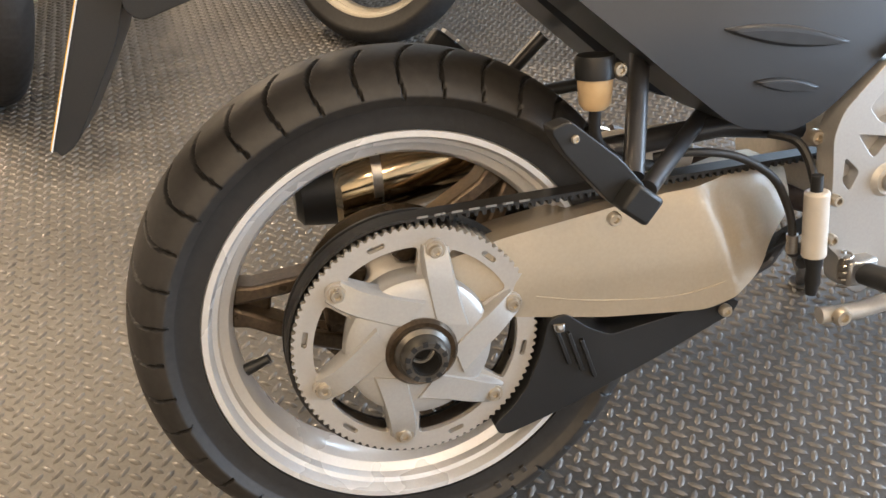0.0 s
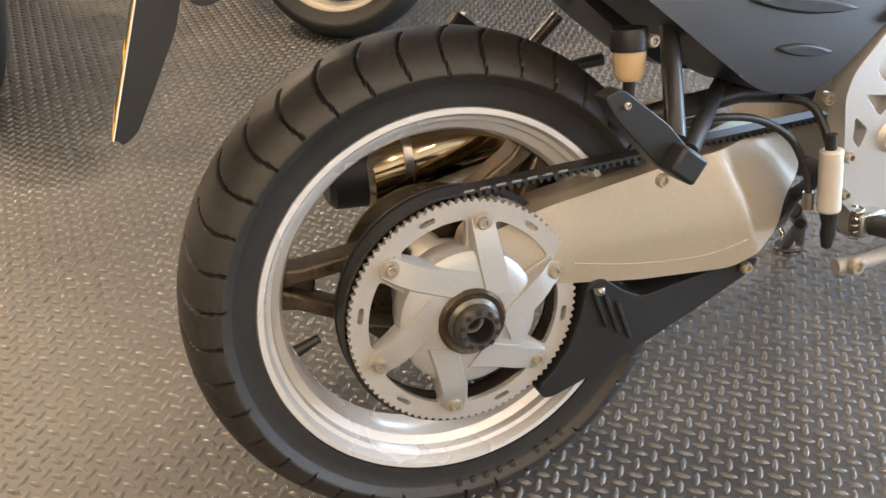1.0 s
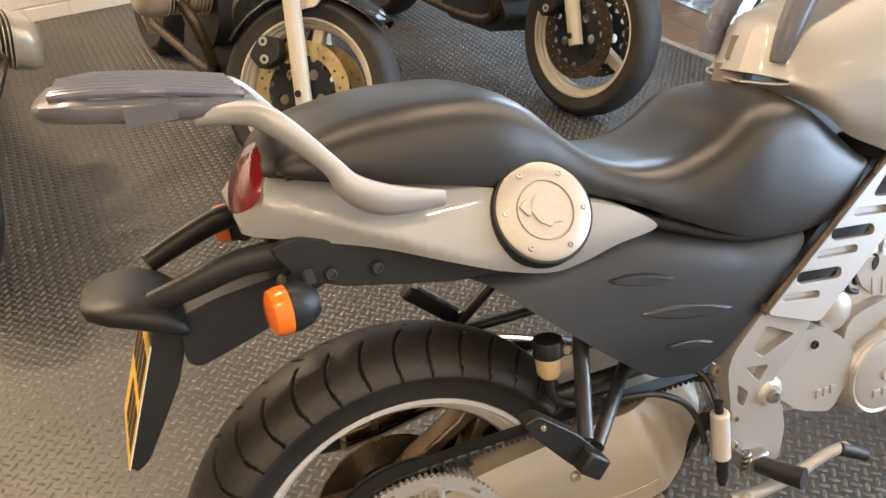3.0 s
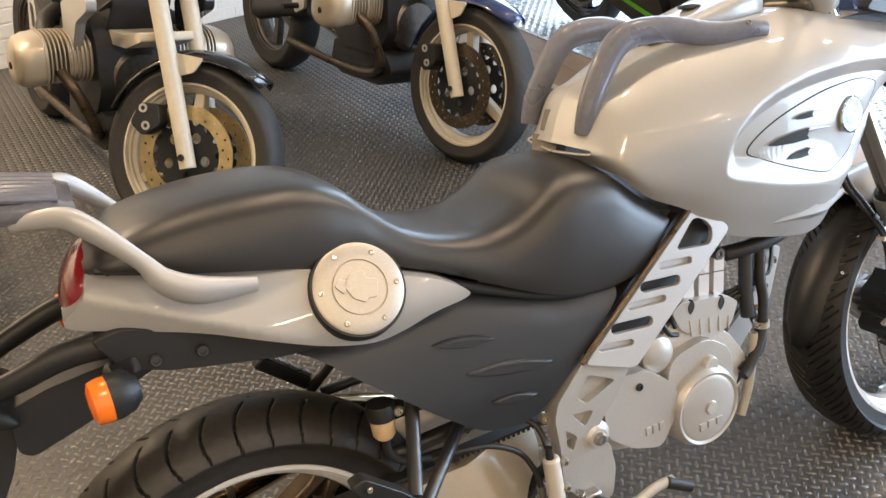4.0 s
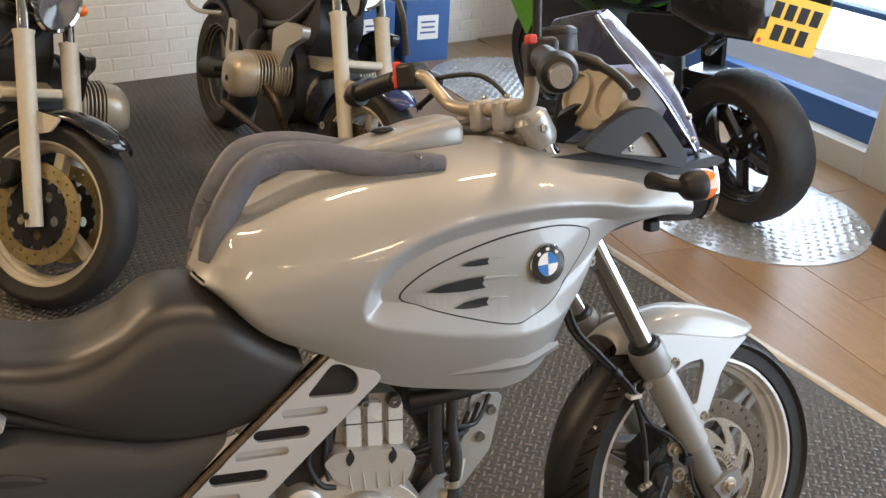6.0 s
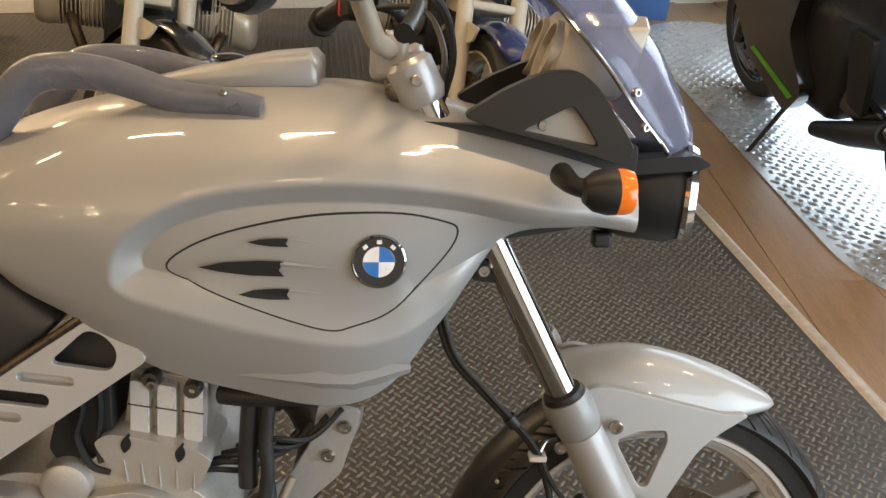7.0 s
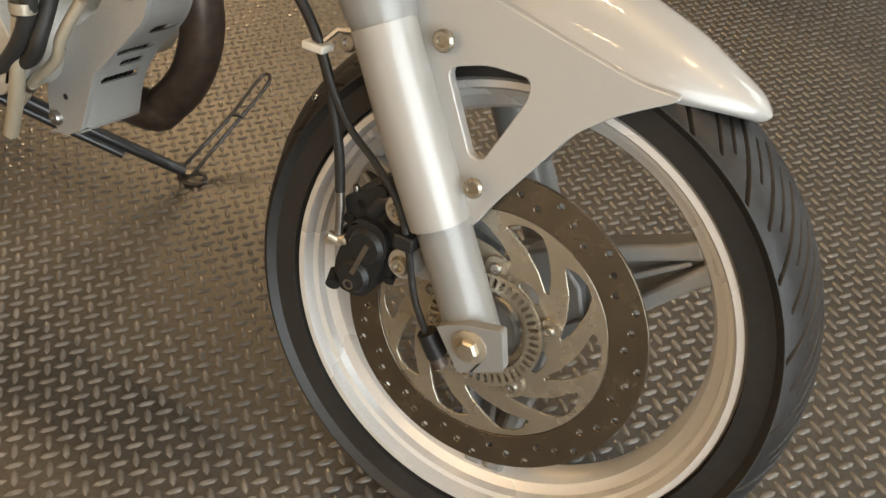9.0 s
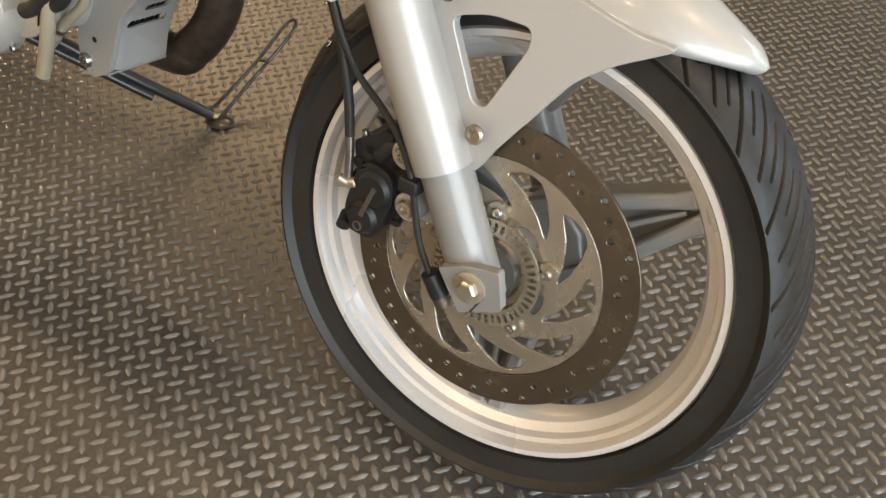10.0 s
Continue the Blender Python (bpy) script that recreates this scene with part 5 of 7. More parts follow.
part("inset_gap", sweep([skin(x, z, 0.0035) for x, z in grow(INSET, 0.0010) + [grow(INSET, 0.0010)[0]]], 0.0017, 8), DARK, TANK, "dark joint line")
INS = part("inset_panel", draped(INSET, 0.0050), SILVER, TANK, "silver inset side panel with three vents", angle=60)
for cx, cz, ln, wd, rise in ((0.9735, 0.870, 0.046, 0.0095, 0), (0.943, 0.8375, 0.096, 0.018, 0), (0.968, 0.806, 0.058, 0.013, 0)):
    half = [(cx - ln / 2, cz), (cx - ln * 0.2, cz + wd * 0.42), (cx + ln * 0.2, cz + wd * 0.62), (cx + ln / 2, cz + wd * 0.62), (cx + ln * 0.44, cz), (cx + ln / 2, cz - wd * 0.42), (cx + ln * 0.1, cz - wd * 0.42), (cx - ln * 0.25, cz - wd * 0.25)]
    s = part("vent", draped(half, 0.0082, cuts=2), DARK, INS, "black air vent")
    part("vent_lip", sweep([skin(cx + ln * 0.46, cz + wd * 0.45, 0.005), skin(cx + ln * 0.8, cz + wd * 0.3, 0.0055), skin(cx + ln * 1.1, cz + wd * 0.1, 0.0045)], [wd * 0.22, wd * 0.12, 0.0006], 8), SILVER, s)
rows_ = []
for row, lift in (([(0.897, 0.6965), (0.955, 0.708), (1.03, 0.715), (1.09, 0.713), (1.139, 0.703)], (0.0015, 0.002, 0.002, 0.002, 0.0015)),
                  ([(0.897, 0.6950), (0.955, 0.693), (1.03, 0.688), (1.070, 0.684), (1.140, 0.697)], (0.002, 0.007, 0.010, 0.010, 0.0018)),
                  ([(0.898, 0.6930), (0.955, 0.682), (1.03, 0.668), (1.07, 0.662), (1.139, 0.691)], (0.0015, 0.001, 0.001, 0.001, 0.0015))):
    rows_.append([skin(x, z, 0.0) + Vector((0, -k, 0)) for (x, z), k in zip(row, lift)])
fc = [[rows_[0][i], rows_[0][i].lerp(rows_[1][i], 0.5) + Vector((0, 0.0005, 0)), rows_[1][i], rows_[1][i].lerp(rows_[2][i], 0.5), rows_[2][i]] for i in range(5)]
part("lower_facet", loft(fc, False, False), SILVER, TANK, "crisp lower facet of the fairing", angle=25)
bp = skin(1.097, 0.850, 0.0)
nb = Vector((0.10, -1, 0.06)).normalized()
BM_ = Matrix.Translation((bp.x, bp.y - 0.0068, bp.z)) @ nb.to_track_quat('Z', 'Y').to_matrix().to_4x4()
BAD = part("roundel", moved(lathe([(0.0001, 0.0), (0.0315, 0.0), (0.0315, 0.004), (0.0295, 0.0055), (0.0285, 0.0045), (0.0001, 0.0045)], 64, axis='z', closed=False), BM_), CHROME, TANK, "round enamel badge in black, blue and white")
part("black_ring", moved(lathe([(0.0185, 0.0040), (0.0284, 0.0040), (0.0284, 0.0052), (0.0185, 0.0056)], 64, axis='z'), BM_), GLOSSBLACK, BAD)
for k in range(3):
    a = radians(90 + 42 * (k - 1))
    part("ring_mark", moved(box(-0.0022, 0.0022, -0.0028, 0.0028, 0.005, 0.0064), BM_ @ Matrix.Rotation(a, 4, 'Z') @ Matrix.Translation((0.0235, 0, 0))), WHITE, BAD, "pale mark on the ring")
for k in range(4):
    q = [(0, 0)] + [(0.018 * math.cos(math.pi / 2 * (k + j / 8)), 0.018 * math.sin(math.pi / 2 * (k + j / 8))) for j in range(9)]
    bmq = prism(q, 0.0, 0.0058)
    part("quarter", moved(bmq, BM_ @ Matrix.Rotation(radians(90), 4, 'X')), BLUE if k % 2 else WHITE, BAD, "blue enamel quarter" if k % 2 else "white enamel quarter")

# pieces round the tank
part("tank_seam", sweep([skin(0.615, 0.834, 0.001), skin(0.65, 0.806, 0.001), skin(0.69, 0.776, 0.001), skin(0.712, 0.760, 0.001)], 0.0035, 8), CAVITY, BIKE)
for s, dy in ((-1, -0.052), (1, 0.092)):
    q = curve([(0.612, dy * 1.05, 0.902), (0.624, dy * 1.05, 0.940), (0.648, dy, 0.982), (0.682, dy, 1.024), (0.720, dy, 1.037), (0.780, dy * 1.1, 1.035), (0.860, dy * 1.4, 1.017), (0.920, dy * 1.58, 1.015), (0.958, dy * 1.65, 1.010)], 6)
    r = [0.010 + 0.0080 * math.sin(math.pi * min(1, 0.15 + i / (len(q) - 1) * 0.82)) for i in range(len(q))]
    h = part("bay_handle", sweep(q, r, 16, 1.2), SMOKE, BIKE, "translucent grey carrying handle")
    bolt(h, (0.916, dy * 1.52 - 0.012 if s < 0 else dy * 1.52, 1.026), 0.005, 0.003, STEEL, (0, -0.8, 0.6))
part("bay_cover", loft([[(x, 0.022 + w * math.copysign(abs(math.cos(2 * math.pi * j / 24)) ** 0.4, math.cos(2 * math.pi * j / 24)), z + h * math.copysign(abs(math.sin(2 * math.pi * j / 24)) ** 0.5, math.sin(2 * math.pi * j / 24))) for j in range(24)]
     for x, z, w, h in ((0.78, 1.016, 0.045, 0.004), (0.86, 1.030, 0.056, 0.012), (0.95, 1.042, 0.060, 0.022), (1.005, 1.046, 0.058, 0.025), (1.014, 1.044, 0.052, 0.018))]), SILVER, BIKE, "silver bay cover", angle=50)
part("cover_catch", ball((0.90, 0.022, 1.055), (0.022, 0.018, 0.006), 14), GLOSSBLACK, BIKE)
for c_ in (((0.590, 0.03, 0.942), (0.627, -0.02, 0.938), (0.610, -0.02, 0.904), (0.577, 0.03, 0.911)), ((0.576, 0.05, 0.903), (0.593, 0.0, 0.901), (0.582, 0.0, 0.875), (0.570, 0.05, 0.877))):
    part("pad", loft([[Vector(q) + Vector((k, 0.5 * k, -0.5 * k)) for q in c_] for k in (0.016, 0.040)]), PATCH, BIKE, "flat grey-brown pad")

# cockpit, screen, headlamp
part("cockpit_floor", prism(rounded([(1.10, 0.97), (1.12, 1.002), (1.30, 0.998), (1.40, 0.985), (1.40, 0.95), (1.05, 0.95)], 0.008), -0.075, 0.075), CAVITY, BIKE, "dark cockpit tray", bevel=0.01)
CLU = part("instrument_housing", loft([[(x + 0.085 + 0.35 * (q[1] - 1.06), 0.035 + q[0] * w, q[1] + 0.012) for q in ((-0.085, 1.02), (-0.10, 1.06), (-0.085, 1.105), (-0.04, 1.118), (0.0, 1.11), (0.04, 1.118), (0.085, 1.105), (0.10, 1.06), (0.085, 1.02), (0, 1.01))]
     for x, w in ((1.205, 0.96), (1.215, 1.0), (1.25, 1.0), (1.31, 0.8))]), BEIGE, BIKE, "beige instrument housing with two dials", bevel=0.005)
for y in (-0.052, 0.052):
    dm = Matrix.Translation((1.297, y + 0.035, 1.080)) @ Matrix.Rotation(radians(19), 4, 'Y')
    d = part("dial", moved(lathe([(0.0001, 0.006), (0.032, 0.006), (0.036, -0.012), (0.041, -0.012), (0.041, 0.02), (0.0001, 0.02)], 36, axis='x', closed=False), dm), BEIGE, CLU, "round dial with a raised rim")
    part("dial_face", moved(lathe([(0.0001, 0.002), (0.033, 0.002), (0.033, 0.006), (0.0001, 0.006)], 36, axis='x', closed=False), dm), DIAL, d, "brown glazed dial face")
part("oval_lamp", ball((1.307, 0.035, 1.094), (0.006, 0.013, 0.008), 12), GLOSSBLACK, CLU)
scr = []
for x, z, w, back in ((1.502, 0.955, 0.060, 0.035), (1.494, 0.995, 0.092, 0.062), (1.470, 1.043, 0.108, 0.084), (1.444, 1.085, 0.114, 0.094), (1.414, 1.122, 0.116, 0.100), (1.372, 1.165, 0.112, 0.100), (1.328, 1.205, 0.092, 0.080), (1.304, 1.226, 0.066, 0.055)):
    scr.append([(x - back * (j / 8) ** 2, 0.028 + w * j / 8, z - 0.012 * (j / 8) ** 2) for j in range(-8, 9)])
sc = part("windscreen", loft(scr, False, False), GLASS, BIKE, "blue-tinted clear windscreen", angle=80)
so = sc.modifiers.new("thick", 'SOLIDIFY')
so.thickness = 0.003
part("screen_edge", sweep(curve([scr[i][0] for i in range(8)], 4), 0.0028, 8), CHROME, sc, "bright screen edge")
for s in (-1, 1):
    o = rounded([(1.185, 1.012), (1.235, 1.045), (1.280, 1.066), (1.318, 1.069), (1.342, 1.052), (1.390, 0.983), (1.376, 0.963), (1.345, 0.973), (1.30, 0.984), (1.225, 1.000)], 0.012, 3)
    hl = rounded([(1.255, 0.999), (1.313, 1.031), (1.334, 1.004), (1.347, 0.984)], 0.008, 3)
    br_ = part("screen_bracket", shear(prism(o, s * 0.088 - 0.011, s * 0.088 + 0.011, [hl]), 1.0, s * 0.15 * -1), BLACK, BIKE, "matt black screen bracket", bevel=0.005)
    part("bracket_inset", shear(prism(hl, s * 0.083 - 0.004, s * 0.083 + 0.004), 1.0, s * -0.15), SILVER, br_, "silver triangle")
    bolt(br_, (1.279, s * 0.089 - 0.006, 1.006), 0.006, 0.004, STEEL)
    bolt(br_, (1.395, s * 0.100, 1.010), 0.0055, 0.006, STEEL, (0.5, s, 0))
    bolt(br_, (1.378, s * 0.108, 1.050), 0.0055, 0.006, STEEL, (0.5, s, 0))
HL = part("headlamp", lathe([(0.0001, -0.10), (0.045, -0.10), (0.066, -0.075), (0.075, -0.03), (0.076, 0.03), (0.068, 0.052), (0.0001, 0.045)], 56, (1.442, 0, 0.912), axis='x', closed=False), BLACK, BIKE, "round black headlamp with a chrome ring")
part("headlamp_ring", lathe([(0.060, 0.048), (0.0740, 0.047), (0.0765, 0.054), (0.071, 0.064), (0.060, 0.061)], 56, (1.442, 0, 0.912), axis='x'), CHROME, HL, "chrome ring")
part("headlamp_bowl", lathe([(0.0001, 0.047), (0.02, 0.048), (0.056, 0.055), (0.056, 0.053), (0.0001, 0.045)], 48, (1.442, 0, 0.912), axis='x', closed=False), CHROME, HL)
gl = part("headlamp_glass", lathe([(0.0001, 0.068), (0.03, 0.066), (0.057, 0.059), (0.056, 0.057), (0.03, 0.064), (0.0001, 0.066)], 48, (1.442, 0, 0.912), axis='x', closed=False), LENS, HL, "clear ribbed glass")
gl.visible_shadow = False
for ob in (HL, *HL.children):
    ob.data.transform(Matrix.Translation((1.440, 0, 0.914)) @ Matrix.Rotation(radians(-14), 4, 'Z') @ Matrix.Scale(0.86, 4) @ Matrix.Translation((-1.44, 0, -0.912)))
part("lamp_shelf", prism(rounded([(1.36, 0.962), (1.475, 0.974), (1.495, 0.963), (1.48, 0.956), (1.38, 0.945)], 0.006), -0.07, 0.07), BLACK, BIKE, bevel=0.004)
part("under_nose", prism(rounded([(1.19, 0.878), (1.34, 0.886), (1.34, 0.872), (1.26, 0.856), (1.21, 0.858)], 0.006), -0.050, 0.060), CAVITY, BIKE, "dark underside of the nose", bevel=0.006)
part("horn_bracket", box(1.372, 1.396, -0.022, 0.0, 0.838, 0.858), CAVITY, BIKE, bevel=0.004)
for s in (-1, 1):
    im = pose(1.341, s * 0.178, 0.951) @ Matrix.Rotation(radians(s * -4), 4, 'Z') @ Matrix.Diagonal((0.82, -s * 0.86, 0.86, 1))
    indicator("front_indicator", im, "black front indicator with an orange lens", 0.042)

# ---- front end, turned a little to the left ----
STEER = 2.2
axis_p, axis_d = Vector((1.424, 0, 0.293)), Vector((-0.468, 0, 0.884)).normalized()
S = Matrix.Translation((0, 0.058, 0.005)) @ Matrix.Translation(axis_p) @ Matrix.Rotation(radians(STEER), 4, axis_d) @ Matrix.Translation(-axis_p)
FA = Vector((1.522, 0, 0.288))
FT = Matrix.Translation((1.5215, 0.046, 0.3035)) @ Matrix.Rotation(radians(1.96), 4, 'Z') @ Matrix.Rotation(radians(-5.5), 4, 'X')


def fpart(name, bm, material, parent=BIKE, label="", **kw):
    return part(name, moved(bm, S), material, parent, label, **kw)


def fbolt(parent, at, r, h, material=None, way=(0, -1, 0)):
    return bolt(parent, S @ Vector(at), r, h, material, S.to_3x3() @ Vector(way))


FTY = part("front_tyre", moved(tyre(0.306, 0.073, 0.2465, front_groove, 1500, 170, 0.82), FT @ Matrix.Translation((0, 0.007, 0))), RUBBER, BIKE, "black front tyre with slanted grooves", angle=32)
FTY.data.materials.append(WORN)
FR_ = part("front_rim", moved(lathe(rim_profile(0.2475, 0.046), 120), FT), RIM, BIKE, "silver cast front rim", angle=30)
for k in range(3):
    part("spoke", moved(y_spoke(0.04, 0.216, radians(36 + 120 * k), -0.018, 0.020, 0.014), FT), FORK, FR_, bevel=0.004)
    tw_ = FT @ Matrix.Rotation(-radians(36 + 120 * k), 4, 'Y')
    part("spoke_web", moved(prism([(0.07, -0.034), (0.206, -0.008), (0.206, 0.008), (0.07, 0.034)], 0.004, 0.012), tw_), FORK, FR_, "recessed web of the spoke")
    part("spoke_rib", moved(prism([(0.10, -0.004), (0.200, -0.003), (0.200, 0.003), (0.10, 0.004)], -0.010, 0.006), tw_), FORK, FR_, bevel=0.002)
part("hub", moved(lathe([(0.014, -0.055), (0.040, -0.055), (0.046, -0.03), (0.046, 0.05), (0.014, 0.055)], 40), FT), CAST, FR_)
part("valve", moved(rod((0.03, 0.0, -0.188), (0.028, -0.004, -0.165), 0.006, 0.004), FT), BLACK, FR_)
part("balance_weight", moved(box(-0.09, -0.06, -0.020, -0.012, -0.178, -0.170), FT), STEEL, FR_, "small wheel weight")
dh = []
for k in range(48):
    a = 2 * math.pi * k / 48
    r = (0.148, 0.1555, 0.141)[k % 3]
    dh.append(circle(r * math.cos(a), r * math.sin(a), 0.0034, 10))
DI = part("brake_disc", moved(prism(circle(0, 0, 0.164, 96), -0.070, -0.0655, [circle(0, 0, 0.1265, 72)] + dh), FT), DISC, BIKE, "drilled brake disc, worn brown", bevel=0.0005, segs=1)
sw_ = []
for k in range(10):
    a = 2 * math.pi * k / 10
    pol = lambda r, an: Vector((r * math.cos(a + an), r * math.sin(a + an)))
    o = [pol(0.1113, 0.38), pol(0.1175, 0.28), pol(0.1201, 0.16), pol(0.1186, 0.05), pol(0.1071, -0.08), pol(0.0915, -0.26), pol(0.0785, -0.41), pol(0.0775, -0.35), pol(0.0863, -0.12), pol(0.0978, 0.13)]
    sw_.append(rounded(o, 0.0035, 2))
for k in range(5):
    a = radians(58 + 72 * k)
    o = [(r * math.cos(a + d), r * math.sin(a + d)) for r, d in ((0.060, -0.22), (0.060, 0.0), (0.060, 0.22), (0.068, 0.20), (0.0695, 0.0), (0.068, -0.20))]
    sw_.append(rounded(o, 0.004, 2))
part("disc_carrier", moved(prism(circle(0, 0, 0.1257, 72), -0.0695, -0.0660, [circle(0, 0, 0.030, 32)] + sw_), FT), CARRIER, DI, "pale spiral disc carrier", bevel=0.0005, segs=1)
ah = []
for k in range(44):
    a = 2 * math.pi * k / 44
    ah.append(slot(0.0545 * math.cos(a), 0.0545 * math.sin(a), 0.011, 0.0042, a, 3))
part("sensor_ring", moved(prism(circle(0, 0, 0.0625, 88), -0.0795, -0.0765, [circle(0, 0, 0.046, 64)] + ah), FT), CARRIER, DI, "slotted sensor ring")
part("carrier_boss", moved(lathe([(0.018, -0.078), (0.034, -0.078), (0.040, -0.066), (0.018, -0.066)], 40), FT), DARKSTEEL, DI)
for k in range(5):
    a = radians(22 + 72 * k)
    q = FT @ Vector((0.068 * math.cos(a), -0.0735, 0.068 * math.sin(a)))
    part("lug", moved(lathe([(0.003, -0.069), (0.012, -0.069), (0.012, -0.074), (0.003, -0.074)], 20, (0.068 * math.cos(a), 0, 0.068 * math.sin(a))), FT), CARRIER, DI)
    bolt(DI, q, 0.006, 0.004, STEEL, S.to_3x3() @ Vector((0, -1, 0)))
# fork legs
leg = lambda z, y: Vector((1.520 - 0.53 * (z - 0.30), y, z))
for s in (-1, 1):
    y = s * 0.106
    LG = fpart("fork_leg", sweep([leg(0.285, y), leg(0.44, y), leg(0.570, y), leg(0.586, y), leg(0.610, y), leg(0.620, y), leg(0.629, y)], [0.0275, 0.0270, 0.0275, 0.0325, 0.0345, 0.0340, 0.0320], 28), FORK, BIKE, "satin silver fork lower")
    fpart("dust_seal", sweep([leg(0.629, y), leg(0.636, y), leg(0.637, y)], [0.029, 0.0265, 0.0215], 28), BLACK, LG, "black dust seal")
    fpart("fork_cap", sweep([leg(1.012, y), leg(1.022, y), leg(1.056, y), leg(1.062, y)], [0.024, 0.029, 0.029, 0.022], 24), SATIN, LG, "satin silver fork clamp")
    fbolt(LG, leg(1.040, y) + Vector((0, -0.029, 0)), 0.007, 0.004, STEEL)
    fpart("fork_tube", sweep([leg(0.60, y), leg(1.045, y)], 0.0205, 28), CHROME, BIKE, "chromed fork tube")
    fpart("axle_clamp", prism(rounded([(1.4885, 0.320), (1.516, 0.335), (1.554, 0.345), (1.565, 0.303), (1.520, 0.278)], 0.004, 3), y - 0.034, y - 0.022), FORK, LG, "cast axle clamp", bevel=0.0025)
    fbolt(LG, (1.5265, y - 0.034, 0.3135), 0.0185, 0.0025, BRASS)
    part("axle_hex", moved(lathe([(0.0001, 0.010), (0.009, 0.010), (0.0115, 0.008), (0.0115, 0.0), (0.0001, 0.0)], 6, axis='z', closed=False), S @ Matrix.Translation((1.5265, y - 0.034, 0.3135)) @ Matrix.Rotation(radians(90), 4, 'X')), CARRIER, LG, "worn hexagon bolt", angle=20)
fpart("clamp_split", moved(box(-0.0009, 0.0009, -0.1406, -0.10, -0.012, 0.012), Matrix.Translation((1.538, 0, 0.297)) @ Matrix.Rotation(radians(25), 4, 'Y')), DARK, BIKE)
for z, th in ((1.035, 0.030), (0.835, 0.036)):
    c = leg(z, 0)
    fpart("fork_yoke", moved(box(-0.040, 0.022, -0.112, 0.112, -th / 2, th / 2), Matrix.Translation(c) @ Matrix.Rotation(radians(-27.9), 4, 'Y')), DARKSTEEL if z > 1 else CAVITY, BIKE, "dark alloy top yoke" if z > 1 else "black lower yoke", bevel=0.010)
ear = fpart("yoke_ear", prism(rounded([(1.208, 0.794), (1.212, 0.822), (1.236, 0.834), (1.252, 0.812), (1.240, 0.790)], 0.006, 3), -0.118, -0.092), BLACK, BIKE, "black clamp ear of the lower yoke", bevel=0.004)
fbolt(ear, (1.223, -0.118, 0.808), 0.0085, 0.007, STEEL)
# mudguard: shell, side plates, black tail
shell = []
for x, z, w, d in ((1.335, 0.620, 0.050, 0.018), (1.36, 0.642, 0.062, 0.040), (1.42, 0.658, 0.068, 0.062), (1.48, 0.662, 0.069, 0.074), (1.545, 0.650, 0.067, 0.076), (1.61, 0.628, 0.060, 0.054), (1.65, 0.609, 0.048, 0.034), (1.688, 0.588, 0.028, 0.016), (1.701, 0.574, 0.010, 0.008)):
    ring = []
    for j in range(-9, 10):
        t = j / 9
        ring.append((x - 0.012 * abs(t) ** 3, w * math.sin(t * 1.45) / math.sin(1.45), z - d * (1 - math.cos(t * 1.45)) / (1 - math.cos(1.45))))
    shell.append(ring)
cols = [curve(c, 5) for c in zip(*shell)]
FE = fpart("front_mudguard", moved(loft(list(zip(*cols)), False, False), Matrix.Translation((0, 0, -0.005))), SILVER, BIKE, "silver front mudguard", angle=80)
low_ = Matrix.Translation((-0.003, 0, -0.001))
so = FE.modifiers.new("thick", 'SOLIDIFY')
so.thickness = 0.0035
po = rounded([(1.375, 0.618), (1.402, 0.632), (1.450, 0.622), (1.53, 0.600), (1.600, 0.582), (1.640, 0.580), (1.590, 0.552), (1.560, 0.528), (1.505, 0.440), (1.492, 0.412), (1.468, 0.420), (1.440, 0.452), (1.395, 0.552)], 0.012, 3)
ph_ = rounded([(1.434, 0.552), (1.470, 0.563), (1.510, 0.562), (1.513, 0.546), (1.487, 0.480), (1.474, 0.480)], 0.012, 4)
for s in (-1, 1):
    p_ = fpart("mudguard_plate", moved(shear(prism(po, s * 0.094 - 0.006, s * 0.094 + 0.006, [ph_]), 0.46, -s * 0.14, 1.45, -s * 0.10), low_), SILVER, FE, "silver mudguard side plate", bevel=0.004)
    if s < 0:
        fpart("leg_cover", sweep([leg(0.578, -0.108), leg(0.50, -0.110), leg(0.412, -0.110)], [0.030, 0.031, 0.030], 20), SILVER, p_, "silver leg cover")
        fbolt(p_, (1.427, -0.094, 0.575), 0.0105, 0.006, CARRIER)
        fbolt(p_, (1.487, -0.110, 0.459), 0.0100, 0.006, CARRIER)
tail_ = []
for k in range(9):
    a = radians(112 + 8.2 * k)
    r = 0.318 + 0.0012 * k
    w = 0.060 - 0.004 * abs(k - 4)
    tail_.append([(FA.x + (r - 0.030 * abs(t) ** 2.2) * math.cos(a), w * t * (1 if k < 8 else 0.6), FA.z + (r - 0.030 * abs(t) ** 2.2) * math.sin(a)) for t in [j / 6 for j in range(-6, 7)]])
ft_ = fpart("mudguard_tail", loft(tail_, False, False), BLACK, FE, "black plastic rear part of the mudguard", angle=80)
so = ft_.modifiers.new("thick", 'SOLIDIFY')
so.thickness = 0.004
for k in (2, 4):
    q = tail_[k][1]
    fbolt(ft_, (q[0], q[1] - 0.004, q[2]), 0.004, 0.004, CHROME, (-0.5, -1, 0.3))
# caliper and lines
CA_START = set(bpy.data.objects)
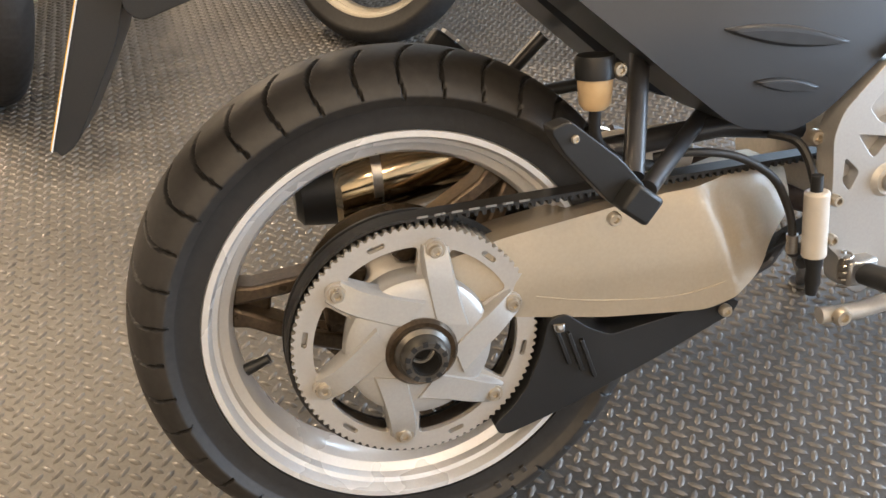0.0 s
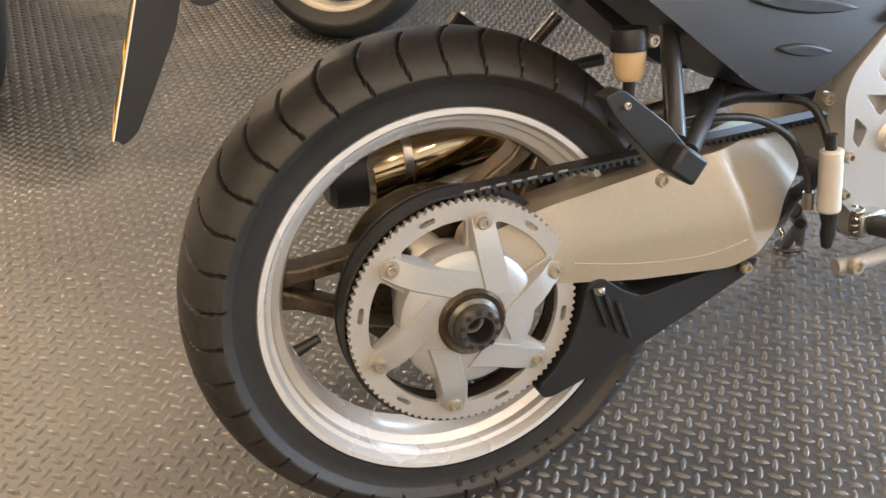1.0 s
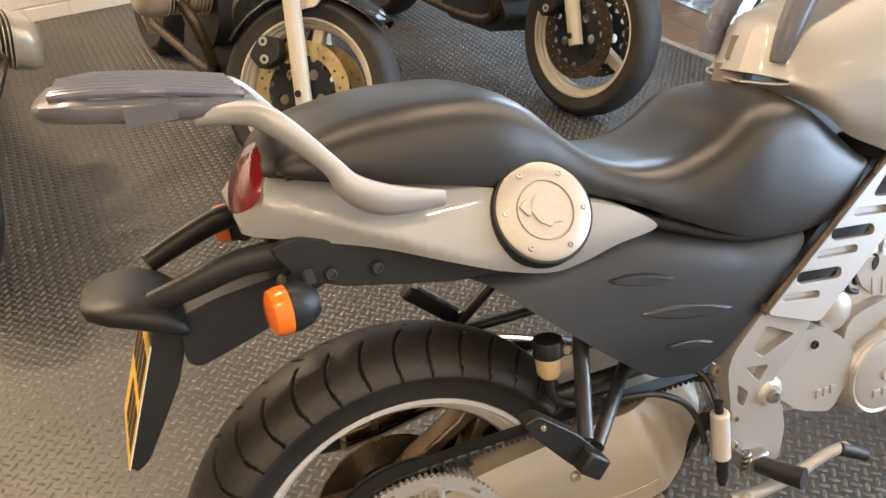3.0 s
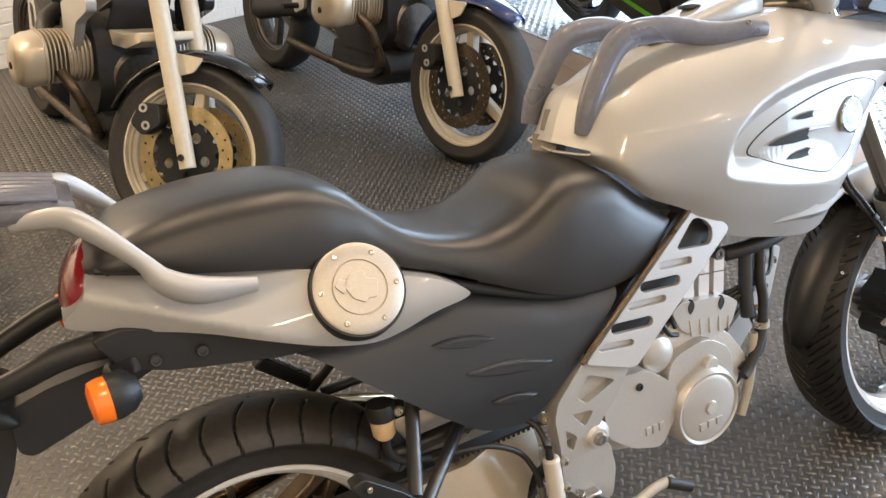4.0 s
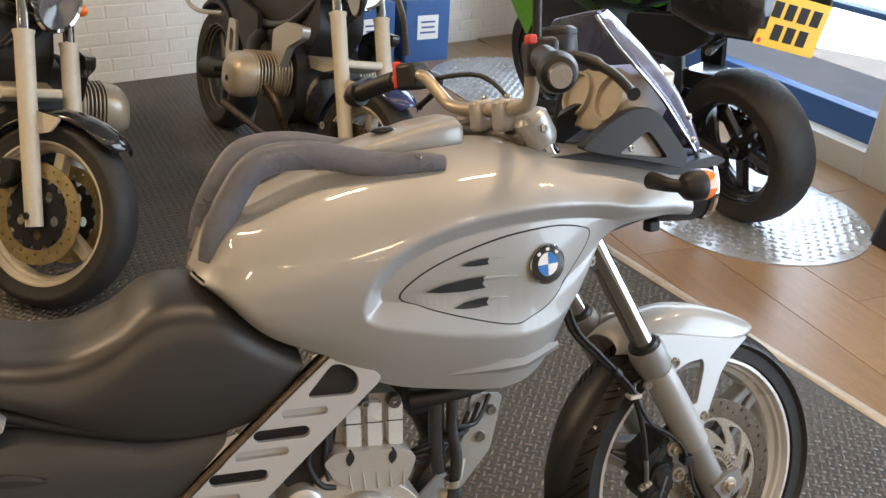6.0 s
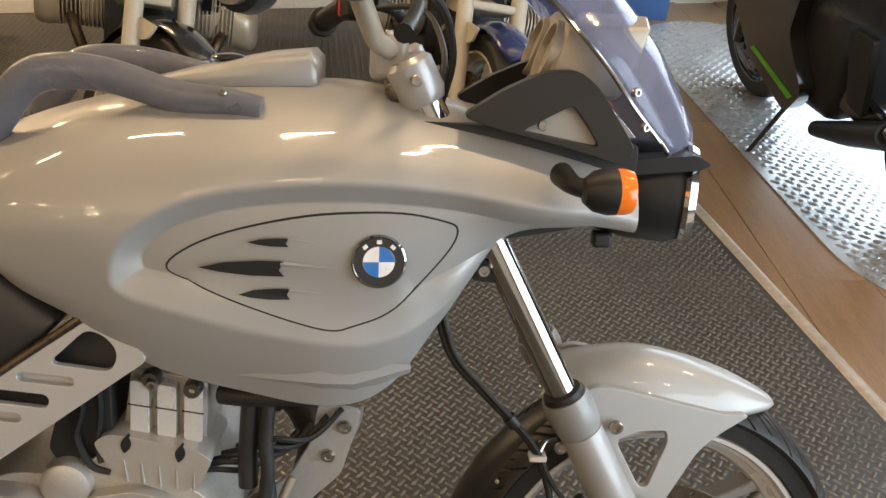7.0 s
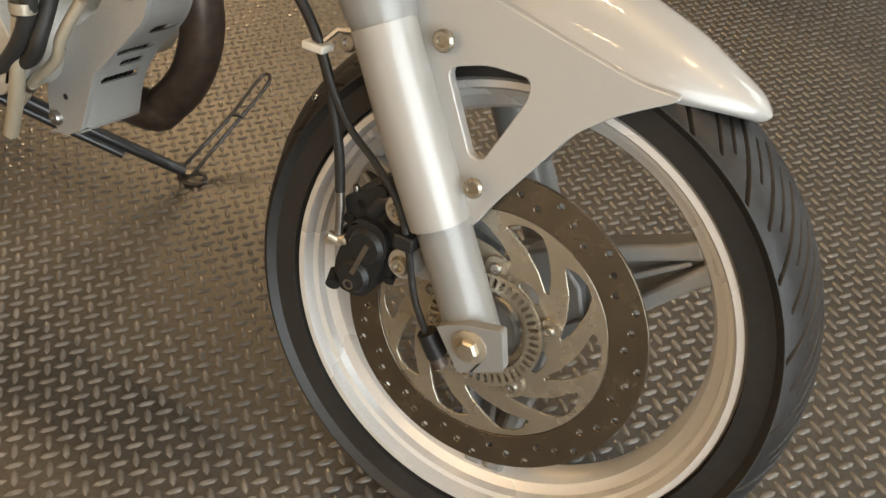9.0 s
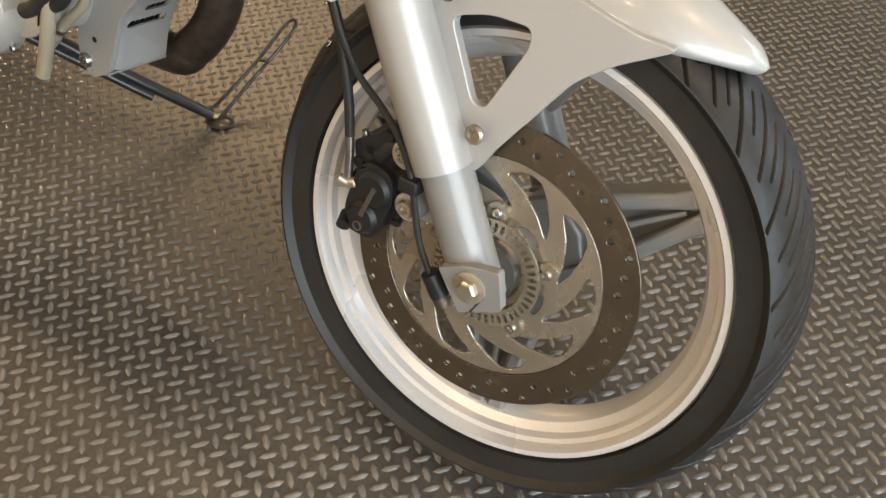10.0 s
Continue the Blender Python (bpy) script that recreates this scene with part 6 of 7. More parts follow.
CA = part("brake_caliper", prism(rounded([(1.361, 0.311), (1.352, 0.331), (1.365, 0.350), (1.346, 0.364), (1.362, 0.371), (1.352, 0.406), (1.372, 0.418), (1.388, 0.431), (1.403, 0.449), (1.417, 0.430), (1.421, 0.375), (1.418, 0.335), (1.391, 0.309), (1.372, 0.304)], 0.007, 4), -0.074, -0.012), BLACK, BIKE, "black brake caliper", bevel=0.005, segs=3)
part("caliper_face", prism(rounded([(1.358, 0.302), (1.396, 0.302), (1.415, 0.360), (1.410, 0.392), (1.376, 0.396), (1.364, 0.372), (1.354, 0.330)], 0.014, 5), -0.084, -0.055), BLACK, CA, bevel=0.008, segs=3)
for x, z, r in ((1.391, 0.366, 0.0210), (1.380, 0.326, 0.0195)):
    part("piston_boss", lathe([(0.0001, -0.090), (r - 0.004, -0.090), (r, -0.085), (r, -0.06), (0.0001, -0.06)], 28, (x, 0, z), closed=False), BLACK, CA)
part("raised_mark", moved(box(-0.0215, 0.0215, -0.0912, -0.0895, -0.0026, 0.0026), Matrix.Translation((1.388, 0, 0.352)) @ Matrix.Rotation(radians(-70), 4, 'Y')), STEEL, CA, "pale printed bar")
part("raised_mark", lathe([(0.0042, -0.0912), (0.0060, -0.0912), (0.0060, -0.0895), (0.0042, -0.0895)], 20, (1.378, 0, 0.317)), STEEL, CA, "pale printed ring")
for k_, (x, z) in enumerate(((1.374, 0.404), (1.396, 0.428), (1.408, 0.398), (1.362, 0.384))):
    part("caliper_boss", lathe([(0.0001, -0.074 - 0.003 * (k_ % 2)), (0.006, -0.074 - 0.003 * (k_ % 2)), (0.0085, -0.070), (0.0090, -0.05), (0.0001, -0.05)], 16, (x, 0, z), closed=False), BLACK, CA)
part("caliper_arm", sweep([(1.386, -0.066, 0.398), (1.398, -0.070, 0.416), (1.412, -0.066, 0.424)], [0.012, 0.010, 0.009], 12), BLACK, CA)
part("bleed_nipple", rod((1.366, -0.066, 0.402), (1.362, -0.070, 0.420), 0.0055, 0.003), STEEL, CA)
part("banjo", rod((1.340, -0.080, 0.352), (1.366, -0.080, 0.362), 0.0060), BRASS, CA, "brass hose union", bevel=0.002)
part("pad_pin", rod((1.408, -0.050, 0.342), (1.416, -0.074, 0.330), 0.006), BLACK, CA)
part("caliper_lug", rod((1.350, -0.07, 0.310), (1.356, -0.086, 0.304), 0.008), BLACK, CA)
part("caliper_bracket", prism(rounded([(1.408, 0.432), (1.432, 0.438), (1.470, 0.420), (1.490, 0.37), (1.470, 0.345), (1.432, 0.340), (1.416, 0.352), (1.430, 0.378), (1.428, 0.400), (1.406, 0.410)], 0.008, 3), -0.062, -0.044), SATIN, CA, "cast alloy bracket", bevel=0.003)
for x, z in ((1.420, 0.418), (1.431, 0.361)):
    part("bolt_boss", lathe([(0.004, -0.080), (0.0155, -0.080), (0.0165, -0.077), (0.0165, -0.05), (0.004, -0.05)], 28, (x, 0, z)), SATIN, CA)
    bolt(CA, (x, -0.079, z), 0.0105, 0.008, BRASS)
for ob in set(bpy.data.objects) - CA_START:
    ob.data.transform(Matrix.Translation((0.001, 0.028, -0.004)))
part("brake_line", sweep(curve([(1.150, -0.040, 0.83), (1.166, -0.055, 0.778), (1.190, -0.058, 0.700), (1.234, -0.060, 0.648), (1.272, -0.058, 0.608), (1.304, -0.058, 0.573), (1.321, -0.058, 0.545), (1.335, -0.057, 0.508), (1.348, -0.055, 0.452), (1.353, -0.054, 0.410)], 7), 0.0052, 10), RUBBER, BIKE, "black brake line")
part("line_sleeve", sweep([(1.352, -0.054, 0.425), (1.355, -0.054, 0.395), (1.356, -0.054, 0.362)], 0.0044, 10), STEEL, BIKE, "steel hose end")
part("hose_banjo", rod((1.346, -0.058, 0.358), (1.362, -0.050, 0.350), 0.0055), BRASS, BIKE)
part("sensor_cable", sweep(curve([(1.155, -0.035, 0.83), (1.173, -0.060, 0.778), (1.197, -0.064, 0.702), (1.241, -0.066, 0.650), (1.279, -0.064, 0.608), (1.315, -0.062, 0.564), (1.337, -0.061, 0.518), (1.360, -0.060, 0.484), (1.395, -0.061, 0.458), (1.425, -0.063, 0.428), (1.443, -0.064, 0.388), (1.458, -0.063, 0.334), (1.479, -0.060, 0.292)], 7), 0.0036, 8), RUBBER, BIKE, "thin black sensor cable")
part("line_tape", rod((1.274, -0.061, 0.610), (1.285, -0.061, 0.598), 0.0095), BLACK, BIKE)
part("sensor", rod((1.476, -0.060, 0.300), (1.490, -0.056, 0.276), 0.0105, 0.0115), BLACK, BIKE, "black wheel sensor")
part("sensor_plug", rod((1.489, -0.057, 0.276), (1.496, -0.056, 0.264), 0.009), RUSTY, BIKE, "small red-brown sensor plug")
part("line_clip", moved(box(-0.011, 0.011, -0.072, -0.052, -0.008, 0.008), Matrix.Translation((1.440, 0, 0.394))), BLACK, BIKE, bevel=0.002)
part("line_clip", moved(box(-0.012, 0.012, -0.070, -0.050, -0.004, 0.004), Matrix.Translation((1.318, 0, 0.550))), BONE, BIKE, bevel=0.002)
part("clip_stay", sweep([(1.318, -0.060, 0.550), (1.330, -0.048, 0.566), (1.346, -0.040, 0.566)], 0.0028, 6), STEEL, BIKE)
bolt(BIKE, (1.350, -0.056, 0.562), 0.009, 0.006, STEEL)

# handlebar, turned with the fork
HM = Matrix.Translation((1.098, 0.030, 1.092)) @ Matrix.Rotation(radians(1.5), 4, 'Z') @ Matrix.Rotation(radians(-4.5), 4, 'X') @ Matrix.Diagonal((1, 0.94, 1, 1)) @ Matrix.Translation((-1.085, 0, -1.10))


def hpart(name, bm, material, parent=BIKE, label="", **kw):
    return part(name, moved(bm, HM), material, parent, label, **kw)


def hbolt(parent, at, r, h, material=None, way=(0, -1, 0)):
    return bolt(parent, HM @ Vector(at), r, h, material, HM.to_3x3() @ Vector(way))


BAR = [(0.972, 0.41, 1.124), (1.005, 0.33, 1.141), (1.033, 0.255, 1.149), (1.045, 0.215, 1.147), (1.058, 0.185, 1.118), (1.070, 0.150, 1.090), (1.082, 0.09, 1.082), (1.085, 0.04, 1.080)]
HB = hpart("handlebar", sweep(curve([(x, -y, z) for x, y, z in BAR] + BAR[::-1], 5), 0.0115, 12), SWING, BIKE, "beige-silver handlebar")
for s in (-1, 1):
    hpart("grip", sweep([(1.018, s * 0.295, 1.146), (1.00, s * 0.34, 1.139), (0.972, s * 0.410, 1.124)], 0.0175, 18), BLACK, HB, "black rubber grip")
    hpart("bar_end", sweep([(0.976, s * 0.400, 1.126), (0.972, s * 0.410, 1.124), (0.966, s * 0.424, 1.121), (0.964, s * 0.428, 1.120)], [0.024, 0.025, 0.021, 0.014], 24), BLACK, HB, "black bar end")
    hpart("end_weight", sweep([(0.965, s * 0.427, 1.1205), (0.961, s * 0.437, 1.118)], [0.015, 0.013], 20), STEEL, HB, "steel bar-end weight")
    hpart("switch_block", moved(box(-0.022, 0.022, -0.028, 0.028, -0.024, 0.026), Matrix.Translation((1.036, s * 0.255, 1.148)) @ Matrix.Rotation(radians(s * 20), 4, 'Z')), BLACK, HB, bevel=0.008)
    hpart("switch_key", moved(box(-0.024, -0.010, -0.007, 0.007, (0.018 if s < 0 else -0.018), 0.031), Matrix.Translation((1.030, s * 0.272, 1.147))), REDSW, HB, "red switch", bevel=0.003)
    hpart("lever", sweep(curve([(1.062, s * 0.240, 1.150), (1.095, s * 0.27, 1.142), (1.108, s * 0.32, 1.120), (1.095, s * 0.385, 1.092)], 5), [0.010] * 8 + [0.0065] * 7 + [0.009], 10), BLACK, HB, "black lever")
    hpart("bar_clamp", box(1.062, 1.108, s * 0.045 - 0.018, s * 0.045 + 0.018, 1.045, 1.098), SATIN, HB, bevel=0.008)
    hpart("bar_cable", sweep(curve([(1.05, s * 0.22, 1.14), (1.13, s * 0.15, 1.14), (1.16, s * 0.08, 1.08), (1.15, s * 0.05, 1.02)], 6), 0.0045, 8), RUBBER, HB)
    hbolt(HB, (1.085, s * 0.045 - 0.006, 1.098), 0.006, 0.006, STEEL, (0, 0, 1))
RES = hpart("fluid_reservoir", lathe([(0.0001, 1.128), (0.026, 1.128), (0.029, 1.134), (0.029, 1.158), (0.026, 1.164), (0.0001, 1.164)], 32, (1.085, -0.215, 0.02), axis='z', closed=False), BLACK, BIKE, "round black brake fluid reservoir")
hpart("reservoir_cap", lathe([(0.0001, 1.172), (0.022, 1.171), (0.0295, 1.166), (0.0295, 1.160), (0.0001, 1.160)], 32, (1.085, -0.215, 0.02), axis='z', closed=False), BLACK, RES, "black reservoir cap")

# mirrors on bent stems
for pts, c in (([(1.045, 0.300, 1.160), (1.045, 0.312, 1.235), (1.042, 0.365, 1.285), (1.034, 0.450, 1.298), (1.030, 0.505, 1.294)], (1.026, 0.546, 1.290)),
               ([(1.045, -0.215, 1.180), (1.045, -0.225, 1.290), (1.035, -0.290, 1.375), (1.010, -0.370, 1.400), (1.004, -0.390, 1.402)], (1.000, -0.430, 1.405))):
    MI = part("mirror", lathe([(0.0001, 0.020), (0.030, 0.017), (0.048, 0.006), (0.051, -0.002), (0.049, -0.005), (0.0001, -0.004)], 40, c, axis='x', closed=False), BLACK, BIKE, "round black mirror on a bent stem")
    part("mirror_glass", lathe([(0.0001, -0.0052), (0.047, -0.0052), (0.0465, -0.0062), (0.0001, -0.0064)], 40, c, axis='x', closed=False), CHROME, MI, "mirror glass")
    part("stem", sweep(curve(pts, 6), 0.0062, 10), BLACK, MI, "black steel stem")

# ---- the other motorcycles ----


def road_wheel(name, bike, c, m, R, half, rim_r, rim_m, spokes, disc_m=None, disc_side=(-1,), label=""):
    M = m @ Matrix.Translation(c)
    groove = lambda u, a: 0.003 * (abs(u) < 0.6 and ((a * 20 / math.pi - 3.0 * abs(u)) % 1.0) < 0.14)
    t = part(name + "_tyre", moved(tyre(R, half, rim_r - 0.004, groove, 280, 20), M), RUBBER_OLD, bike, "dusty black tyre", angle=60)
    w = part(name + "_rim", moved(lathe(rim_profile(rim_r, half * 0.76), 72), M), rim_m, bike, label, angle=30)
    for k in range(spokes):
        part("spoke", moved(prism([(0.03, -0.022), (rim_r - 0.03, -0.016), (rim_r - 0.03, 0.016), (0.03, 0.022)], -0.018, 0.018), M @ Matrix.Rotation(2 * math.pi * k / spokes + 0.4, 4, 'Y')), rim_m, w, bevel=0.006)
    part("hub", moved(lathe([(0.012, -0.06), (0.035, -0.06), (0.05, -0.03), (0.05, 0.03), (0.035, 0.06), (0.012, 0.06)], 28), M), rim_m, w)
    if disc_m:
        for s in disc_side:
            hs = [circle((0.128 + 0.016 * (k % 2)) * math.cos(k * math.pi / 15), (0.128 + 0.016 * (k % 2)) * math.sin(k * math.pi / 15), 0.0048, 6) for k in range(30)]
            y = s * (half + 0.004)
            d = part("brake_disc", moved(prism(circle(0, 0, 0.160, 56), y - 0.0025, y + 0.0025, [circle(0, 0, 0.114, 40)] + hs), M), disc_m, bike, "drilled gold-tinted brake disc" if disc_m is GOLD else "drilled dark steel brake disc")
            cr = []
            for k in range(60):
                r = 0.118 if k % 4 < 2 else 0.100
                cr.append((r * math.cos(2 * math.pi * k / 60), r * math.sin(2 * math.pi * k / 60)))
            part("disc_carrier", moved(prism(cr, y - 0.002, y + 0.006, [circle(0.066 * math.cos(k * 1.257), 0.066 * math.sin(k * 1.257), 0.017, 12) for k in range(5)]), M), BLACK, d, "black disc carrier", bevel=0.001)
    return w


def boxer_bike(m, paint, label, steer, rear_pipe=True, mirrors=False):
    """A naked flat-twin motorcycle; x forward from the rear axle, standing on its wheels."""
    b = thing("motorcycle", m, label, "motorcycle", "parked motorcycles")
    WB, R = 1.48, 0.30
    I = Matrix.Identity(4)
    fa = Vector((WB, 0, R))
    ap, ad = Vector((WB - 0.06, 0, R)), Vector((-0.45, 0, 0.89)).normalized()
    SM = Matrix.Translation(ap) @ Matrix.Rotation(radians(steer), 4, ad) @ Matrix.Translation(-ap)
    road_wheel("rear", b, Vector((0, 0, R)), I, R, 0.078, 0.222, DARKSTEEL, 5, label="grey cast rim")
    road_wheel("front", b, fa, SM, R, 0.060, 0.232, FORKCREAM, 3, DISC if mirrors else GOLD, (-1, 1), "pale cast rim")
    fl = lambda z, y: Vector((WB + 0.02 - 0.46 * (z - R), y, z))
    for s in (-1, 1):
        y = s * 0.098
        g = part("fork_leg", moved(sweep([fl(0.27, y), fl(0.45, y), fl(0.80, y), fl(0.815, y)], [0.026, 0.027, 0.029, 0.033], 20), SM), FORKCREAM, b, "thick cream-silver fork leg")
        part("fork_tube", moved(sweep([fl(0.81, y), fl(1.03, y)], 0.018, 16), SM), CHROME, b)
        bolt(g, SM @ Vector((WB + 0.018, y - 0.028, R)), 0.011, 0.006, DARK, SM.to_3x3() @ Vector((0, -1, 0)))
        cal = part("caliper", moved(prism(rounded([(WB - 0.17, 0.36), (WB - 0.15, 0.43), (WB - 0.09, 0.44), (WB - 0.07, 0.38), (WB - 0.12, 0.33)], 0.015), s * 0.105 - 0.03, s * 0.105 + 0.02), SM), BLACK, b, "black brake caliper", bevel=0.008)
        for q in ((WB - 0.135, 0.415), (WB - 0.115, 0.365)):
            part("piston_cap", moved(lathe([(0.007, s * 0.105 - 0.033), (0.014, s * 0.105 - 0.033), (0.014, s * 0.105 - 0.02), (0.006, s * 0.105 - 0.02)], 20, (q[0], 0, q[1])), SM), SATIN, cal)
        part("bar_grip", moved(sweep([(WB - 0.50, s * 0.24, 1.06), (WB - 0.54, s * 0.36, 1.04)], 0.017, 14), SM), BLACK, b)
        ind = part("indicator", moved(ball((WB - 0.30, s * 0.19, 0.93), (0.030, 0.026, 0.022), 14), SM), ORANGE, b, "orange indicator")
        part("stalk", moved(rod((WB - 0.31, s * 0.17, 0.93), (WB - 0.32, s * 0.09, 0.93), 0.009), SM), CHROME, ind)
        if mirrors:
            mr = part("mirror", moved(ball((WB - 0.47, s * 0.34, 1.30), (0.012, 0.055, 0.045), 18), SM), CHROME, b, "round chromed mirror")
            part("mirror_stem", moved(rod((WB - 0.49, s * 0.25, 1.07), (WB - 0.475, s * 0.33, 1.19), 0.006), SM), BLACK, mr)
        # cylinder: barrel, finned head, smooth cover with its bolts and spark cap
        egg = lambda w, h, c, yy, n=28: [(c[0] + w * math.copysign(abs(math.cos(a)) ** 0.72, math.cos(a)), s * yy, c[1] + h * math.copysign(abs(math.sin(a)) ** 0.72, math.sin(a))) for a in [2 * math.pi * j / n for j in range(n)]]
        cy = part("cylinder", loft([egg(w * 0.082, w * 0.072, (0.985 + 0.02 * k, 0.515), yy) for k, (yy, w) in enumerate(((0.12, 0.95), (0.215, 0.95)))]), ENGINE, b, "silver finned cylinder")
        for k in range(10):
            part("fin", loft([egg(0.098, 0.084, (0.99, 0.518), yy, 22) for yy in (0.150 + 0.0135 * k, 0.1545 + 0.0135 * k)]), SWING, cy)
        cv = part("head_cover", loft([egg(w * 0.100, w * 0.082, (0.985, 0.515 - 0.006 * k), yy) for k, (yy, w) in enumerate(((0.285, 1.0), (0.325, 1.02), (0.352, 0.93), (0.368, 0.74), (0.374, 0.45)))]), SWING, cy, "smooth cast head cover")
        part("cover_rib", loft([egg(0.104, 0.086, (0.985, 0.515), yy) for yy in (0.283, 0.292)]), SWING, cv)
        bolt(cv, (0.985, s * 0.374, 0.492), 0.012, 0.004, DARK, (0, s, 0))
        bolt(cv, (1.060, s * 0.340, 0.512), 0.007, 0.010, STEEL, (0, s, 0))
        bolt(cv, (0.910, s * 0.340, 0.512), 0.007, 0.010, STEEL, (0, s, 0))
        part("intake_stub", sweep(curve([(0.90, s * 0.24, 0.56), (0.84, s * 0.22, 0.60), (0.76, s * 0.16, 0.62)], 5), 0.028, 14), CAVITY, b, "black intake stub")
        part("header_pipe", sweep(curve([(1.07, s * 0.25, 0.49), (1.125, s * 0.22, 0.43), (1.125, s * 0.17, 0.31), (1.02, s * 0.14, 0.24), (0.75, s * 0.12, 0.21), (0.35, s * 0.14, 0.22)], 6), 0.019, 14), RUSTED, b, "brown curved exhaust pipe")
        part("side_frame", sweep(curve([(1.17, s * 0.06, 0.92), (0.95, s * 0.11, 0.72), (0.62, s * 0.12, 0.66), (0.36, s * 0.11, 0.74), (0.06, s * 0.10, 0.80)], 5), 0.017, 12), TUBE, b)
        part("footrest_plate", prism(rounded([(0.38, 0.62), (0.46, 0.62), (0.50, 0.40), (0.42, 0.36), (0.36, 0.46)], 0.02), s * 0.15 - 0.008, s * 0.15 + 0.008, [rounded([(0.40, 0.58), (0.445, 0.57), (0.45, 0.47), (0.405, 0.48)], 0.012)]), SATIN, b, "pale cast footrest plate", bevel=0.003)
        part("footrest", sweep([(0.44, s * 0.15, 0.40), (0.45, s * 0.24, 0.40)], 0.013, 12), BLACK, b)
        part("side_cover", prism(rounded([(0.48, 0.72), (0.70, 0.70), (0.72, 0.56), (0.58, 0.52), (0.50, 0.58)], 0.03), s * 0.145 - 0.012, s * 0.145 + 0.012), CAVITY, b, bevel=0.008)
        part("shroud", prism(rounded([(0.985, 0.690), (1.10, 0.742), (1.25, 0.752), (1.245, 0.712), (1.130, 0.655), (1.075, 0.560), (1.050, 0.500), (0.995, 0.545)], 0.016), s * 0.19 - 0.016, s * 0.19 + 0.016), SATIN if s < 0 else GLOSSBLACK, b, "angular cooler shroud", bevel=0.012, segs=3)
    part("frame_body", prism(rounded([(0.16, 0.66), (0.20, 0.84), (0.60, 0.86), (1.12, 0.90), (1.16, 0.72), (1.06, 0.60), (0.80, 0.55), (0.44, 0.50), (0.30, 0.56)], 0.03, 3), -0.095, 0.095), CAVITY, b, "black frame and air box under the tank", bevel=0.02)
    hug_ = [(0.335 * math.cos(radians(a)), 0.30 + 0.335 * math.sin(radians(a))) for a in range(28, 131, 6)] + [(0.312 * math.cos(radians(a)), 0.30 + 0.312 * math.sin(radians(a))) for a in range(130, 27, -6)]
    part("wheel_hugger", prism(hug_, -0.085, 0.085), BLACK, b, "black plastic rear mudguard", bevel=0.006)
    part("pannier_rail", sweep(curve([(0.30, -0.16, 0.80), (0.10, -0.20, 0.78), (-0.12, -0.20, 0.74), (-0.16, -0.19, 0.62), (0.02, -0.19, 0.58), (0.30, -0.16, 0.62)], 5), 0.011, 10), SATIN, b, "pale steel luggage rail")
    part("bellypan", prism(rounded([(0.70, 0.22), (0.72, 0.32), (1.10, 0.34), (1.16, 0.27), (1.08, 0.20), (0.78, 0.18)], 0.02, 3), -0.13, 0.13), CAVITY, b, bevel=0.02)
    part("engine_block", prism(rounded([(0.72, 0.36), (0.70, 0.58), (0.80, 0.66), (1.02, 0.66), (1.10, 0.58), (1.12, 0.42), (1.05, 0.32), (0.80, 0.30)], 0.03, 4), -0.14, 0.14), CAVITY, b, "dark engine block", bevel=0.015)
    part("engine_front", lathe([(0.0001, 0.05), (0.09, 0.05), (0.11, 0.03), (0.115, -0.05), (0.0001, -0.05)], 36, (1.07, 0, 0.45), axis='x', closed=False), DARKSTEEL, b, "dark cast front engine cover")
    part("sump", box(0.74, 1.08, -0.10, 0.10, 0.20, 0.32), CAVITY, b, bevel=0.03)
    part("gearbox", box(0.42, 0.74, -0.11, 0.11, 0.34, 0.56), BLACK, b, bevel=0.03)
    part("fork_bridge", prism(rounded([(0.95, 0.605), (1.20, 0.628), (1.35, 0.668), (1.355, 0.640), (1.22, 0.588), (0.95, 0.555)], 0.010), -0.085, 0.085), FORKCREAM, b, "pale fork brace arm", bevel=0.01)
    part("swing_arm", sweep([(0.46, -0.06, 0.40), (0.20, -0.10, 0.34), (0.0, -0.105, 0.30)], [0.045, 0.04, 0.055], 16), CAVITY, b)
    part("tank", loft([[(x, w * math.copysign(abs(math.cos(a)) ** 0.7, math.cos(a)), z + h * math.copysign(abs(math.sin(a)) ** 0.8, math.sin(a))) for a in [2 * math.pi * j / 28 for j in range(28)]] for x, z, w, h in ((0.55, 0.86, 0.09, 0.05), (0.62, 0.88, 0.13, 0.08), (0.80, 0.92, 0.165, 0.12), (1.00, 0.94, 0.17, 0.12), (1.12, 0.93, 0.13, 0.09), (1.16, 0.92, 0.08, 0.05))]), paint, b, "glossy painted tank", angle=60)
    part("seat", loft([[(x, w * math.copysign(abs(math.cos(a)) ** 0.6, math.cos(a)), z + h * math.copysign(abs(math.sin(a)) ** 0.7, math.sin(a))) for a in [2 * math.pi * j / 24 for j in range(24)]] for x, z, w, h in ((-0.16, 0.90, 0.07, 0.03), (-0.08, 0.88, 0.12, 0.045), (0.20, 0.84, 0.13, 0.05), (0.42, 0.80, 0.13, 0.05), (0.58, 0.84, 0.09, 0.04))]), SEAT, b, "black vinyl seat", angle=60)
    part("tail_guard", prism(rounded([(-0.28, 0.80), (-0.20, 0.86), (0.10, 0.82), (0.10, 0.76), (-0.10, 0.74), (-0.34, 0.60), (-0.37, 0.61)], 0.02), -0.075, 0.075), CAVITY, b, bevel=0.012)
    part("silencer", sweep([(0.40, 0.17, 0.22), (0.20, 0.19, 0.27), (-0.28, 0.20, 0.36)], [0.028, 0.056, 0.052], 24), EXHAUST, b, "bright steel silencer")
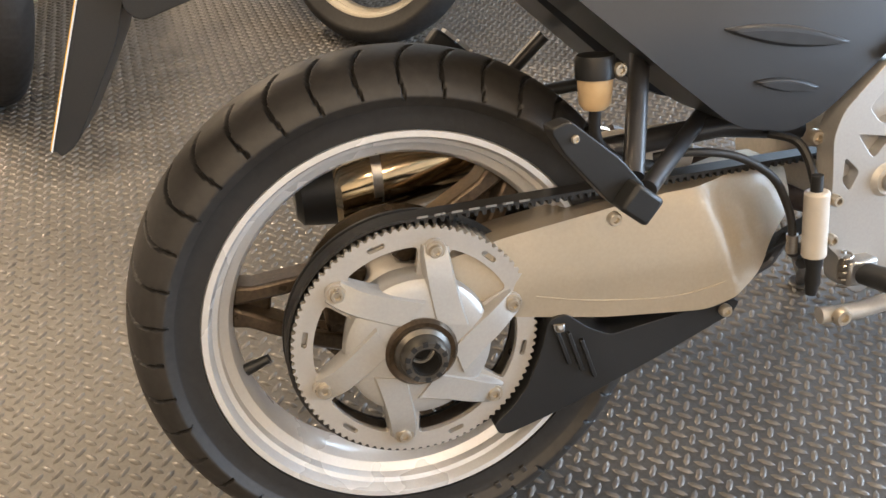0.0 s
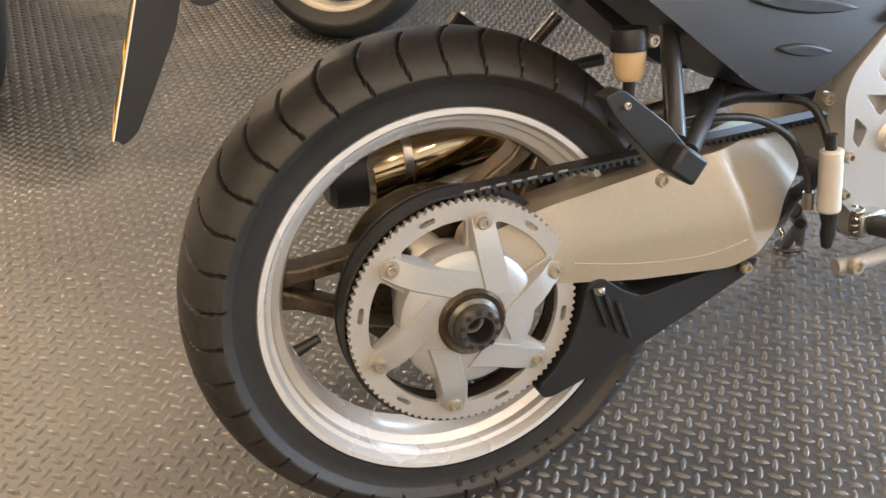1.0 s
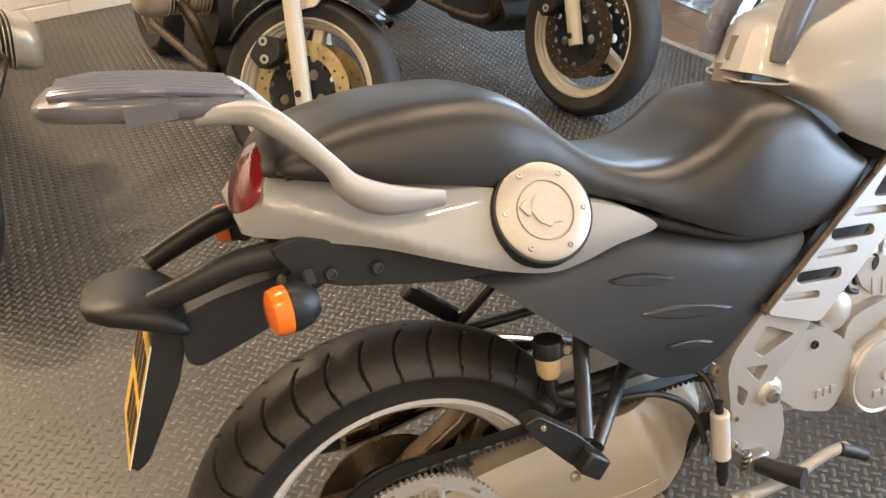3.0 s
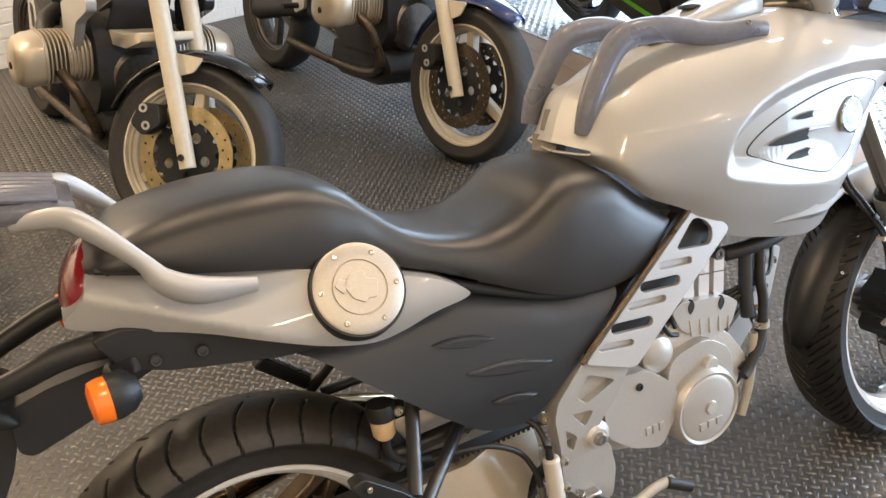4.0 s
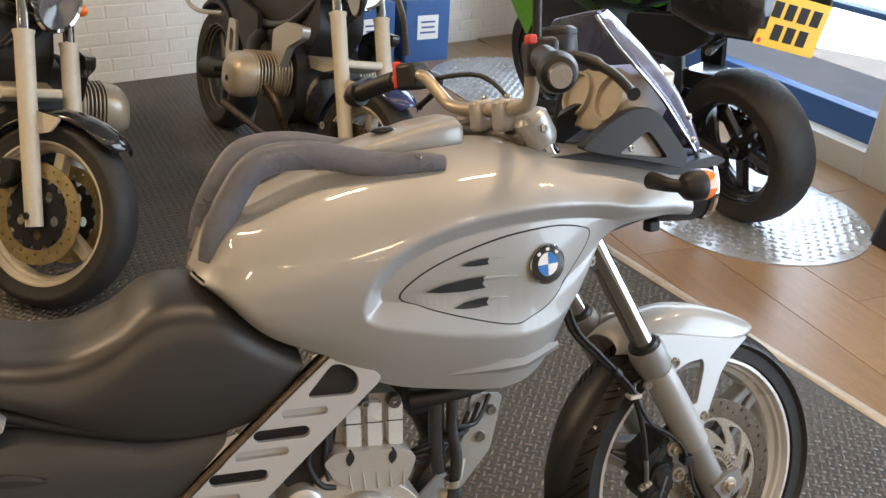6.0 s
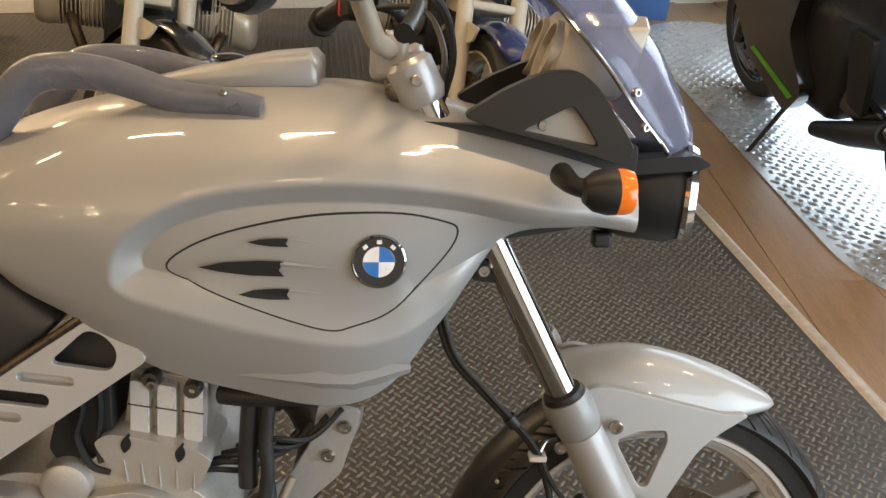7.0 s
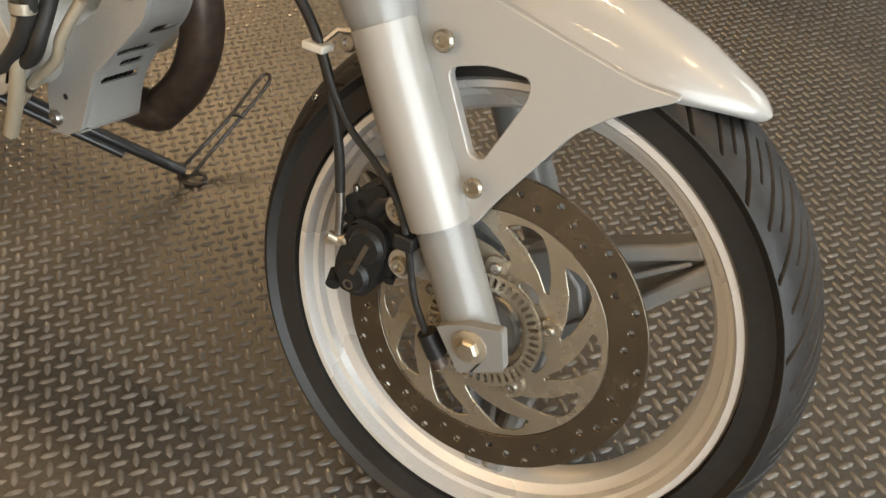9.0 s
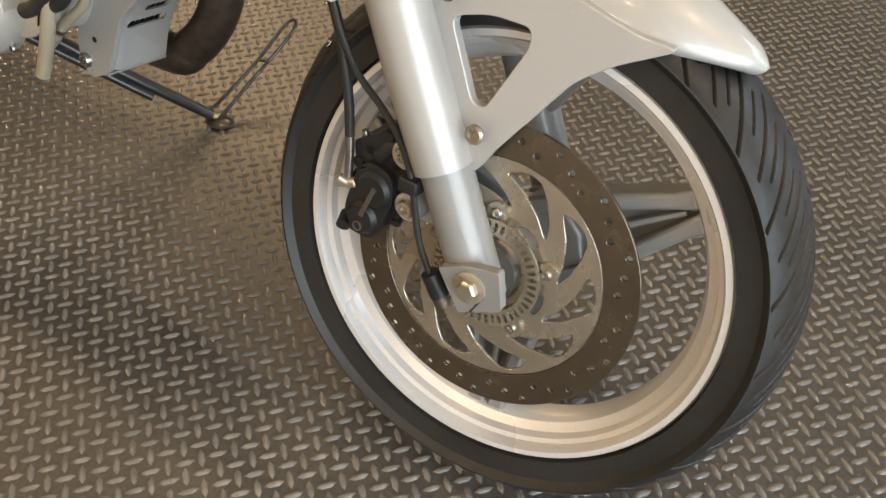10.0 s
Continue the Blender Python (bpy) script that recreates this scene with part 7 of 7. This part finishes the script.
    part("head_lamp", moved(lathe([(0.0001, -0.11), (0.06, -0.10), (0.092, -0.03), (0.096, 0.02), (0.0001, 0.02)], 40, (WB - 0.24, 0, 0.93), axis='x', closed=False), SM), GLOSSBLACK, b, "round headlamp")
    hl_ = part("head_lamp_ring", moved(lathe([(0.083, 0.018), (0.097, 0.016), (0.099, 0.026), (0.092, 0.034), (0.083, 0.03)], 40, (WB - 0.24, 0, 0.93), axis='x'), SM), CHROME, b, "chromed lamp ring")
    part("reflector", moved(lathe([(0.0001, 0.022), (0.04, 0.023), (0.084, 0.030), (0.0001, 0.021)], 40, (WB - 0.24, 0, 0.93), axis='x', closed=False), SM), CHROME, hl_)
    part("lamp_glass", moved(lathe([(0.0001, 0.052), (0.05, 0.046), (0.086, 0.030), (0.05, 0.042), (0.0001, 0.048)], 40, (WB - 0.24, 0, 0.93), axis='x', closed=False), SM), LENS, hl_, "clear lamp glass")
    part("lamp_bracket", moved(box(WB - 0.36, WB - 0.26, -0.13, 0.13, 0.985, 1.005), SM), CHROME, b, bevel=0.004)
    part("yoke", moved(box(WB - 0.37, WB - 0.29, -0.13, 0.13, 0.84, 0.88), SM), BLACK, b, bevel=0.012)
    part("handlebar", moved(sweep(curve([(WB - 0.54, -0.36, 1.04), (WB - 0.48, -0.20, 1.08), (WB - 0.42, -0.06, 1.05), (WB - 0.42, 0.06, 1.05), (WB - 0.48, 0.20, 1.08), (WB - 0.54, 0.36, 1.04)], 5), 0.011, 10), SM), CHROME, b)
    sh = []
    for k in range(11):
        a = radians(56 + 10.9 * k)
        r = 0.324 + 0.030 * (1 - k / 10) ** 1.5
        w = 0.072 * (0.55 if k == 0 else 1)
        sh.append([(fa.x + (r - 0.032 * abs(t) ** 2.4) * math.cos(a), w * t, fa.z + (r - 0.032 * abs(t) ** 2.4) * math.sin(a)) for t in [j / 5 for j in range(-5, 6)]])
    f = part("front_fender", moved(loft(sh, False, False), SM), paint, b, "glossy painted front mudguard", angle=80)
    z = f.modifiers.new("thick", 'SOLIDIFY')
    z.thickness = 0.004
    part("fender_stay", moved(prism(rounded([(WB - 0.12, 0.60), (WB + 0.0, 0.61), (WB - 0.02, 0.56), (WB - 0.10, 0.52)], 0.01), -0.094, -0.086), SM), FORKCREAM, f)
    for k in range(4):
        part("cable", moved(sweep(curve([(WB - 0.40, -0.14 + 0.08 * k, 1.04), (WB - 0.26, -0.10 + 0.06 * k, 0.97), (WB - 0.30, -0.05 + 0.03 * k, 0.80), (WB - 0.42, -0.03, 0.66)], 5), 0.005, 8), SM), RUBBER, b)
    return b


def stand(front, rear, lean=-9):
    """The pose of a bike whose wheels touch the floor at these places."""
    d = Vector((front[0] - rear[0], front[1] - rear[1], 0)).normalized()
    yaw = math.atan2(d.y, d.x)
    f = Vector((front[0], front[1], 0)) - d * 1.48
    return Matrix.Translation(f) @ Matrix.Rotation(yaw, 4, 'Z') @ Matrix.Rotation(radians(lean), 4, 'X')


boxer_bike(stand((0.215, 1.646), (-0.07, 3.146)), GLOSSBLACK, "black flat-twin motorcycle with cream fork legs on the mat", 40, mirrors=False)
boxer_bike(stand((1.317, 1.763), (1.032, 3.263)), BLUEPAINT, "dark blue flat-twin motorcycle with silver cylinders on the mat", 6, mirrors=True)
boxer_bike(stand((-0.80, 1.48), (-1.12, 2.90)), GLOSSBLACK, "black motorcycle parked further along the mat", 10)


def sport_bike(m, label):
    """A faired green and black motorcycle; x forward from the rear axle."""
    b = thing("motorcycle", m, label, "motorcycle", "parked motorcycles")
    I = Matrix.Identity(4)
    road_wheel("rear", b, Vector((0, 0, 0.315)), I, 0.315, 0.095, 0.222, GLOSSBLACK, 5, DISC, (-1,), "black cast rim")
    road_wheel("front", b, Vector((1.42, 0, 0.30)), I, 0.30, 0.060, 0.222, GLOSSBLACK, 5, DISC, (-1, 1), "black cast rim")
    for s in (-1, 1):
        part("fork_leg", sweep([(1.44, s * 0.10, 0.28), (1.20, s * 0.10, 0.82)], 0.026, 16), GLOSSBLACK, b)
        part("swing_arm", prism(rounded([(-0.05, 0.28), (-0.04, 0.35), (0.45, 0.44), (0.50, 0.34), (0.20, 0.30)], 0.02), s * 0.125 - 0.015, s * 0.125 + 0.015), GLOSSBLACK, b, bevel=0.008)
        part("side_fairing", prism(rounded([(0.62, 0.78), (0.95, 0.86), (1.25, 0.92), (1.36, 0.78), (1.22, 0.58), (1.05, 0.36), (0.72, 0.24), (0.60, 0.36), (0.72, 0.56)], 0.04, 4), s * 0.20 - 0.03, s * 0.20 + 0.03), GLOSSBLACK, b, "gloss black side fairing", bevel=0.02, segs=3)
        part("green_panel", prism(rounded([(1.02, 0.84), (1.26, 0.92), (1.38, 0.80), (1.28, 0.66), (1.20, 0.56), (1.12, 0.66)], 0.03, 3), s * 0.235 - 0.006, s * 0.235 + 0.006), GREEN, b, "bright green fairing panel", bevel=0.004)
        part("green_stripe", prism([(0.66, 0.33), (1.0, 0.42), (1.02, 0.41), (0.68, 0.315)], s * 0.234 - 0.004, s * 0.234 + 0.004), GREEN, b)
        part("tail_side", prism(rounded([(0.02, 0.84), (0.14, 0.86), (0.52, 0.80), (0.55, 0.66), (0.20, 0.68), (0.08, 0.76)], 0.03), s * 0.13 - 0.02, s * 0.13 + 0.02), GLOSSBLACK, b, "black tail fairing", bevel=0.012)
        part("tail_flash", prism(rounded([(0.30, 1.02), (0.55, 0.95), (0.62, 0.86), (0.36, 0.90)], 0.02), s * 0.145 - 0.012, s * 0.145 + 0.012), GREEN, b, "green tail flash", bevel=0.008)
        part("hanger", prism(rounded([(0.28, 0.66), (0.42, 0.66), (0.40, 0.40), (0.30, 0.38)], 0.02), s * 0.16 - 0.012, s * 0.16 + 0.012), CAVITY, b, bevel=0.006)
        ind = part("indicator", sweep([(0.02, s * 0.10, 0.78), (0.0, s * 0.17, 0.78), (-0.01, s * 0.21, 0.785)], [0.010, 0.014, 0.020], 12), BLACK, b)
        part("lens", ball((-0.026, s * 0.205, 0.784), (0.012, 0.026, 0.016), 12), LENS, ind, "clear indicator lens")
    part("engine", box(0.50, 1.05, -0.17, 0.17, 0.26, 0.70), CAVITY, b, "dark engine behind the fairing", bevel=0.05)
    part("tank", loft([[(x, w * math.cos(a), z + h * math.sin(a)) for a in [2 * math.pi * j / 24 for j in range(24)]] for x, z, w, h in ((0.48, 0.84, 0.09, 0.05), (0.60, 0.88, 0.14, 0.10), (0.82, 0.92, 0.16, 0.12), (1.00, 0.92, 0.12, 0.08))]), GREEN, b, "green tank", angle=60)
    part("seat", loft([[(x, w * math.cos(a), z + h * math.sin(a)) for a in [2 * math.pi * j / 20 for j in range(20)]] for x, z, w, h in ((0.0, 1.02, 0.05, 0.02), (0.08, 1.01, 0.11, 0.04), (0.26, 0.94, 0.13, 0.04), (0.50, 0.83, 0.10, 0.04))]), SEAT, b, "black seat", angle=60)
    part("nose", loft([[(x, w * math.cos(a), z + h * math.sin(a)) for a in [2 * math.pi * j / 24 for j in range(24)]] for x, z, w, h in ((1.15, 0.92, 0.20, 0.14), (1.32, 0.92, 0.19, 0.13), (1.46, 0.88, 0.12, 0.09), (1.52, 0.85, 0.05, 0.04))]), GREEN, b, "green nose cowl", angle=60)
    box_ = part("top_box", loft([[(x, w * math.copysign(abs(math.cos(a)) ** 0.5, math.cos(a)), z + h * math.copysign(abs(math.sin(a)) ** 0.5, math.sin(a))) for a in [2 * math.pi * j / 28 for j in range(28)]] for x, z, w, h in ((-0.215, 0.93, 0.15, 0.065), (-0.19, 0.93, 0.20, 0.10), (-0.02, 0.95, 0.24, 0.13), (0.16, 0.96, 0.23, 0.12), (0.19, 0.96, 0.18, 0.07))]), GLOSSBLACK, b, "gloss black rear carrier under the tail", angle=50)
    pm = Matrix.Translation((-0.245, 0.055, 0.885)) @ Matrix.Rotation(radians(-20), 4, 'Z') @ Matrix.Rotation(radians(8), 4, 'Y') @ Matrix.Rotation(radians(24), 4, 'X')
    np_ = part("number_plate", moved(box(-0.003, 0.003, -0.114, 0.114, -0.088, 0.088), pm), YELLOW, b, "yellow plate with dark marks", bevel=0.002)
    for r, n, o in ((0.036, 4, -0.072), (-0.036, 3, -0.05)):
        for k in range(n):
            part("mark", moved(box(-0.0042, -0.003, -0.017, 0.017, r - 0.026, r + 0.026), pm @ Matrix.Translation((0, o + 0.048 * k, 0))), DARK, np_)
    part("plate_dot", moved(lathe([(0.0001, -0.0042), (0.008, -0.0042), (0.008, -0.003), (0.0001, -0.003)], 14, (-0.0, 0, 0), axis='x', closed=False), pm @ Matrix.Translation((0, 0.098, -0.072))), REDSW, np_)
    part("silencer", sweep([(0.55, 0.19, 0.24), (0.36, 0.17, 0.30), (0.12, 0.18, 0.40)], [0.03, 0.045, 0.048], 20), BLACK, b, "short black silencer")
    part("outlet", lathe([(0.018, 0.0), (0.030, 0.0), (0.030, 0.03), (0.018, 0.03)], 20, (0.09, 0.181, 0.408), axis='x'), CHROME, b, "chromed outlet")
    part("prop_stand", sweep([(0.74, 0.17, 0.30), (0.76, 0.31, 0.12), (0.77, 0.40, 0.012)], 0.010, 10), TUBE, b)
    part("chain_guard", prism(rounded([(-0.12, 0.50), (0.10, 0.60), (0.30, 0.58), (0.30, 0.50), (0.05, 0.52)], 0.02), -0.05, 0.05), GLOSSBLACK, b, bevel=0.01)
    return b


d_ = Vector((-0.085, 1.0, 0)).normalized()
sport_bike(Matrix.Translation((3.0, 1.53, 0.004)) @ Matrix.Scale(1.04, 4) @ Matrix.Rotation(math.atan2(d_.y, d_.x), 4, 'Z') @ Matrix.Rotation(radians(-13), 4, 'X'), "black and green faired motorcycle standing on a silver mat")

# ---- display things by the shop front ----
ST = thing("display_stand", pose(3.50, 0.88, -0.012, 0, 0, 6), "black cloth-covered display stand with white lettering", "display stand")
part("cover", loft([[(q[0] + dx, yy, q[1]) for q in ((-0.13, 0.0), (-0.10, 0.14), (-0.03, 0.32), (0.08, 0.46), (0.17, 0.52), (0.24, 0.53), (0.24, 0.0))] for yy, dx in ((-0.60, 0.02), (-0.40, 0.0), (-0.15, 0.012), (0.10, 0.0), (0.26, 0.015), (0.285, 0.03))]), CLOTH, ST, "black cloth drape", angle=60)
part("red_print", moved(prism(rounded([(-0.06, 0.0), (0.06, 0.02), (0.05, 0.12), (-0.05, 0.10)], 0.008), -0.002, 0.002), Matrix.Translation((-0.065, -0.04, 0.20)) @ Matrix.Rotation(radians(-21), 4, 'Y') @ Matrix.Rotation(radians(90), 4, 'Z')), REDCLOTH, ST, "red printed patch")
txt = bpy.data.curves.new("lettering", 'FONT')
txt.body, txt.size, txt.extrude, txt.align_x = "WWW.", 0.072, 0.001, 'LEFT'
tob = new("lettering", txt)
tob.data.materials.append(PAPER)
tob.parent = ST
tob.matrix_local = Matrix.Translation((-0.128, 0.20, 0.045)) @ Matrix.Rotation(radians(-90), 4, 'Z') @ Matrix.Rotation(radians(78), 4, 'X')
tob["label"] = "white printed letters"
for k in range(6):
    part("print_bar", box(-0.136, -0.122, -0.085 - 0.055 * k, -0.045 - 0.055 * k, 0.047, 0.105), PAPER, ST, "white printed bar")
PB = thing("pegboard", pose(3.88, 1.15, -0.012), "black pegboard display panel standing by the pillar", "display panel")
part("panel", prism([(0, 0.0), (0.04, 0.0), (0.04, 1.7), (0, 1.7)], -0.85, 0.20), PEGBOARD, PB, bevel=0.004)
pegs = []
for i in range(26):
    for j in range(26):
        pegs.append(box(-0.001, 0.001, -0.83 + 0.036 * i, -0.824 + 0.036 * i, 0.72 + 0.036 * j, 0.726 + 0.036 * j))
part("peg_holes", merge(*pegs), STEEL, PB, "rows of small pale holes")
part("foot", box(-0.02, 0.06, -0.7, -0.65, 0, 0.02), STEEL, PB)
part("foot", box(-0.02, 0.06, 0.10, 0.15, 0, 0.02), STEEL, PB)


def crate(x, y, turn):
    c = thing("cardboard_box", pose(x, y, -0.012, 0, 0, turn), "blue cardboard box with a white label, closed", "box", "blue boxes")
    part("carton", box(-0.17, 0.17, -0.13, 0.13, 0, 0.42), BOXBLUE, c, bevel=0.006)
    lb = part("paper_label", box(-0.08, 0.08, -0.1325, -0.1305, 0.16, 0.32), PAPER, c, "white paper label")
    for k, w in enumerate((0.06, 0.05, 0.055)):
        part("print_bar", box(-w, w, -0.1335, -0.132, 0.20 + 0.035 * k, 0.212 + 0.035 * k), BOXBLUE, lb)
    part("flap_line", box(-0.172, 0.172, -0.002, 0.002, 0.418, 0.4225), PAPER, c, "taped flap")


crate(2.13, 4.30, 12)
crate(2.55, 4.36, 8)

# ---- floor coverings ----
PITCH, TURN = 0.0295, radians(6)


def checker(name, inside, x0, x1, y0, y1, pitch, long_, wide_, tall, z0, material, label):
    """The raised lugs of a checker mat, alternating in direction."""
    n = int(max(x1 - x0, y1 - y0) / pitch * 1.6)
    cx, cy = (x0 + x1) / 2, (y0 + y1) / 2
    i, j = np.meshgrid(np.arange(-n, n + 1), np.arange(-n, n + 1))
    u, v = i.ravel() * pitch, j.ravel() * pitch
    allp, alla = [], []
    for k, turn in ((0, radians(135)), (1, radians(45))):
        a, b = u + k * pitch / 2, v + k * pitch / 2
        x, y = cx + a * math.cos(TURN) - b * math.sin(TURN), cy + a * math.sin(TURN) + b * math.cos(TURN)
        m = (x > x0) & (x < x1) & (y > y0) & (y < y1) & inside(x, y)
        allp.append(np.stack([x[m], y[m]], 1)), alla.append(np.full(m.sum(), TURN + turn))
    p, a = np.concatenate(allp), np.concatenate(alla)
    p = p + np.random.normal(0, 0.0004, p.shape)
    h, w = long_ / 2, wide_ / 2
    shape = np.array([(-h, 0, 0), (-h * 0.45, -w, 0), (h * 0.45, -w, 0), (h, 0, 0), (h * 0.45, w, 0), (-h * 0.45, w, 0), (-h * 0.45, 0, tall), (h * 0.45, 0, tall)])
    faces = [(0, 1, 6), (1, 2, 7, 6), (2, 3, 7), (3, 4, 7), (4, 5, 6, 7), (5, 0, 6)]
    c, s = np.cos(a)[:, None], np.sin(a)[:, None]
    vx = p[:, :1] + shape[:, 0] * c - shape[:, 1] * s
    vy = p[:, 1:] + shape[:, 0] * s + shape[:, 1] * c
    vz = np.broadcast_to(shape[:, 2] + z0, vx.shape)
    verts = np.stack([vx, vy, vz], 2).reshape(-1, 3)
    base = np.arange(len(p)) * 8
    loops, starts, pos = [], [], 0
    per = np.concatenate([np.array(f) for f in faces])
    sizes = np.array([len(f) for f in faces])
    me = bpy.data.meshes.new(name)
    me.vertices.add(len(verts))
    me.vertices.foreach_set("co", verts.ravel())
    li = (base[:, None] + per[None, :]).ravel()
    me.loops.add(len(li))
    me.loops.foreach_set("vertex_index", li)
    st = np.concatenate([[0], np.cumsum(sizes)[:-1]])
    ls = (np.arange(len(p))[:, None] * sizes.sum() + st[None, :]).ravel()
    me.polygons.add(len(ls))
    me.polygons.foreach_set("loop_start", ls)
    me.update(calc_edges=True)
    me.validate()
    me.shade_smooth()
    me.materials.append(material)
    return tagged(new(name, me), label, "floor mat", "", "stuff")


mo = [(MAT_EDGE(-4.0), -4.0), (MAT_EDGE(4.5), 4.5), (-4.0, 3.0), (-4.0, -4.0)]
bm_ = bmesh.new()
lo = [bm_.verts.new((x, y, -0.0115)) for x, y in mo]
hi = [bm_.verts.new((x, y, 0.0)) for x, y in mo]
bm_.faces.new(lo[::-1]), bm_.faces.new(hi)
for i in range(4):
    bm_.faces.new((lo[i - 1], lo[i], hi[i], hi[i - 1]))
structure("floor_mat", bm_, FLOORMAT, "black rubber checker-plate mat, dusty and worn", "floor mat", flat=True)
checker("mat_lugs", lambda x, y: (x < MAT_EDGE(y) - 0.02) & (y < WALL_Y + 0.258 * x - 0.02), -2.1, 2.7, -0.8, 4.45, PITCH, 0.027, 0.0085, 0.0046, -0.0001, LUG, "raised lugs of the black checker mat")
e0, e1_ = Vector((MAT_EDGE(-4.0), -4.0, 0)), Vector((MAT_EDGE(4.5), 4.5, 0))
bm_ = sweep([e0 + Vector((0.02, 0, -0.004)), e1_ + Vector((0.02, 0, -0.004))], 0.011, 10, 2.2)
structure("trim", bm_, EDGE, "pale metal edge strip of the mat", "floor trim")

# dust flakes and chips lying on the mat
rng = np.random.default_rng(11)
bm_ = bmesh.new()
for k in range(420):
    x, y, r = rng.uniform(-1.4, 2.3), rng.uniform(-0.7, 1.6), rng.uniform(0.0008, 0.0026) * (2.0 if k % 40 == 0 else 1.0)
    a0 = rng.uniform(0, 6.28)
    ring = [(x + r * rng.uniform(0.6, 1.4) * math.cos(a0 + j * 1.257), y + r * rng.uniform(0.4, 1.1) * math.sin(a0 + j * 1.257)) for j in range(5)]
    top = bm_.verts.new((x, y, 0.0014))
    vs = [bm_.verts.new((*q, 0.0002)) for q in ring]
    for j in range(5):
        bm_.faces.new((vs[j], vs[(j + 1) % 5], top))
tagged(part("floor_specks", bm_, PATCH, None, flat=True), "pale dust flakes and specks lying on the mat", "dust", "", "stuff")

# silver mat under the green motorcycle
c0, c1 = Vector((3.07, 1.54)), Vector((2.95, 3.75))
dd = (c1 - c0).normalized()
nn = Vector((-dd.y, dd.x))
ov = []
for c, a0 in ((c0, math.pi), (c1, 0.0)):
    for j in range(25):
        a = a0 + math.pi * j / 24
        ov.append(c + 0.50 * (nn * math.cos(a) + dd * math.sin(a)))
bm_ = bmesh.new()
lo = [bm_.verts.new((q.x, q.y, -0.0035)) for q in ov]
hi = [bm_.verts.new((q.x, q.y, 0.0015)) for q in ov]
bm_.faces.new(lo), bm_.faces.new(hi[::-1])
for i in range(len(ov)):
    bm_.faces.new((lo[i - 1], lo[i], hi[i], hi[i - 1]))
structure("silver_mat", bm_, SILVERMAT, "silver checker mat with rounded ends", "floor mat", flat=True)


def on_oval(x, y):
    t = np.clip((x - c0.x) * dd.x + (y - c0.y) * dd.y, 0, (c1 - c0).length)
    return np.hypot(x - c0.x - t * dd.x, y - c0.y - t * dd.y) < 0.47


checker("silver_mat_lugs", on_oval, 2.2, 3.9, 1.0, 4.32, 0.060, 0.050, 0.026, 0.006, 0.0014, SILVERMAT, "raised lugs of the silver checker mat")

# boards of the wooden floor
BT = radians(-10)
half = {}


def board_mesh(w, l):
    key = (round(w, 3), round(l, 3))
    if key not in half:
        bm = box(0.0012, l - 0.0012, 0.0012, w - 0.0012, -0.008, 0.0)
        top = [e for e in bm.edges if all(v.co.z > -0.001 for v in e.verts)]
        bmesh.ops.bevel(bm, geom=top, offset=0.0012, segments=1, affect='EDGES')
        me = bpy.data.meshes.new("board")
        bm.to_mesh(me)
        bm.free()
        me.materials.append(BOARD)
        half[key] = me
    return half[key]


FLOOR = bpy.data.objects["floor"]
for r in range(9):
    x = 2.05 + 0.29 * r
    y = -1.6 + (0.37 * r) % 1.2
    while y < 4.6:
        ln = min(1.28, 4.95 - y)
        if x + 0.29 > MAT_EDGE(y) - 0.1 or x + 0.29 > MAT_EDGE(y + ln) - 0.1:
            o = new("board", board_mesh(0.29, ln))
            o.matrix_world = pose(min(x + 0.29, 4.395), y, -0.0040, 0, 0, 90)
            o.parent = FLOOR
        y += 1.28

# bricks of the back wall
bm = box(-0.1065, 0.1065, -0.0022, 0.0, -0.0335, 0.0335)
bmesh.ops.bevel(bm, geom=[e for e in bm.edges if all(v.co.y < -0.0015 for v in e.verts)], offset=0.0018, segments=1, affect='EDGES')
BRICK = bpy.data.meshes.new("brick")
bm.to_mesh(BRICK)
bm.free()
BRICK.materials.append(WALLW)
for r in range(16):
    for c in range(19):
        x = -1.25 + 0.2265 * (c + 0.5 * (r % 2))
        o = new("brick", BRICK)
        o.matrix_world = pose(0, WALL_Y, 0, 0, 0, 14.5) @ pose(x, -0.0001 + 0.0006 * math.sin(c * 5 + r * 3), 0.034 + 0.0755 * r)
        o.parent = NORTH
rest = []
for r in range(38):
    for c in range(38):
        x = -3.9 + 0.2265 * (c + 0.5 * (r % 2))
        if r < 16 and -1.30 < x < 3.10:
            continue
        rest.append((x, 0.034 + 0.0755 * r))
vs, fs = [], []
for x, z in rest:
    k = len(vs)
    vs += [(x - 0.1065, 0, z - 0.032), (x + 0.1065, 0, z - 0.032), (x + 0.1065, 0, z + 0.032), (x - 0.1065, 0, z + 0.032),
           (x - 0.1035, -0.0024, z - 0.029), (x + 0.1035, -0.0024, z - 0.029), (x + 0.1035, -0.0024, z + 0.029), (x - 0.1035, -0.0024, z + 0.029)]
    fs += [(k + 4, k + 5, k + 6, k + 7), (k, k + 1, k + 5, k + 4), (k + 1, k + 2, k + 6, k + 5), (k + 2, k + 3, k + 7, k + 6), (k + 3, k, k + 4, k + 7)]
me = bpy.data.meshes.new("far_bricks")
me.from_pydata(vs, [], fs)
me.materials.append(WALLW)
fb = new("far_bricks", me)
fb.matrix_world = pose(0, WALL_Y, 0, 0, 0, 14.5)
fb.parent = NORTH
fb["kind"] = "stuff"
